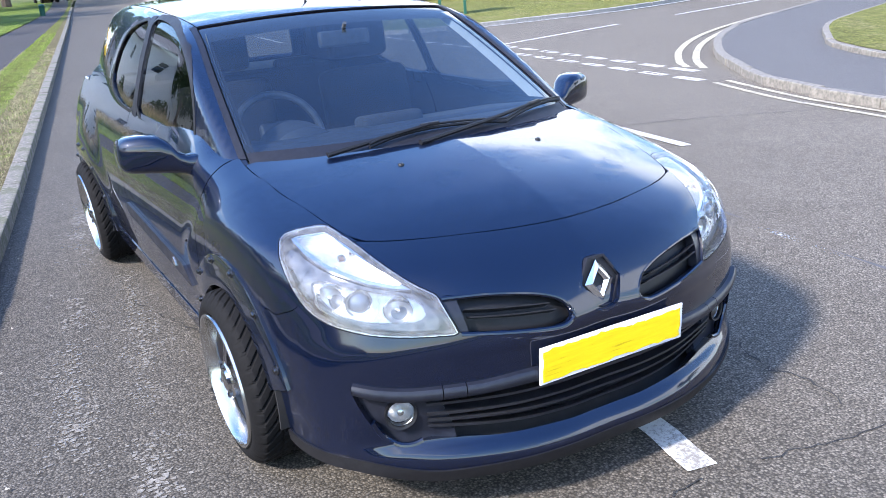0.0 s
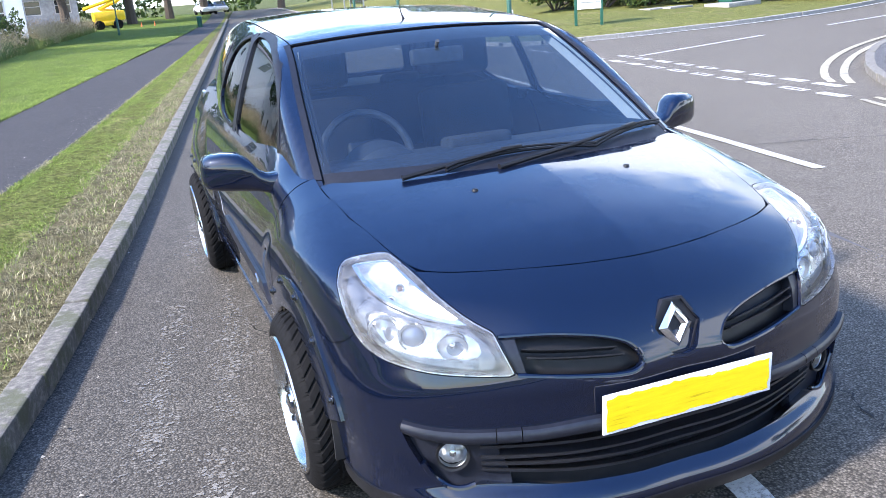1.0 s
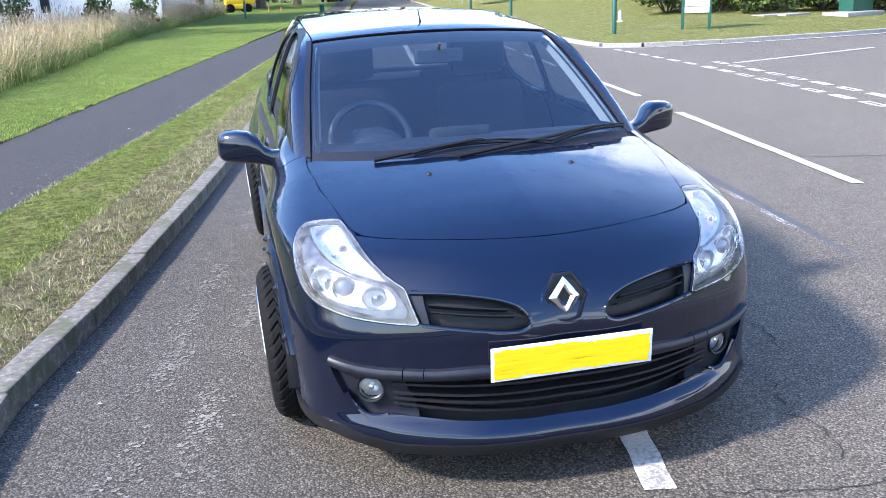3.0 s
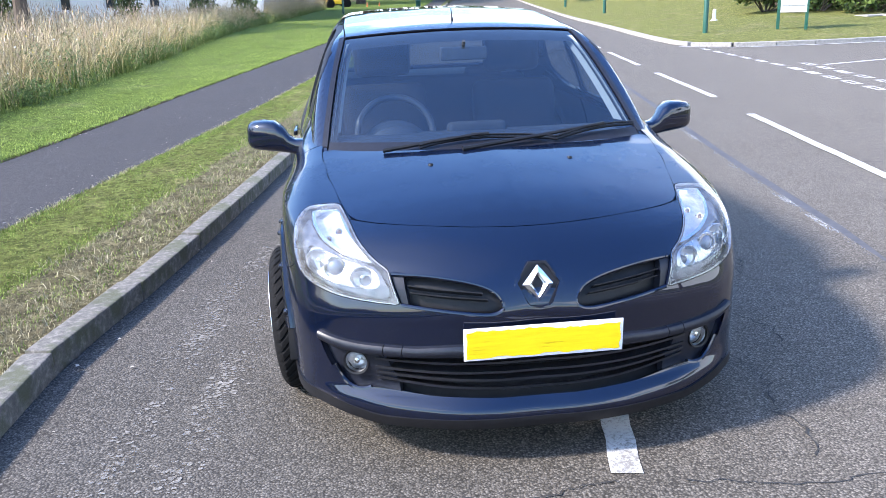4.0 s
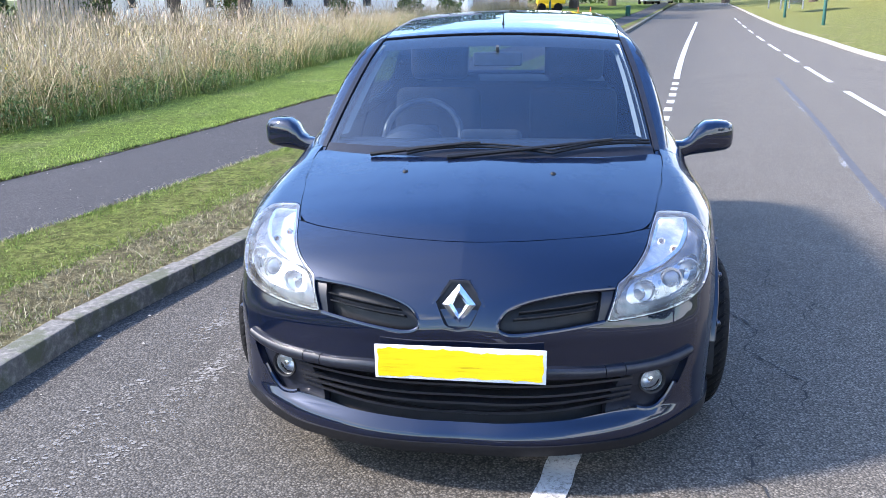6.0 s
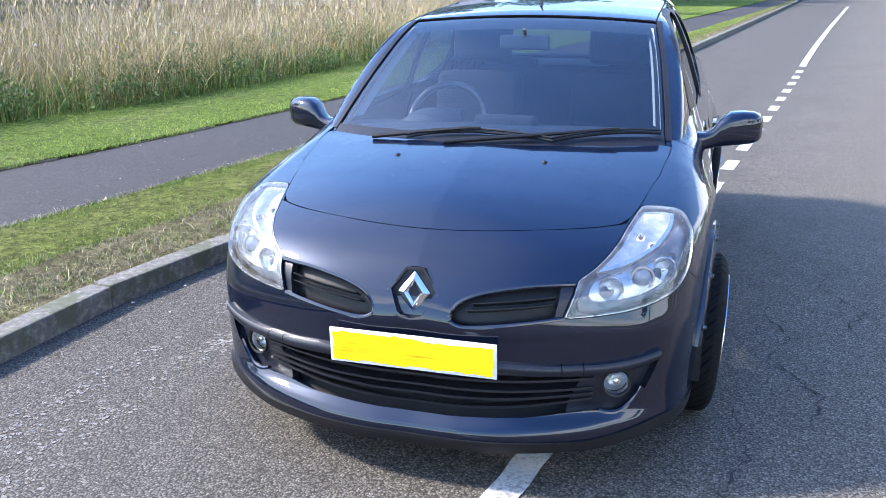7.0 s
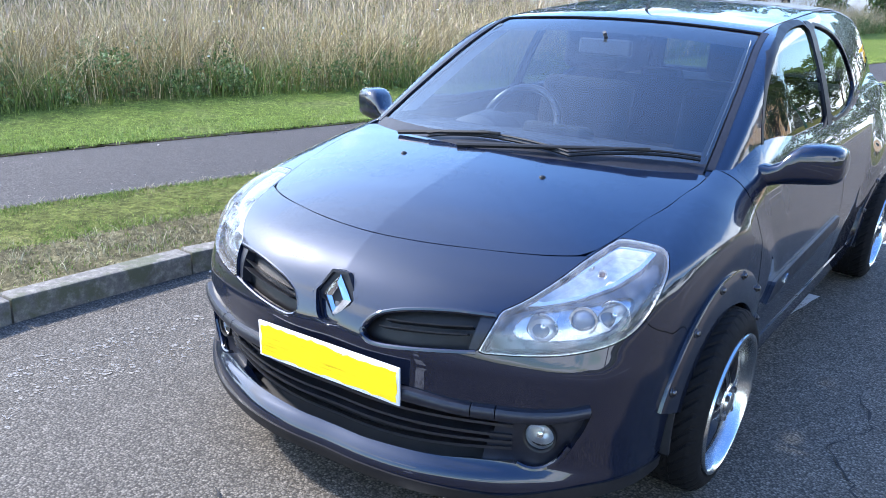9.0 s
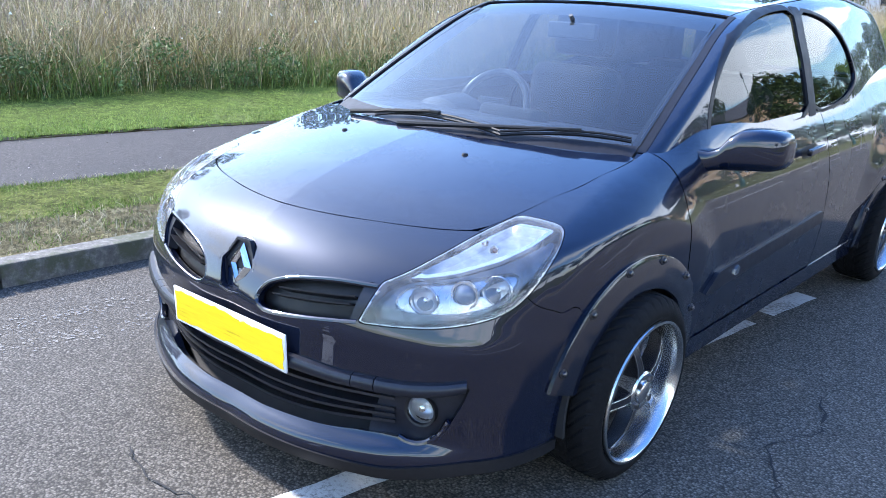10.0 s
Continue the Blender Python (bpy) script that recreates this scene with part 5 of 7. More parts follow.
# ---- the street ----
KERB = curve((-24, -2.1), (-3, -1.98), (0.3, -1.94), (1.1, -1.88), (2.1, -1.68), (4.0, -1.35), (8, -0.74), (16, 0.45), (40, 4.0), (62, 7.2), (120, 15.9))
NEAR = curve((-24, -5.0), (-3, -3.85), (0.9, -3.40), (2.6, -3.02), (6.2, -2.26), (8.2, -1.85), (14, -0.85), (57, 6.1), (120, 14.9))
FAR = curve((-24, -6.9), (-3, -5.35), (1.65, -4.76), (4.93, -3.95), (12, -2.75), (16, -2.05), (54, 4.5), (120, 13.2))
TALL = curve((-24, -8.6), (-3, -7.0), (2.7, -6.5), (4.4, -6.2), (6.8, -5.4), (14.6, -4.75), (30, -4.4), (45, -3.0), (62, -1.3), (120, 5))
rows_y = np.concatenate((np.arange(-24, 16, 0.5), np.arange(16, 121, 3.0)))
line_of = lambda fn, dx=0.0, z=0.1: [(float(fn(y)) + dx, float(y), z) for y in rows_y]


def between(f, g, t, z=0.1, dz=0.0):
    return [(float(f(y)) * (1 - t) + float(g(y)) * t, float(y), z + dz) for y in rows_y]


road = strip([line_of(KERB, 0.0, 0.0), line_of(KERB, 3, 0.012), line_of(KERB, 6, 0.016), line_of(KERB, 14, 0.0), line_of(KERB, 70, 0.0)], M["road"], "road", kind="structure", label="weathered grey tarmac road with worn markings", category="road")
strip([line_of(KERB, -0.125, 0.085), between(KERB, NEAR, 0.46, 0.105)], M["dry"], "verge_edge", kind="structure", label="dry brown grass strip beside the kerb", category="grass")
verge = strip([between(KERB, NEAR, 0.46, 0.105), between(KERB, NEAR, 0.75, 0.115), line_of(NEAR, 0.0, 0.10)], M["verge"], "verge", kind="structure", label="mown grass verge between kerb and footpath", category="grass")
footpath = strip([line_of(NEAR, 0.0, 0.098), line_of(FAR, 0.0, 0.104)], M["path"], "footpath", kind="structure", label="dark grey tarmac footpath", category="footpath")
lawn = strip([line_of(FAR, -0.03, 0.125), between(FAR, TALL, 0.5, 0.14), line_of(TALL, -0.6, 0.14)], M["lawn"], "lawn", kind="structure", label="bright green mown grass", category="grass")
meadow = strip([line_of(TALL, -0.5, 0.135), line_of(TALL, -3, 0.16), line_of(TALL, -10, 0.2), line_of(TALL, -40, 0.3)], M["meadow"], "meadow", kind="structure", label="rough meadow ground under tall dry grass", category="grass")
v = [(-700, -700, -0.12), (700, -700, -0.12), (700, 700, -0.12), (-700, 700, -0.12)]
put("ground", mesh_of("ground", v, [(0, 1, 2, 3)], M["far"]), kind="structure", label="open grassland to the horizon", category="grass")
# ragged turf edge along the far side of the path
rng = random.Random(11)
bm = bmesh.new()
pts = []
for k in range(220):
    y = -6 + k * 0.14
    pts.append((float(FAR(y)) - 0.03 + rng.uniform(-0.02, 0.03), y, 0.108))
tube(pts, 0.012, 5, [rng.choice((0.1, 0.5, 1.0, 1.7)) * rng.uniform(0.6, 1.2) for _ in pts], bm)
part("turf_edge", bm, plain("bare_soil", (0.15, 0.108, 0.068), 0.95, bump=0.6), label="dark soil edge of the cut turf", kind="structure", category="soil")


# kerb stones: one mesh, many stones
def kerb_block(length, height, width, material):
    bm = bmesh.new()
    add_box(bm, (width, length - 0.008, height + 0.10), pose(0, 0, (height - 0.10) / 2), 0.012, 2)
    for vert in bm.verts:
        if vert.co.z > height * 0.5:
            vert.co.z += 0.003 * noise.noise(vert.co * 9)
    bm2 = bpy.data.meshes.new("kerb_stone")
    bmesh.ops.recalc_face_normals(bm, faces=bm.faces)
    bm.to_mesh(bm2)
    bm.free()
    bm2.materials.append(material)
    return bm2


def along(points, step):
    """Places and headings at even steps along a line of (x, y)."""
    out, carry = [], step / 2
    for (x0, y0), (x1, y1) in zip(points, points[1:]):
        d = math.hypot(x1 - x0, y1 - y0)
        while carry < d:
            t = carry / d
            out.append((x0 + (x1 - x0) * t, y0 + (y1 - y0) * t, math.atan2(-(x1 - x0), y1 - y0)))
            carry += step
        carry -= d
    return out


def lay_kerb(name, points, shift, label, length=0.915, height=0.105, material=None):
    k = thing(name, label, "kerb", (*points[0], 0))
    k["kind"] = "structure"
    me = kerb_block(length, height, 0.125, material or M["kerb"])
    r = random.Random(5)
    for x, y, a in along(points, length):
        s = new("stone", me)
        s.parent = k
        s.matrix_parent_inverse = k.matrix_basis.inverted()
        s.matrix_basis = Matrix.Translation((x + shift * math.cos(a), y + shift * math.sin(a), r.uniform(-0.004, 0.004))) @ Matrix.Rotation(a + r.uniform(-0.006, 0.006), 4, "Z") @ Matrix.Rotation(r.uniform(-0.01, 0.01), 4, "Y")
    return k


def smooth_line(pts, n=6):
    """A Catmull-Rom line through points."""
    p = [Vector((*q, 0)) for q in pts]
    p = [p[0] * 2 - p[1]] + p + [p[-1] * 2 - p[-2]]
    out = []
    for a, b, c, d in zip(p, p[1:], p[2:], p[3:]):
        for k in range(n):
            t = k / n
            q = 0.5 * ((2 * b) + (c - a) * t + (2 * a - 5 * b + 4 * c - d) * t * t + (3 * b - a - 3 * c + d) * t**3)
            out.append((q.x, q.y))
    return out + [(p[-2].x, p[-2].y)]


lay_kerb("kerb_left", [(float(KERB(y)), float(y)) for y in np.arange(-9, 70, 0.5)], -0.0625, "weathered concrete kerb stones along the verge")
NOSE = smooth_line([(4.5, -6), (5.33, 0), (5.87, 3.3), (6.08, 3.95), (6.26, 4.5), (6.55, 5.1), (7.16, 5.95), (8.0, 7.0), (9.3, 8.25), (10.7, 9.3), (12.4, 10.3), (16.9, 12.3), (26, 16.5), (40, 23)], 5)
lay_kerb("kerb_corner", NOSE, 0.0625, "pale kerb stones round the junction corner", material=M["kerb_pale"])
ACROSS = smooth_line([(21, 115), (15.2, 75), (12.2, 55), (9.45, 36), (8.3, 26), (7.75, 21.5), (7.45, 18.3), (7.6, 17.1), (8.3, 16.55), (9.6, 16.4), (11.5, 16.45), (15, 16.9), (20, 18.7), (27.7, 22.8), (40, 30)], 5)
lay_kerb("kerb_across", ACROSS, 0.0625, "pale kerb stones along the far grass bank", height=0.10, material=M["kerb_far"])


def fill(name, loop, z, material, label, category, kind="structure"):
    bm = bmesh.new()
    bm.faces.new([bm.verts.new((x, y, z)) for x, y in loop])
    bmesh.ops.triangulate(bm, faces=bm.faces)
    for f in bm.faces:
        if f.normal.z < 0:
            f.normal_flip()
    me = bpy.data.meshes.new(name)
    bm.to_mesh(me)
    bm.free()
    me.materials.append(material)
    if me.polygons and me.polygons[0].normal.z < 0:
        me.flip_normals()
    return put(name, me, label=label, category=category, kind=kind)


def offset_line(pts, d):
    return [(x + d * math.cos(a), y + d * math.sin(a)) for (x, y), a in zip(pts, [math.atan2(-(q[0] - p[0]), q[1] - p[1]) for p, q in zip(pts, pts[1:])] + [0.0])][:-1]


fill("pavement", offset_line(NOSE, 0.12) + [(44, 20), (44, -8), (5, -8)], 0.095, M["pavement"], "pale grey tarmac pavement on the corner", "pavement")
ISLE = smooth_line([(7.6, -7), (7.9, 1), (8.25, 4.2), (9.05, 5.85), (10.0, 6.75), (11.4, 7.8), (13.0, 8.6), (18, 10.6), (30, 15.5)], 5)
lay_kerb("kerb_green", ISLE, 0.05, "pale edging stones round the corner green", 0.6, 0.16, M["kerb_pale"])
fill("corner_green", offset_line(ISLE, 0.08) + [(46, 18), (46, -8)], 0.17, M["bank"], "mown corner green", "grass")

# grass bank beyond the side road: rises away from its kerb
inner = offset_line(ACROSS, 0.01)
lines = []
for d, z in ((0, 0.085), (1.5, 0.13), (4, 0.22), (8, 0.36), (14, 0.62), (40, 1.9)):
    lines.append([(x + d * 0.6, y + d * 0.8, z) for k, (x, y) in enumerate(inner)])
bank = strip(lines, M["bank"], "grass_bank", kind="structure", label="sloping mown grass bank beyond the junction", category="grass")


def bank_z(x, y):
    """The height of the bank at a place, by its distance from the kerb line along the rise."""
    best = 99.0
    for px, py in inner[::2]:
        t = (x - px) * 0.6 + (y - py) * 0.8
        off = abs(-(x - px) * 0.8 + (y - py) * 0.6)
        if off < 0.6:
            best = min(best, max(t, 0))
    return float(np.interp(best if best < 90 else 6, (0, 1.5, 4, 8, 14, 40), (0.085, 0.13, 0.22, 0.36, 0.62, 1.9)))


# ---- road markings ----
def mark(name, pts, width, material, label, z=0.022, gap=None):
    """A painted line of a width along points."""
    r = random.Random(7)
    a = [math.atan2(-(q[0] - p[0]), q[1] - p[1]) for p, q in zip(pts, pts[1:])]
    a.append(a[-1])
    left = [(x - width / 2 * math.cos(t) + r.uniform(-0.006, 0.006), y - width / 2 * math.sin(t), z) for (x, y), t in zip(pts, a)]
    right = [(x + width / 2 * math.cos(t) + r.uniform(-0.006, 0.006), y + width / 2 * math.sin(t), z) for (x, y), t in zip(pts, a)]
    return strip([left, right], material, name, kind="structure", label=label, category="road marking")


def road_z(x, y):
    return float(np.interp(x - float(KERB(y)), (0, 3, 6, 14, 70), (0, 0.012, 0.016, 0, 0))) + 0.004


def lerp(p, q, n):
    return [(p[0] + (q[0] - p[0]) * k / n, p[1] + (q[1] - p[1]) * k / n) for k in range(n + 1)]


EDGE = curve((-12, -1.45), (-0.12, 0.262), (0.20, 0.33), (2.55, 0.66), (4.4, 0.93), (5.4, 1.09), (10.26, 1.87), (18.2, 3.05), (43, 7.0))
edge_at = lambda y: (float(EDGE(y)), float(y))
for y0 in [-4.12, -3.12, -2.12, -1.12, -0.12, 0.88, 1.88] + [2.45, 3.30] + [4.12 + 0.86 * k for k in range(11)]:
    long = 0.42 if y0 < 2 else 0.40
    mark("bay_dash", lerp(edge_at(y0), edge_at(y0 + long), 4), 0.105, M["white_line"], "short worn white dash of the parking bay line", road_z(*edge_at(y0)))
mark("bay_line", [edge_at(y) for y in np.linspace(13.7, 43, 24)], 0.11, M["white_line"], "solid white line along the bay", 0.021)
CENTRE = curve((-16, 0.6), (-3, 2.55), (3.17, 3.52), (4.2, 3.70), (6.95, 4.06), (8.5, 4.30), (11.7, 4.68), (17, 5.36), (25, 6.4), (60, 11.6))
ce = lambda y: (float(CENTRE(y)), float(y))
for y0, y1 in ((-10.6, -6.9), (-3.0, 0.7), (3.15, 6.95), (8.5, 11.7), (13.1, 16.25), (17.5, 19.9), (21.2, 24.2), (26, 29), (31, 34), (36, 39), (41, 44), (46, 49)):
    mark("centre_dash", lerp(ce(y0), ce(y1), 6), 0.095, M["white_line"], "white centre-line dash", 0.022)


def worn_dash(x, y, dx, dy, wide, seed):
    """A painted dash worn hollow: a ragged frame of paint with remnants inside."""
    r = random.Random(seed)
    d = Vector((dx, dy)).normalized()
    n = Vector((d.y, -d.x))
    length = math.hypot(dx, dy)
    loop = [(t, s) for t in (0, 0.25, 0.5, 0.75, 1) for s in (-0.5,)] + [(1, 0.0)] + [(t, 0.5) for t in (1, 0.75, 0.5, 0.25, 0)] + [(0, 0.0)]
    at = lambda t, s: Vector((x, y)) + d * (t * length) + n * (s * wide)
    z = road_z(x, y) + 0.001
    bm = bmesh.new()
    out, inn = [], []
    solid = r.random() < 0.25
    for t, s in loop:
        p = at(t + r.uniform(-0.02, 0.02), s + r.uniform(-0.05, 0.05))
        q = at(0.5 + (t - 0.5) * r.uniform(0.45, 0.82), s * (r.uniform(0.02, 0.2) if solid else r.uniform(0.25, 0.62)))
        out.append(bm.verts.new((*p, z))); inn.append(bm.verts.new((*q, z)))
    for k in range(len(loop)):
        j = (k + 1) % len(loop)
        bm.faces.new((out[k], out[j], inn[j], inn[k]))
    bmesh.ops.recalc_face_normals(bm, faces=bm.faces)
    part("give_way_dash", bm, M["white_line"], label="worn hollow give-way dash across the side road", category="road marking", kind="structure")


for k in range(9):
    y = 5.6 + 0.70 * k
    x = 6.25 + 0.13 * (y - 5.6)
    worn_dash(x, y, 0.055, 0.46, 0.15, 100 + k)
    worn_dash(x + 0.57, y + 0.62, 0.055, 0.46 if k else 0.5, 0.15, 200 + k)
for k in range(6):
    y = 12.0 + 0.75 * k
    x = 7.08 + 0.07 * (y - 12)
    mark("edge_dash", lerp((x, y), (x + 0.03, y + 0.45), 3), 0.11, M["white_line"], "short white dash across the junction mouth", road_z(x, y))
mark("side_centre_line", lerp((7.75, 11.85), (11.6, 13.1), 8), 0.11, M["white_line"], "white line in the side road", 0.018)
mark("side_centre_line", lerp((14.0, 13.8), (21.5, 16.1), 8), 0.11, M["white_line"], "white line in the side road", 0.012)
mark("far_edge_line", offset_line(ACROSS, 0.36)[34:], 0.10, M["white_line"], "white edge line along the far kerb", 0.02)
OUT = smooth_line([(7.05, 6.62), (7.42, 7.12), (8.4, 8.1), (9.85, 9.22), (11.6, 10.25), (14.3, 11.5), (17, 12.6), (26, 16.9)], 6)
INN = smooth_line([(7.08, 6.35), (7.62, 7.0), (8.55, 7.88), (9.5, 8.65), (10.7, 9.45), (12.4, 10.4), (17, 12.4), (26, 16.7)], 6)
for ln in (OUT, INN):
    mark("yellow_line", ln, 0.10, M["yellow_line"], "faded double yellow line round the corner", 0.018)
mark("yellow_line", smooth_line([(6.20, 5.35), (5.95, 4.7), (5.72, 4.0), (5.58, 3.3), (5.12, 0.6), (4.5, -4)], 6), 0.07, M["yellow_line"], "faded double yellow line along the kerb", 0.020)
mark("yellow_line", smooth_line([(6.40, 5.35), (6.16, 4.7), (5.92, 4.0), (5.76, 3.3), (5.30, 0.6), (4.7, -4)], 6), 0.07, M["yellow_line"], "faded double yellow line along the kerb", 0.0205)

# old seam with remnants of paint, pale tyre-worn streaks, cracks
SEAM = curve((-9, 0.75), (0.83, 2.22), (1.8, 2.36), (3.53, 2.58), (5.5, 2.86), (7.4, 3.18), (14, 4.15))
mark("road_seam", [(float(SEAM(y)) + 0.03, float(y)) for y in np.linspace(-9, 14, 60)], 0.07, M["seam"], "dark sealed seam in the tarmac", 0.0135)
mark("old_line", [(float(SEAM(y)) - 0.035, float(y)) for y in np.linspace(-9, 14, 60)], 0.05, M["ghostw"], "remnants of an old white line", 0.0165)
# scuffed remnants of old paint in the bay, in two bands along the kerb
g = np.random.default_rng(17)
n = 15000
fy = -4 + 17 * g.uniform(0, 1, n) ** 1.4
band_x = np.where(g.uniform(0, 1, n) < 0.55, 0.46, 0.74)
fx = KERB(fy) + band_x + 0.05 * g.normal(size=n) + 0.03 * np.sin(fy * 1.3)
dense = np.array([noise.noise(Vector((x * 3.0, y * 1.1, 4.2))) + 0.6 * noise.noise(Vector((x * 9.0, y * 5.0, 1.7))) for x, y in zip(fx, fy)])
keep = dense + g.uniform(-0.35, 0.35, n) > -0.12
fx, fy = fx[keep], fy[keep]
n = len(fx)
ang = np.arange(6) * np.pi / 3 + g.uniform(-0.4, 0.4, (n, 6))
rad = g.uniform(0.35, 1.0, (n, 6)) * g.uniform(0.004, 0.014, (n, 1))
v = np.stack((fx[:, None] + 1.35 * rad * np.cos(ang), fy[:, None] + rad * np.sin(ang), np.broadcast_to(0.0045 + 0.0015 * g.uniform(0, 1, (n, 1)), rad.shape)), -1).reshape(-1, 3)
put("paint_remnants", mesh_of("paint_remnants", v, np.arange(n * 6).reshape(-1, 6), M["ghost"], smooth=False), label="scuffed pale remnants of old paint near the kerb", category="road marking", kind="stuff")


def crack(pts, wide=0.007):
    r = random.Random(int(pts[0][0] * 1000))
    line = []
    for (x0, y0), (x1, y1) in zip(pts, pts[1:]):
        n = max(3, int(math.hypot(x1 - x0, y1 - y0) / 0.035))
        for k in range(n):
            t = k / n
            line.append((x0 + (x1 - x0) * t + r.uniform(-0.018, 0.018), y0 + (y1 - y0) * t + r.uniform(-0.012, 0.012)))
    mark("tarmac_crack", line, wide, M["crack"], "thin crack in the tarmac", road_z(*line[0]) + 0.001)


crack([(0.98, 0.75), (1.02, 0.45), (0.93, 0.18), (0.98, 0.05), (0.90, -0.15)])
crack([(1.15, 1.75), (1.22, 1.5), (1.12, 1.25), (1.3, 0.95), (1.22, 0.7)])
crack([(1.5, 2.5), (1.42, 2.2), (1.58, 1.9), (1.45, 1.6)], 0.006)
crack([(0.25, -0.14), (-0.1, -0.22), (-0.35, -0.16)], 0.005)
crack([(0.45, -0.2), (0.85, -0.28), (1.3, -0.22)], 0.005)
crack([(3.62, 4.22), (4.4, 3.95), (5.55, 3.35)], 0.012)
crack([(-0.9, 2.6), (-0.7, 1.9), (-0.85, 1.2)], 0.005)

# ---- grass ----
def blades(name, places, tall, wide, lean, material, label, seg=2, category="grass", seed=1):
    """Many tapered blades in one mesh: places (n, 3), heights from tall(rng, n)."""
    g = np.random.default_rng(seed)
    n = len(places)
    h = tall(g, n)
    a, b = g.uniform(0, 2 * np.pi, n), g.uniform(0, 2 * np.pi, n)
    l = g.uniform(0, lean, n) * h
    w = wide * g.uniform(0.6, 1.3, n)
    side = np.stack((np.cos(a), np.sin(a), 0 * a), -1) * w[:, None] / 2
    bend = np.stack((np.cos(b), np.sin(b), 0 * b), -1) * l[:, None]
    v, per = [], 2 * seg + 1
    for k in range(seg):
        t = k / seg
        c = places + bend * t**2 + np.stack((0 * h, 0 * h, h * t), -1)
        s = side * (1 - 0.55 * t)
        v += [c - s, c + s]
    v.append(places + bend + np.stack((0 * h, 0 * h, h), -1))
    v = np.stack(v, 1).reshape(-1, 3)
    base = np.arange(n) * per
    f = []
    for k in range(seg - 1):
        f.append(np.stack([base + 2 * k, base + 2 * k + 1, base + 2 * k + 3, base + 2 * k + 2], -1))
    quads = np.concatenate(f) if f else np.zeros((0, 4), int)
    tips = np.stack([base + 2 * seg - 2, base + 2 * seg - 1, base + 2 * seg], -1)
    me = bpy.data.meshes.new(name)
    me.vertices.add(len(v))
    me.vertices.foreach_set("co", v.astype(np.float32).ravel())
    loops = np.concatenate((quads.ravel(), tips.ravel()))
    me.loops.add(len(loops))
    me.loops.foreach_set("vertex_index", loops.astype(np.int32))
    me.polygons.add(len(quads) + len(tips))
    me.polygons.foreach_set("loop_start", np.concatenate((np.arange(len(quads)) * 4, len(quads) * 4 + np.arange(len(tips)) * 3)).astype(np.int32))
    me.materials.append(material)
    me.update(calc_edges=True)
    return put(name, me, label=label, category=category, kind="stuff"), (places + bend + np.stack((0 * h, 0 * h, h), -1))


def scatter(n, f, g, y0, y1, z, seed, power=1.0):
    r = np.random.default_rng(seed)
    y = y0 + (y1 - y0) * r.uniform(0, 1, n) ** power
    t = r.uniform(0, 1, n)
    x = f(y) * (1 - t) + g(y) * t
    return np.stack((x, y, np.full(n, z)), -1)


def clumped(p, seed, scale=2.0, keep=0.5):
    """Thins places by a patchy noise."""
    r = np.random.default_rng(seed)
    s = np.array([noise.noise(Vector((x * scale, y * scale, seed))) for x, y in p[:, :2]])
    return p[s + r.uniform(-0.5, 0.5, len(p)) > (0.5 - keep)]


shift = lambda fn, d: (lambda y: fn(y) + d)
blades("verge_grass", clumped(scatter(190000, lambda y: KERB(y) * 0.58 + NEAR(y) * 0.42, NEAR, -3, 30, 0.10, 1, 2.2), 3, 2.6, 0.62), lambda g, n: 0.008 + 0.026 * g.beta(1.5, 2.5, n), 0.0045, 1.1, M["blade_green"], "short green grass blades on the verge", 2, seed=2)
blades("verge_grass", clumped(scatter(34000, shift(KERB, -0.16), lambda y: KERB(y) * 0.5 + NEAR(y) * 0.5, -3, 20, 0.095, 61, 2.0), 63, 5.0, 0.42), lambda g, n: 0.008 + 0.022 * g.beta(1.5, 2.5, n), 0.0045, 1.3, M["blade_green"], "thin green grass tufts in the dry strip", 2, seed=62)
blades("dry_grass", clumped(scatter(110000, shift(KERB, -0.13), lambda y: KERB(y) * 0.36 + NEAR(y) * 0.64, -4, 22, 0.095, 5, 1.9), 7, 4.5, 0.5), lambda g, n: g.uniform(0.006, 0.024, n), 0.0032, 2.4, M["blade_dry"], "dry straw-coloured grass by the kerb", 2, seed=4)
blades("dry_tufts", clumped(scatter(14000, shift(KERB, -0.15), lambda y: KERB(y) * 0.5 + NEAR(y) * 0.5, -3, 16, 0.098, 71, 1.7), 72, 7.0, 0.3), lambda g, n: g.uniform(0.02, 0.055, n), 0.0045, 1.8, M["blade_dry"], "straw-coloured tufts in the dry strip by the kerb", 2, seed=73)
blades("lawn_grass", clumped(scatter(230000, shift(FAR, 0.03), shift(TALL, -0.3), -4, 44, 0.125, 8, 1.9), 4, 1.1, 0.75), lambda g, n: 0.010 + 0.028 * g.beta(1.5, 2, n), 0.0050, 1.0, M["blade_green"], "bright green mown grass blades", 2, seed=6)
blades("turf_fringe", clumped(scatter(11000, shift(FAR, 0.035), shift(FAR, -0.06), -5, 24, 0.112, 64, 1.7), 65, 3.0, 0.5), lambda g, n: g.uniform(0.012, 0.05, n), 0.006, 1.5, M["blade_green"], "ragged grass fringe along the path edge", 2, seed=66)
blades("turf_fringe", clumped(scatter(9000, shift(NEAR, 0.05), shift(NEAR, -0.03), -4, 22, 0.099, 67, 1.7), 68, 3.0, 0.5), lambda g, n: g.uniform(0.010, 0.035, n), 0.005, 1.7, M["blade_dry"], "dry grass fringe creeping over the path edge", 2, seed=69)


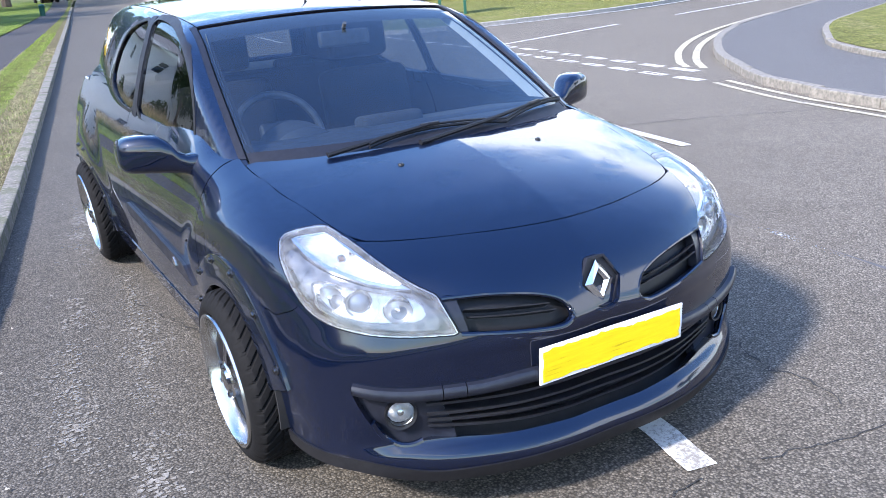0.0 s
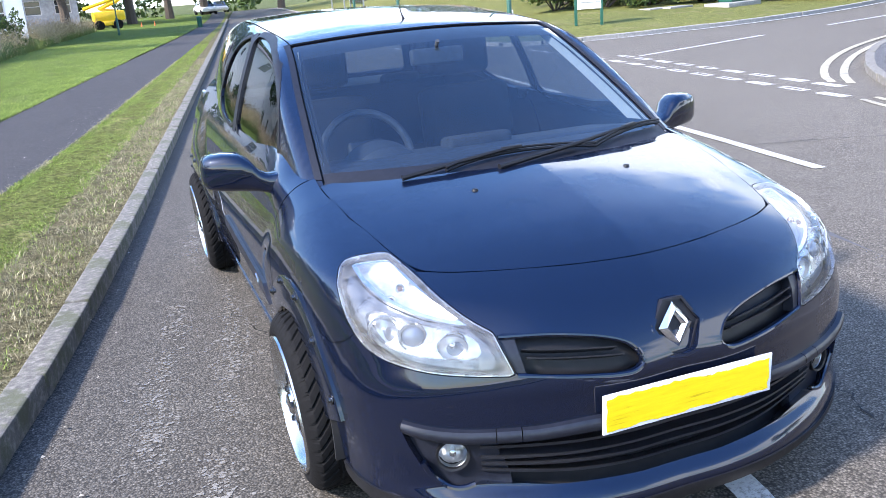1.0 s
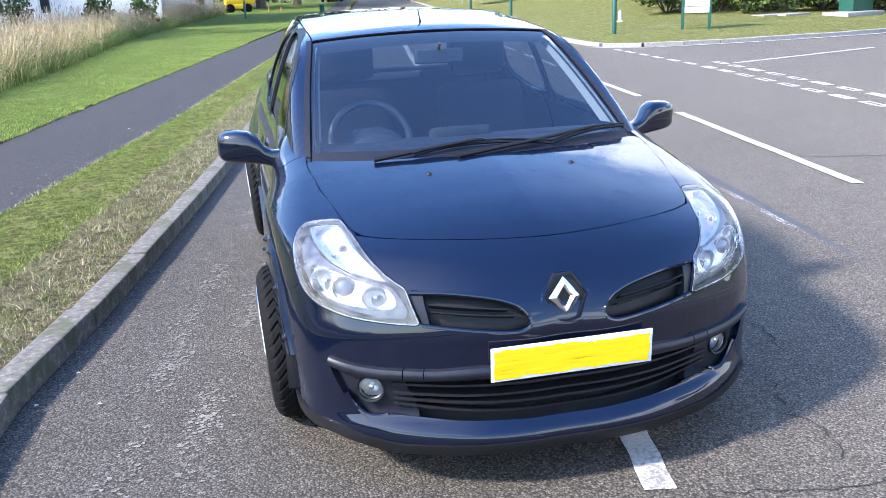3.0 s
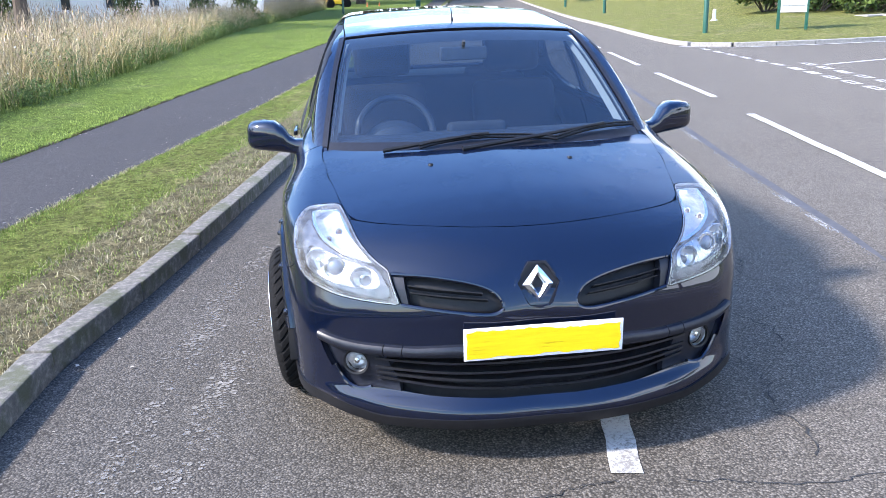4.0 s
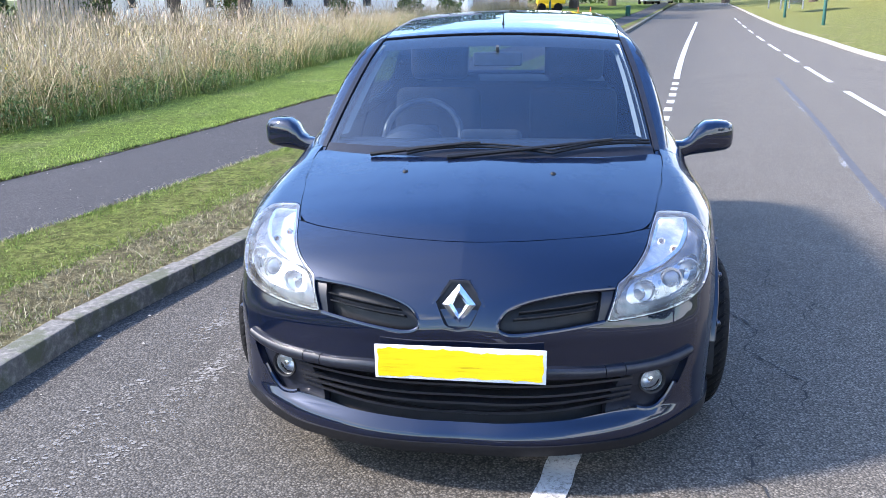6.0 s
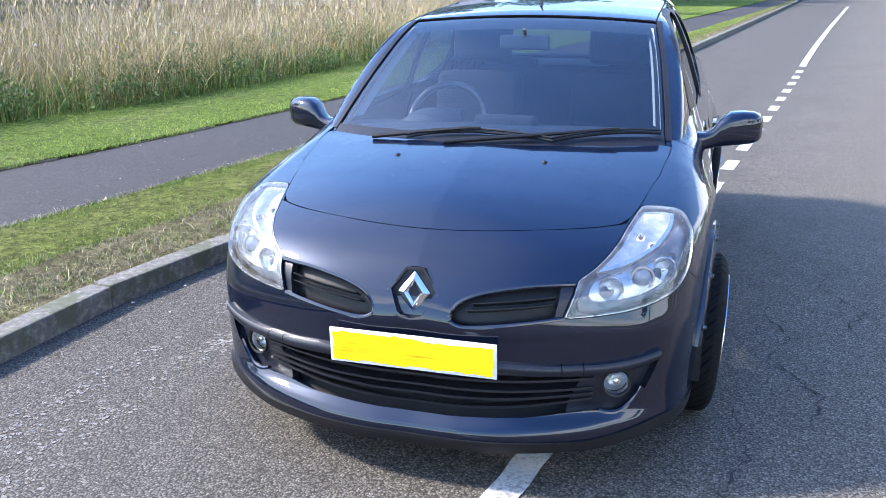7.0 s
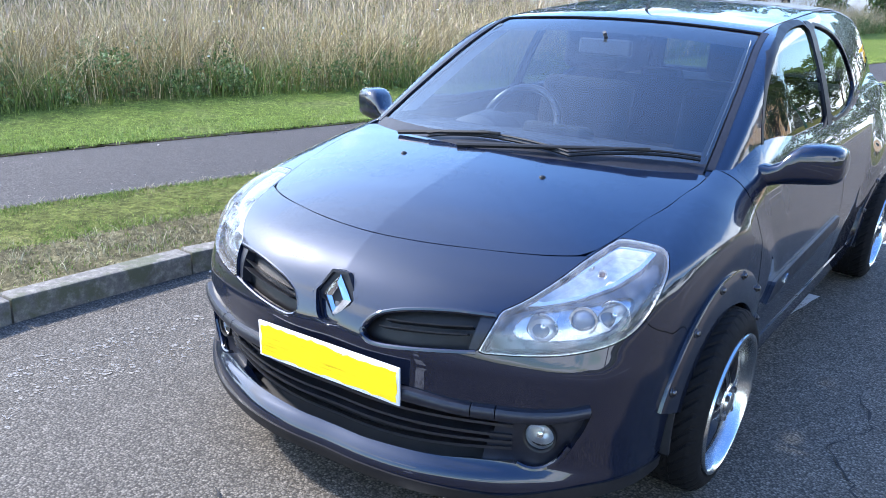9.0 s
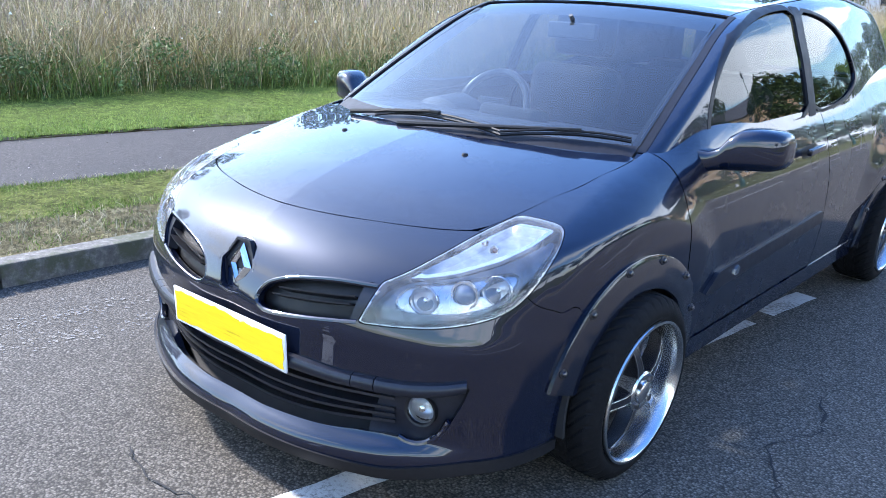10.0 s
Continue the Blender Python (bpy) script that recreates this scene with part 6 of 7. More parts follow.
def patchy(p, seed, scale, lo, hi):
    """A smooth height factor for each place, between lo and hi."""
    q = np.array([noise.noise(Vector((x * scale, y * scale, seed))) + 0.5 * noise.noise(Vector((x * scale * 2.7, y * scale * 2.7, seed + 9))) for x, y in p[:, :2]])
    return lo + (hi - lo) * np.clip(0.5 + 0.75 * q, 0, 1)


front_p = clumped(scatter(62000, TALL, shift(TALL, -2.2), -7, 62, 0.13, 21, 1.7), 9, 0.8, 0.7)
back_p = clumped(scatter(34000, shift(TALL, -1.8), shift(TALL, -13), -9, 62, 0.15, 22, 1.2), 12, 0.5, 0.7)
fh, bh = patchy(front_p, 3.3, 1.1, 0.62, 1.12), patchy(back_p, 5.1, 0.7, 0.75, 1.1)
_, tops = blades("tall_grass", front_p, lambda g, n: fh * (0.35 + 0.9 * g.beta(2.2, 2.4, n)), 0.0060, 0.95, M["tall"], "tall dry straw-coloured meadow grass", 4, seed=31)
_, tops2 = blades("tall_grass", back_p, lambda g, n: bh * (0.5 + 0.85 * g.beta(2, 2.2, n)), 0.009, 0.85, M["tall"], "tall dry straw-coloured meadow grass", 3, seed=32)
stalk_p = clumped(scatter(11000, shift(TALL, -0.1), shift(TALL, -3.0), -7, 50, 0.13, 81, 1.6), 82, 1.6, 0.5)
sh = patchy(stalk_p, 3.3, 1.1, 0.7, 1.15)
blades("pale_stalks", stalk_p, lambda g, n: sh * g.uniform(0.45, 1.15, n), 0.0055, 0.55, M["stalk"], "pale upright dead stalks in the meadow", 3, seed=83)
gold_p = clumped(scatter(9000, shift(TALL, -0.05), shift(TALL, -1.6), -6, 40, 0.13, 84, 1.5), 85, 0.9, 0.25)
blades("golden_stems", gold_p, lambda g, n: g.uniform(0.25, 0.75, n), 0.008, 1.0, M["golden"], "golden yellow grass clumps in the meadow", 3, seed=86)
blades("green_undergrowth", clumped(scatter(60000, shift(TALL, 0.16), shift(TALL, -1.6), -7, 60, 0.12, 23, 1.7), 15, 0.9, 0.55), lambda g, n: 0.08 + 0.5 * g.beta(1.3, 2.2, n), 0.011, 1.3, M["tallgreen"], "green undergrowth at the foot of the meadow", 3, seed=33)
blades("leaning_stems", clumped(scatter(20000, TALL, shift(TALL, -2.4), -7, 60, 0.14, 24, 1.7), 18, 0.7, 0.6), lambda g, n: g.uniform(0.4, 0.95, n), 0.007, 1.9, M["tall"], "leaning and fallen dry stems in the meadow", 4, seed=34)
keep = np.random.default_rng(40).uniform(0, 1, len(tops)) < 0.45
blades("seed_heads", tops[keep] - np.array((0, 0, 0.08)), lambda g, n: g.uniform(0.06, 0.15, n), 0.011, 1.2, M["seed"], "feathery seed heads of the meadow grass", 2, seed=41)
keep = np.random.default_rng(43).uniform(0, 1, len(tops2)) < 0.5
blades("seed_heads", tops2[keep] - np.array((0, 0, 0.08)), lambda g, n: g.uniform(0.10, 0.22, n), 0.022, 0.8, M["seed"], "feathery seed heads of the meadow grass", 2, seed=42)
pick = np.random.default_rng(44).choice(len(tops), 420, replace=False)
blades("wild_flowers", tops[pick], lambda g, n: g.uniform(0.015, 0.03, n), 0.035, 0.9, M["flower"], "pale wild flowers in the meadow", 2, "flowers", seed=45)
pick = np.random.default_rng(46).choice(len(tops), 200, replace=False)
blades("wild_flowers", tops[pick] - np.array((0, 0, 0.1)), lambda g, n: g.uniform(0.015, 0.03, n), 0.03, 0.9, M["yflower"], "yellow wild flowers in the meadow", 2, "flowers", seed=47)


# pale grit and leaf litter along the path's edges and the gutter
g = np.random.default_rng(91)
ly = np.concatenate((-3 + 22 * g.uniform(0, 1, 700) ** 1.6, -3 + 22 * g.uniform(0, 1, 160) ** 1.6, -3 + 16 * g.uniform(0, 1, 140) ** 1.4))
lx = np.concatenate((NEAR(ly[:700]) - g.exponential(0.22, 700), FAR(ly[700:860]) + g.exponential(0.10, 160), KERB(ly[860:]) + g.exponential(0.12, 140)))
lz = np.concatenate((np.full(860, 0.105), np.full(140, 0.012)))
blades("leaf_litter", np.stack((lx, ly, lz), -1), lambda g, n: g.uniform(0.003, 0.007, n), 0.016, 3.0, M["gravel"], "pale grit and dry leaf litter", 2, "litter", seed=92)


# ---- trees, hedges ----
def leaf_cloud(name, centres, radii, count, size, material, parent=None, seed=1, label="", kind="", category=""):
    """A crown of many small leaves spread through lumps, uneven at its edge."""
    g = np.random.default_rng(seed)
    which = g.integers(0, len(centres), count)
    d = g.normal(size=(count, 3))
    d /= np.linalg.norm(d, axis=1, keepdims=True)
    r = g.uniform(0.35, 1.05, count) ** 0.5
    c = np.asarray(centres)[which] + d * (np.asarray(radii)[which] * r[:, None] if np.asarray(radii).ndim > 1 else (np.asarray(radii)[which] * r)[:, None])
    u = g.normal(size=(count, 3)); u /= np.linalg.norm(u, axis=1, keepdims=True)
    w = np.cross(u, g.normal(size=(count, 3))); w /= np.linalg.norm(w, axis=1, keepdims=True)
    s = size * g.uniform(0.6, 1.4, count)[:, None]
    v = np.stack((c - u * s, c + w * s * 0.5, c + u * s, c - w * s * 0.5), 1).reshape(-1, 3)
    f = np.arange(count * 4).reshape(-1, 4)
    me = bpy.data.meshes.new(name)
    me.from_pydata(v.tolist(), [], f.tolist())
    me.materials.append(material)
    return put(name, me, parent, label, category, kind=kind)


def tree(at, h=9.0, spread=3.4, seed=1, leaves=5200):
    r = random.Random(seed)
    t = thing("tree", "leafy broad-crowned tree in full leaf", "tree", at, "street trees")
    bm = tube([(r.uniform(-0.1, 0.1) * k + at[0], r.uniform(-0.1, 0.1) * k + at[1], at[2] + h * 0.55 * k / 4) for k in range(5)], 0.24, 9, [1.3, 1.0, 0.85, 0.6, 0.35])
    centres, radii = [], []
    for k in range(9):
        a = 2 * math.pi * k / 9 + r.uniform(-0.3, 0.3)
        z0, z1 = h * r.uniform(0.25, 0.45), h * r.uniform(0.45, 0.9)
        rr = spread * r.uniform(0.35, 0.8)
        tip = (at[0] + rr * math.cos(a), at[1] + rr * math.sin(a), at[2] + z1)
        tube([(at[0], at[1], at[2] + z0), ((at[0] * 0.6 + tip[0] * 0.4), (at[1] * 0.6 + tip[1] * 0.4), at[2] + z0 * 0.5 + z1 * 0.5), tip], 0.09, 6, [1, 0.6, 0.25], bm)
        centres += [tip, (tip[0] + r.uniform(-1, 1), tip[1] + r.uniform(-1, 1), tip[2] + r.uniform(-0.4, 1.2))]
        radii += [spread * r.uniform(0.25, 0.42), spread * r.uniform(0.2, 0.35)]
    part("trunk", bm, M["bark"], t)
    leaf_cloud("crown", centres, radii, leaves, 0.16, M["leaf"], t, seed)
    return t


base_tree = tree((-11.5, 30.0, 0.2), 8.5, 3.6, 3)
for k, (x, y, s) in enumerate(((-16, 34, 1.0), (-24, 33, 1.2), (-27, 25, 0.85), (-30, 26, 1.3), (-3.5, 72, 1.4), (1.5, 78, 1.5), (5.5, 90, 1.5), (10, 100, 1.6), (17, 92, 1.4), (21, 75, 1.2), (24, 60, 1.3), (19, 46, 0.9),
                               (26, 38, 1.1), (31, 30, 1.2), (33, 20, 1.1), (36, 12, 1.2), (-8, 85, 1.5), (-15, 80, 1.4), (-40, 40, 1.5), (-36, 12, 1.4), (-34, -4, 1.4), (30, 2, 1.2), (26, -12, 1.2), (-22, 58, 1.3), (-28, 50, 1.4), (-6, 52, 1.3), (-12.5, 53, 1.5), (-19, 52, 1.5))):
    copy_thing(base_tree, Matrix.Translation((x, y, -0.05 if x < -9 else 0.05 if x < 12 or y < 25 else 0.3)) @ Matrix.Rotation(k * 1.3, 4, "Z") @ Matrix.Scale(s, 4))


g = np.random.default_rng(70)
wc = np.stack((g.uniform(-75, 60, 90), g.uniform(104, 135, 90), g.uniform(1, 8, 90)), -1)
leaf_cloud("far_woodland", wc, g.uniform(2.0, 3.6, 90), 15000, 0.42, M["leaf"], None, 71, "dark distant woodland behind the road end", "stuff", "woodland")
wc = np.stack((g.uniform(-70, -38, 50), g.uniform(-5, 75, 50), g.uniform(0.5, 7, 50)), -1)
leaf_cloud("far_woodland", wc, g.uniform(2.0, 3.4, 50), 8000, 0.42, M["leaf"], None, 72, "dark distant woodland beyond the meadow", "stuff", "woodland")


def hedge(at, size, n, seed, label):
    """A loose evergreen shrub of leaf lumps on a few stems."""
    r = random.Random(seed)
    h = thing("shrub", label, "shrub", at, "bank shrubs")
    cs, rs = [], []
    for k in range(9):
        c = (at[0] + r.uniform(-0.5, 0.5) * size[0], at[1] + r.uniform(-0.5, 0.5) * size[1], at[2] + r.uniform(0.25, 0.75) * size[2])
        cs.append(c)
        rs.append((size[0] * 0.30, size[1] * 0.34, size[2] * 0.38))
        part("stem", tube([(at[0], at[1], at[2] - 0.1), c], 0.03, 5, [1, 0.4]), M["bark"], h)
    leaf_cloud("foliage", cs, rs, n, 0.075, M["hedge"], h, seed)
    return h


for k, (x, y, sx, sy, sz) in enumerate(((12.9, 24.5, 1.9, 1.6, 1.2), (14.3, 23.7, 2.2, 1.7, 1.2), (15.8, 23.2, 2.3, 1.7, 1.2), (17.4, 22.8, 2.2, 1.8, 1.2), (18.9, 21.0, 2.0, 1.8, 1.3), (20.6, 20.9, 2.4, 1.8, 1.3), (22.6, 21.6, 2.6, 1.8, 1.3), (24.8, 22.7, 2.6, 2.0, 1.3), (27.0, 24.0, 2.6, 2.0, 1.3),
                                       (14.2, 26.0, 2.6, 2.2, 1.6), (16.4, 25.2, 2.8, 2.2, 1.7), (18.8, 24.3, 2.8, 2.2, 1.7), (21.0, 23.6, 2.8, 2.2, 1.7), (23.5, 24.4, 2.8, 2.2, 1.7), (26.2, 25.4, 2.8, 2.2, 1.7), (15.6, 29.5, 2.4, 2.4, 1.5), (17.4, 32.6, 2.6, 2.4, 1.6), (19.0, 37.0, 2.6, 2.6, 1.7))):
    hedge((x, y, bank_z(x, y)), (sx, sy, sz), 2600, 50 + k, "dense dark green evergreen shrub on the bank")

# leafy weeds along the meadow's edge
g = np.random.default_rng(77)
wy = -5 + 45 * g.uniform(0, 1, 420) ** 1.6
wx = TALL(wy) + 0.12 - g.exponential(0.55, 420)
wz = g.uniform(0.14, 0.30, 420) + 0.35 * g.uniform(0, 1, 420) ** 2.5
leaf_cloud("leafy_weeds", np.stack((wx, wy, wz), -1), np.stack((g.uniform(0.10, 0.32, 420), g.uniform(0.10, 0.32, 420), g.uniform(0.10, 0.26, 420)), -1), 70000, 0.019, M["weed"], None, 5, "low leafy green weeds along the meadow edge", "stuff", "weeds")

ty = -5 + 40 * g.uniform(0, 1, 150) ** 1.6
tx = TALL(ty) - 0.1 - g.exponential(0.5, 150)
leaf_cloud("tall_weeds", np.stack((tx, ty, 0.3 + 0.45 * g.uniform(0, 1, 150) ** 1.6), -1), np.stack((g.uniform(0.10, 0.24, 150), g.uniform(0.10, 0.24, 150), g.uniform(0.16, 0.34, 150)), -1), 34000, 0.015, M["tall_weed"], None, 6, "tall grey-green weeds among the meadow grass", "stuff", "weeds")

# ---- posts, sign, cabinet ----
def street_post(at, h=5.0, lamp=True):
    p = thing("lamp_post", "slim street post with a thicker green base", "lamp post", at, "street posts")
    part("base", lathe([(0, 0.062), (0.9, 0.062), (0.94, 0.045), (0.95, 0.035)], 16, "z"), M["green_paint"], p).matrix_basis = Matrix.Translation(at)
    part("shaft", lathe([(0.9, 0.036), (h, 0.030), (h + 0.01, 0.01)], 14, "z"), M["green_paint"], p).matrix_basis = Matrix.Translation(at)
    part("cap", lathe([(h, 0.05), (h + 0.06, 0.09), (h + 0.2, 0.12), (h + 0.3, 0.05)], 16, "z"), M["grey_post"], p).matrix_basis = Matrix.Translation(at)
    return p


for x, y in ((8.73, 19.29), (9.9, 31.9), (10.85, 41.7)):
    street_post((x, y, bank_z(x, y) - 0.03))
zs = bank_z(10.8, 18.9)
sign = thing("notice_board", "white notice board on two green posts", "sign", (10.84, 18.87, zs))
ang = math.atan2(18.73 - 19.0, 11.07 - 10.61)
for x, y in ((10.55, 19.04), (11.13, 18.70)):
    part("post", box((0.08, 0.08, 1.95), (x, y, zs + 0.9), (0, 0, math.degrees(ang)), 0.01), M["green_paint"], sign)
part("board", box((0.62, 0.03, 1.35), (10.84, 18.84, zs + 1.10), (0, 0, math.degrees(ang)), 0.006), M["white"], sign)
for k in range(5):
    part("panel_bar", box((0.58, 0.006, 0.018), (10.84 - 0.012, 18.84 - 0.022, zs + 0.60 + 0.2 * k), (0, 0, math.degrees(ang))), M["grey_post"], sign, "thin grey dividing bar")
zc = bank_z(17.2, 20.9)
cab = thing("utility_cabinet", "dark green metal cabinet on a pale slab", "cabinet", (17.2, 20.9, zc))
part("slab", box((1.6, 0.9, 0.14), (16.9, 20.6, zc + 0.02), (0, 0, 15), 0.02), M["concrete"], cab)
part("case", box((0.9, 0.5, 1.25), (17.2, 20.9, zc + 0.72), (0, 0, 15), 0.02), M["green_paint"], cab)
part("roof", box((0.98, 0.57, 0.05), (17.2, 20.9, zc + 1.39), (0, 0, 15), 0.02), M["green_paint"], cab)
for k, (x, y) in enumerate(((14.8, 21.6), (15.4, 21.4))):
    part("cover_slab", box((1.0, 0.5, 0.06), (x, y, bank_z(x, y) + 0.01), (0, 0, 12), 0.015), M["concrete"], label="pale concrete cover slab in the grass", category="slab")
zb = bank_z(10.6, 23.06)
stub = part("marker_stub", lathe([(0, 0.10), (0.05, 0.10), (0.06, 0.055), (0.34, 0.05), (0.36, 0.03)], 14, "z"), M["white"], label="small white marker stub in the grass", category="marker")
stub.matrix_basis = Matrix.Translation((10.6, 23.06, zb - 0.01))


# ---- buildings ----
def building(name, label, at, turn, size, wall, n_win, storeys, win, roof_h):
    """A block with real window openings' reveals, sills and a pitched roof."""
    b = thing(name, label, "building", at)
    m = Matrix.Translation(at) @ Matrix.Rotation(radians(turn), 4, "Z")
    w, d, h = size
    bm = bmesh.new()
    step = w / n_win
    openings = []
    for k in range(n_win):
        c = -w / 2 + step * (k + 0.5)
        openings.append((c - win[0] / 2, c + win[0] / 2))
    sh = h / storeys
    # front wall in strips round the openings
    for s in range(storeys):
        z0, z1 = s * sh, (s + 1) * sh
        zw0, zw1 = z0 + win[2], z0 + win[2] + win[1]
        add_box(bm, (w, 0.3, zw0 - z0), m @ Matrix.Translation((0, 0.15, (z0 + zw0) / 2)))
        add_box(bm, (w, 0.3, z1 - zw1), m @ Matrix.Translation((0, 0.15, (z1 + zw1) / 2)))
        edges = [-w / 2] + [e for o in openings for e in o] + [w / 2]
        for a, c in zip(edges[::2], edges[1::2]):
            add_box(bm, (c - a, 0.3, zw1 - zw0), m @ Matrix.Translation(((a + c) / 2, 0.15, (zw0 + zw1) / 2)))
    add_box(bm, (w, d - 0.3, h), m @ Matrix.Translation((0, 0.3 + (d - 0.3) / 2 + 0.25, h / 2)))
    part("wall", bm, wall, b, smooth=False)
    for s in range(storeys):
        for a, c in openings:
            z = s * sh + win[2]
            wd = part("window", box((c - a, 0.04, win[1]), (0, 0, 0)), M["pane"], b)
            wd.matrix_basis = m @ Matrix.Translation(((a + c) / 2, 0.18, z + win[1] / 2))
            fr = bmesh.new()
            for dx, dz, sx, sz in ((0, win[1] / 2 - 0.03, c - a, 0.06), (0, -win[1] / 2 + 0.03, c - a, 0.06), (-(c - a) / 2 + 0.03, 0, 0.06, win[1]), ((c - a) / 2 - 0.03, 0, 0.06, win[1]), (0, 0.1, c - a, 0.05)):
                add_box(fr, (sx, 0.05, sz), m @ Matrix.Translation(((a + c) / 2 + dx, 0.15, z + win[1] / 2 + dz)))
            part("window_frame", fr, M["white"], wd, smooth=False)
    bm = bmesh.new()
    ends = []
    for x in (-w / 2 - 0.3, w / 2 + 0.3):
        ends.append([bm.verts.new(m @ Vector(p)) for p in ((x, -0.4, h), (x, d + 0.4, h), (x, d / 2, h + roof_h), (x, -0.4, h + 0.12), (x, d + 0.4, h + 0.12))])
    a, c = ends
    for i, j in ((0, 1), (1, 4), (4, 2), (2, 3), (3, 0)):
        bm.faces.new((a[i], a[j], c[j], c[i]))
    for e in ends:
        bm.faces.new((e[0], e[1], e[4], e[2], e[3]))
    part("roof", bm, M["roof_grey"], b, smooth=False)
    return b


building("office_block", "long white rendered building with narrow dark windows", (-12.5, 38.5, 0.2), 4, (17, 9, 5.6), M["render_white"], 9, 2, (0.5, 1.2, 0.75), 2.0)
building("grey_block", "low grey clad building with a row of windows", (-9, 74, 0.2), 4, (13, 8, 4.5), M["grey_clad"], 6, 1, (1.2, 1.1, 1.2), 1.0)
building("brick_block", "yellow brick block with a pitched grey roof", (27, 52, 1.6), -38, (18, 9, 6.0), M["brick"], 6, 2, (1.1, 1.3, 0.9), 3.0)

fence = thing("fence", "weathered grey timber fence beside the white building", "fence", (-22.2, 37.5, 0.2))
for k in range(18):
    part("fence_board", box((0.19, 0.03, 1.3 + 0.03 * (k % 3)), (-25.4 + 0.225 * k, 37.4 + 0.03 * k, 0.85), (0, 0, 4), 0.004), M["wood"], fence)
for z in (0.5, 1.15):
    part("fence_rail", box((4.2, 0.05, 0.09), (-23.4, 37.72, z), (0, 0, 6)), M["wood"], fence)

# young shrubs by the white building
for k, (x, y, hgt) in enumerate(((-19.3, 33.5, 1.9), (-13.6, 34.5, 1.6), (-9.2, 35.5, 1.7), (-6.2, 35.8, 1.5), (-4.6, 36.5, 1.6))):
    hedge((x, y, 0.2), (0.9, 0.9, hgt), 900, 90 + k, "small young conifer beside the white building")

# ---- boom lift, far cars, bins ----
lift = thing("boom_lift", "yellow wheeled boom lift parked on the grass", "machine", (-0.6, 66, 0.1))
lm = Matrix.Translation((-0.6, 66, 0.1)) @ Matrix.Rotation(radians(10), 4, "Z") @ Matrix.Scale(0.74, 4)
chassis = box((2.2, 1.3, 0.45), (0, 0, 0.6), bevel=0.08); part("chassis", chassis, M["lift_yellow"], lift).matrix_basis = lm
part("turret", box((2.9, 1.2, 0.9), (0.2, 0, 1.25), bevel=0.15), M["lift_yellow"], lift).matrix_basis = lm
part("boom", tube([(1.0, 0, 1.6), (-0.6, 0, 1.9), (3.5, 0, 3.6)], 0.2, 8), M["lift_yellow"], lift).matrix_basis = lm
part("boom_arm", tube([(3.4, 0, 3.5), (-2.0, 0, 2.0)], 0.16, 8), M["lift_yellow"], lift).matrix_basis = lm
for x in (-0.85, 0.85):
    for y in (-0.7, 0.7):
        t = part("wheel", lathe([(-0.14, 0.30), (-0.14, 0.44), (0.14, 0.44), (0.14, 0.30), (0.05, 0.2)], 24, "y"), M["rubber"], lift)
        t.matrix_basis = lm @ Matrix.Translation((x, y, 0.44))
for x in (1.6, 2.5):
    c = part("traffic_cone", lathe([(0, 0.15), (0.03, 0.15), (0.035, 0.09), (0.5, 0.02), (0.51, 0.01)], 16, "z"), M["orange"], label="orange and white traffic cone", category="cone", group="cones by the lift")
    c.matrix_basis = Matrix.Translation((x, 64.5, 0.1)) @ Matrix.Scale(0.75, 4)


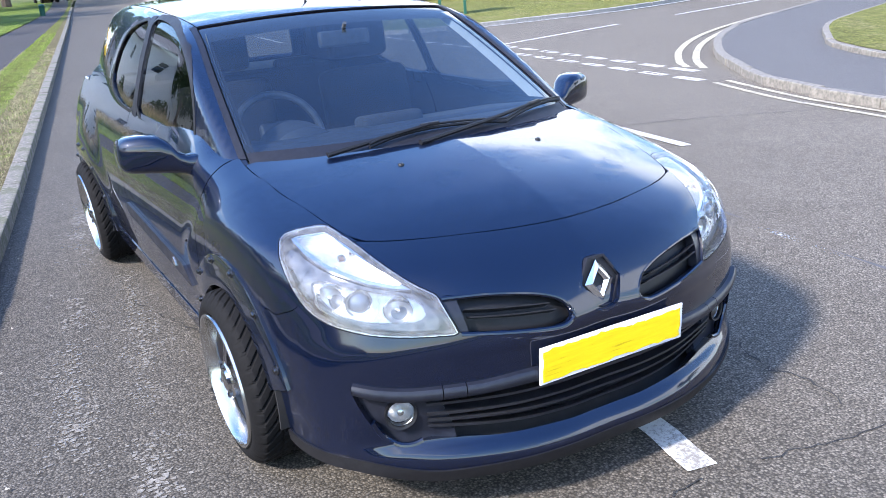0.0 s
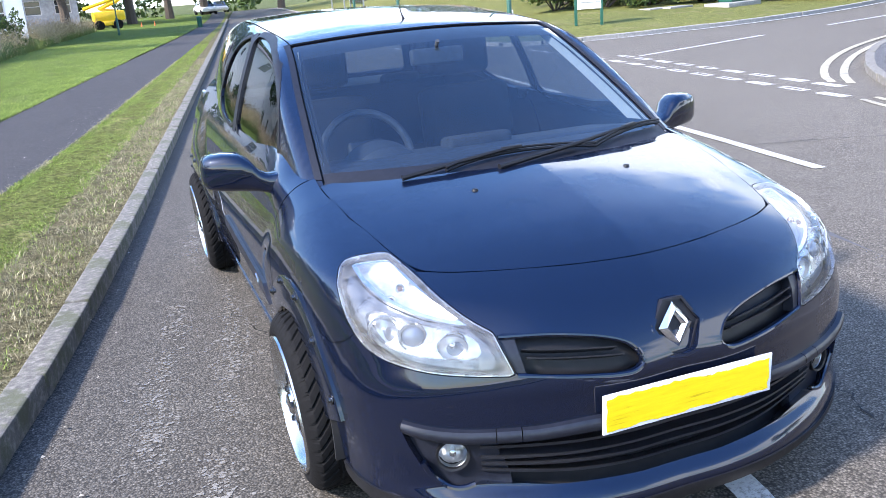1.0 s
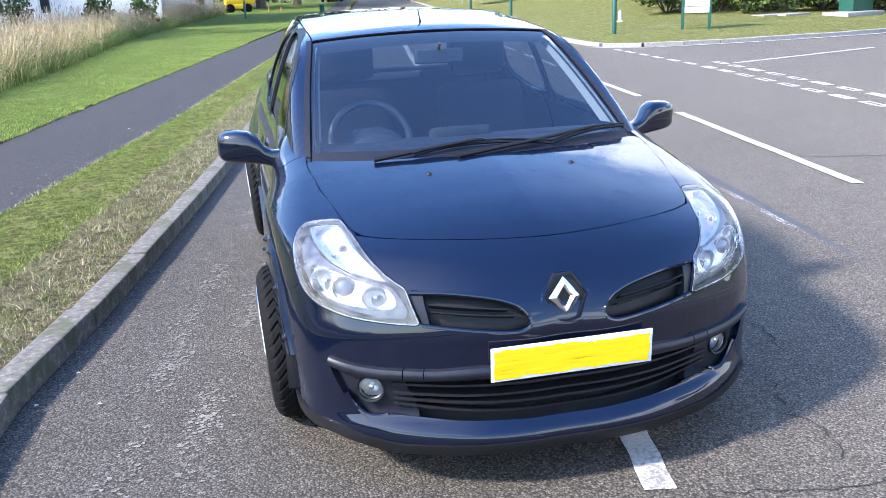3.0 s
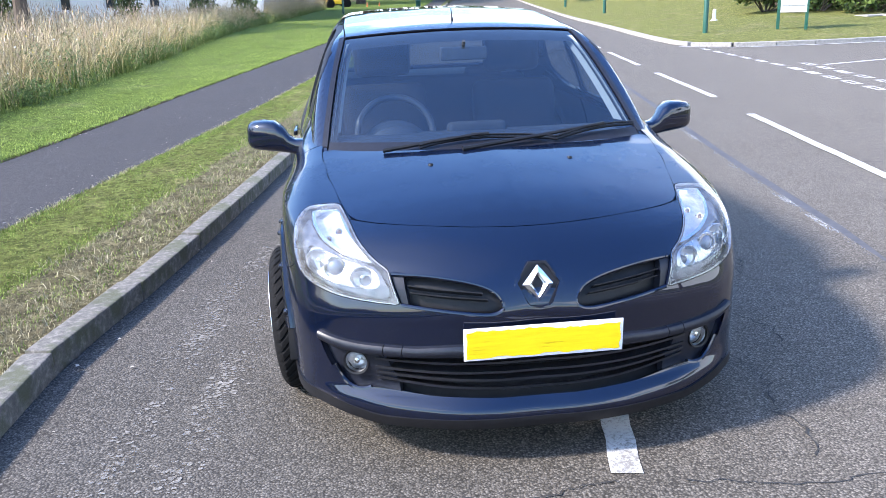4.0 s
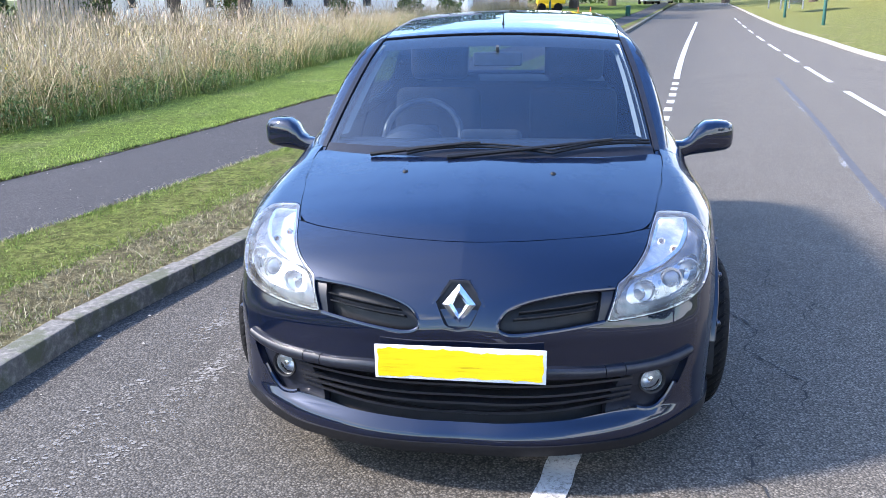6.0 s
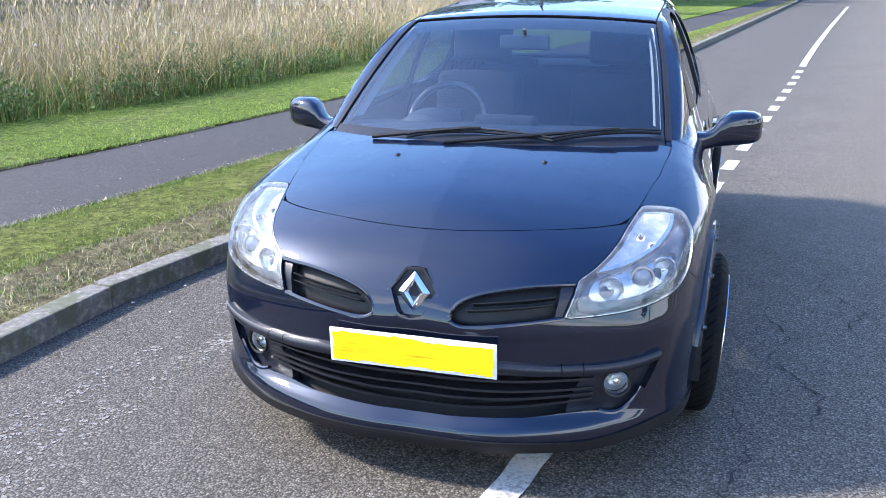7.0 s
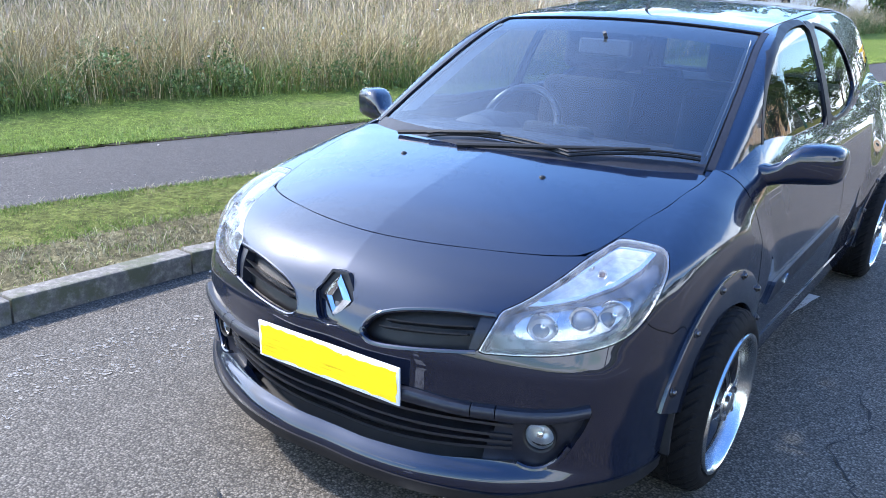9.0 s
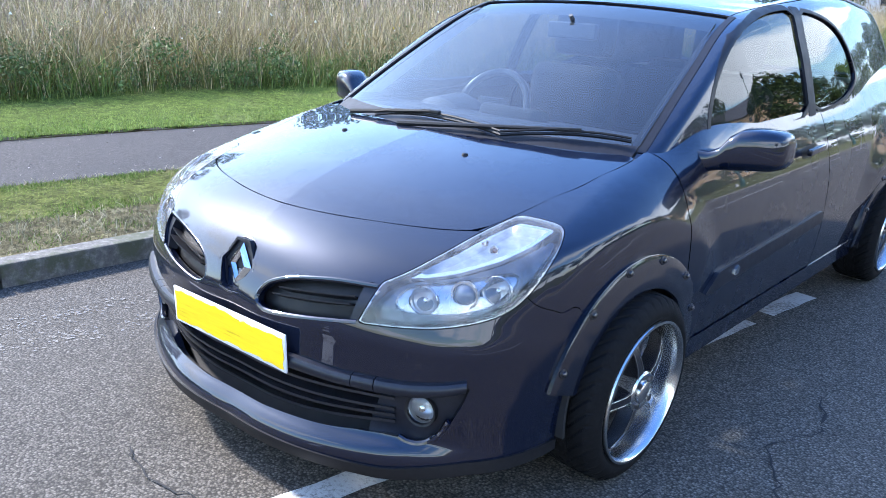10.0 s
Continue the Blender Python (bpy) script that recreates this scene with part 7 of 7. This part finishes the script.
def far_car(at, turn, material, label):
    """A small distant car: shaped body, glasshouse, wheels."""
    c = thing("car", label, "car", at, "distant cars")
    m = Matrix.Translation(at) @ Matrix.Rotation(radians(turn), 4, "Z")
    bm = bmesh.new()
    prof = ((-2.0, 0.35), (-2.05, 0.7), (-1.1, 0.9), (1.5, 0.95), (2.0, 0.85), (2.05, 0.35))
    for x0, x1 in ((-0.85, 0.85),):
        a = [bm.verts.new(m @ Vector((x0, y, z))) for y, z in prof]
        b = [bm.verts.new(m @ Vector((x1, y, z))) for y, z in prof]
        for k in range(6):
            bm.faces.new((a[k], a[(k + 1) % 6], b[(k + 1) % 6], b[k]))
        bm.faces.new(a); bm.faces.new(b[::-1])
    bmesh.ops.bevel(bm, geom=bm.edges[:], offset=0.09, segments=2, affect="EDGES")
    part("body", bm, material, c)
    bm = bmesh.new()
    lo = [bm.verts.new(m @ Vector(p)) for p in ((-0.78, -1.1, 0.88), (0.78, -1.1, 0.88), (0.78, 1.7, 0.92), (-0.78, 1.7, 0.92))]
    hi = [bm.verts.new(m @ Vector(p)) for p in ((-0.62, -0.3, 1.45), (0.62, -0.3, 1.45), (0.62, 1.3, 1.45), (-0.62, 1.3, 1.45))]
    for k in range(4):
        bm.faces.new((lo[k], lo[(k + 1) % 4], hi[(k + 1) % 4], hi[k]))
    bm.faces.new(hi)
    part("glasshouse", bm, M["pane"], c, smooth=False)
    for x in (-0.78, 0.78):
        for y in (-1.25, 1.3):
            part("wheel", lathe([(-0.1, 0.1), (-0.1, 0.31), (0.1, 0.31), (0.1, 0.1)], 20, "x"), M["rubber"], c).matrix_basis = m @ Matrix.Translation((x, y, 0.31))
    return c


far_car((12.6, 108, 0), 0, M["silver"], "silver hatchback far down the road")
far_car((10.2, 101, 0.1), 8, M["white"], "white van-like car parked across the road end")
binn = thing("litter_bin", "green litter bin on the grass", "bin", (4.3, 52, 0.1))
part("body", lathe([(0, 0.2), (0.75, 0.22), (0.8, 0.24), (0.88, 0.17), (0.9, 0.05)], 18, "z"), M["green_paint"], binn).matrix_basis = Matrix.Translation((4.3, 52, 0.1)) @ Matrix.Scale(0.7, 4)
street_post((-0.3, 48, 0.1), 4.0)
sheltr = thing("bus_shelter", "small dark-framed glazed bus shelter", "shelter", (13.3, 52, 0.6))
for dx, dy in ((-0.6, -1.5), (0.6, -1.5), (0.6, 1.5), (-0.6, 1.5)):
    part("post", box((0.07, 0.07, 2.3), (13.3 + dx, 52 + dy, 1.6)), M["grey_post"], sheltr)
part("roof", box((1.5, 3.4, 0.12), (13.3, 52, 2.8), bevel=0.03), M["roof_grey"], sheltr)
part("back_panel", box((0.03, 2.9, 1.8), (13.9, 52, 1.6)), M["pane"], sheltr)
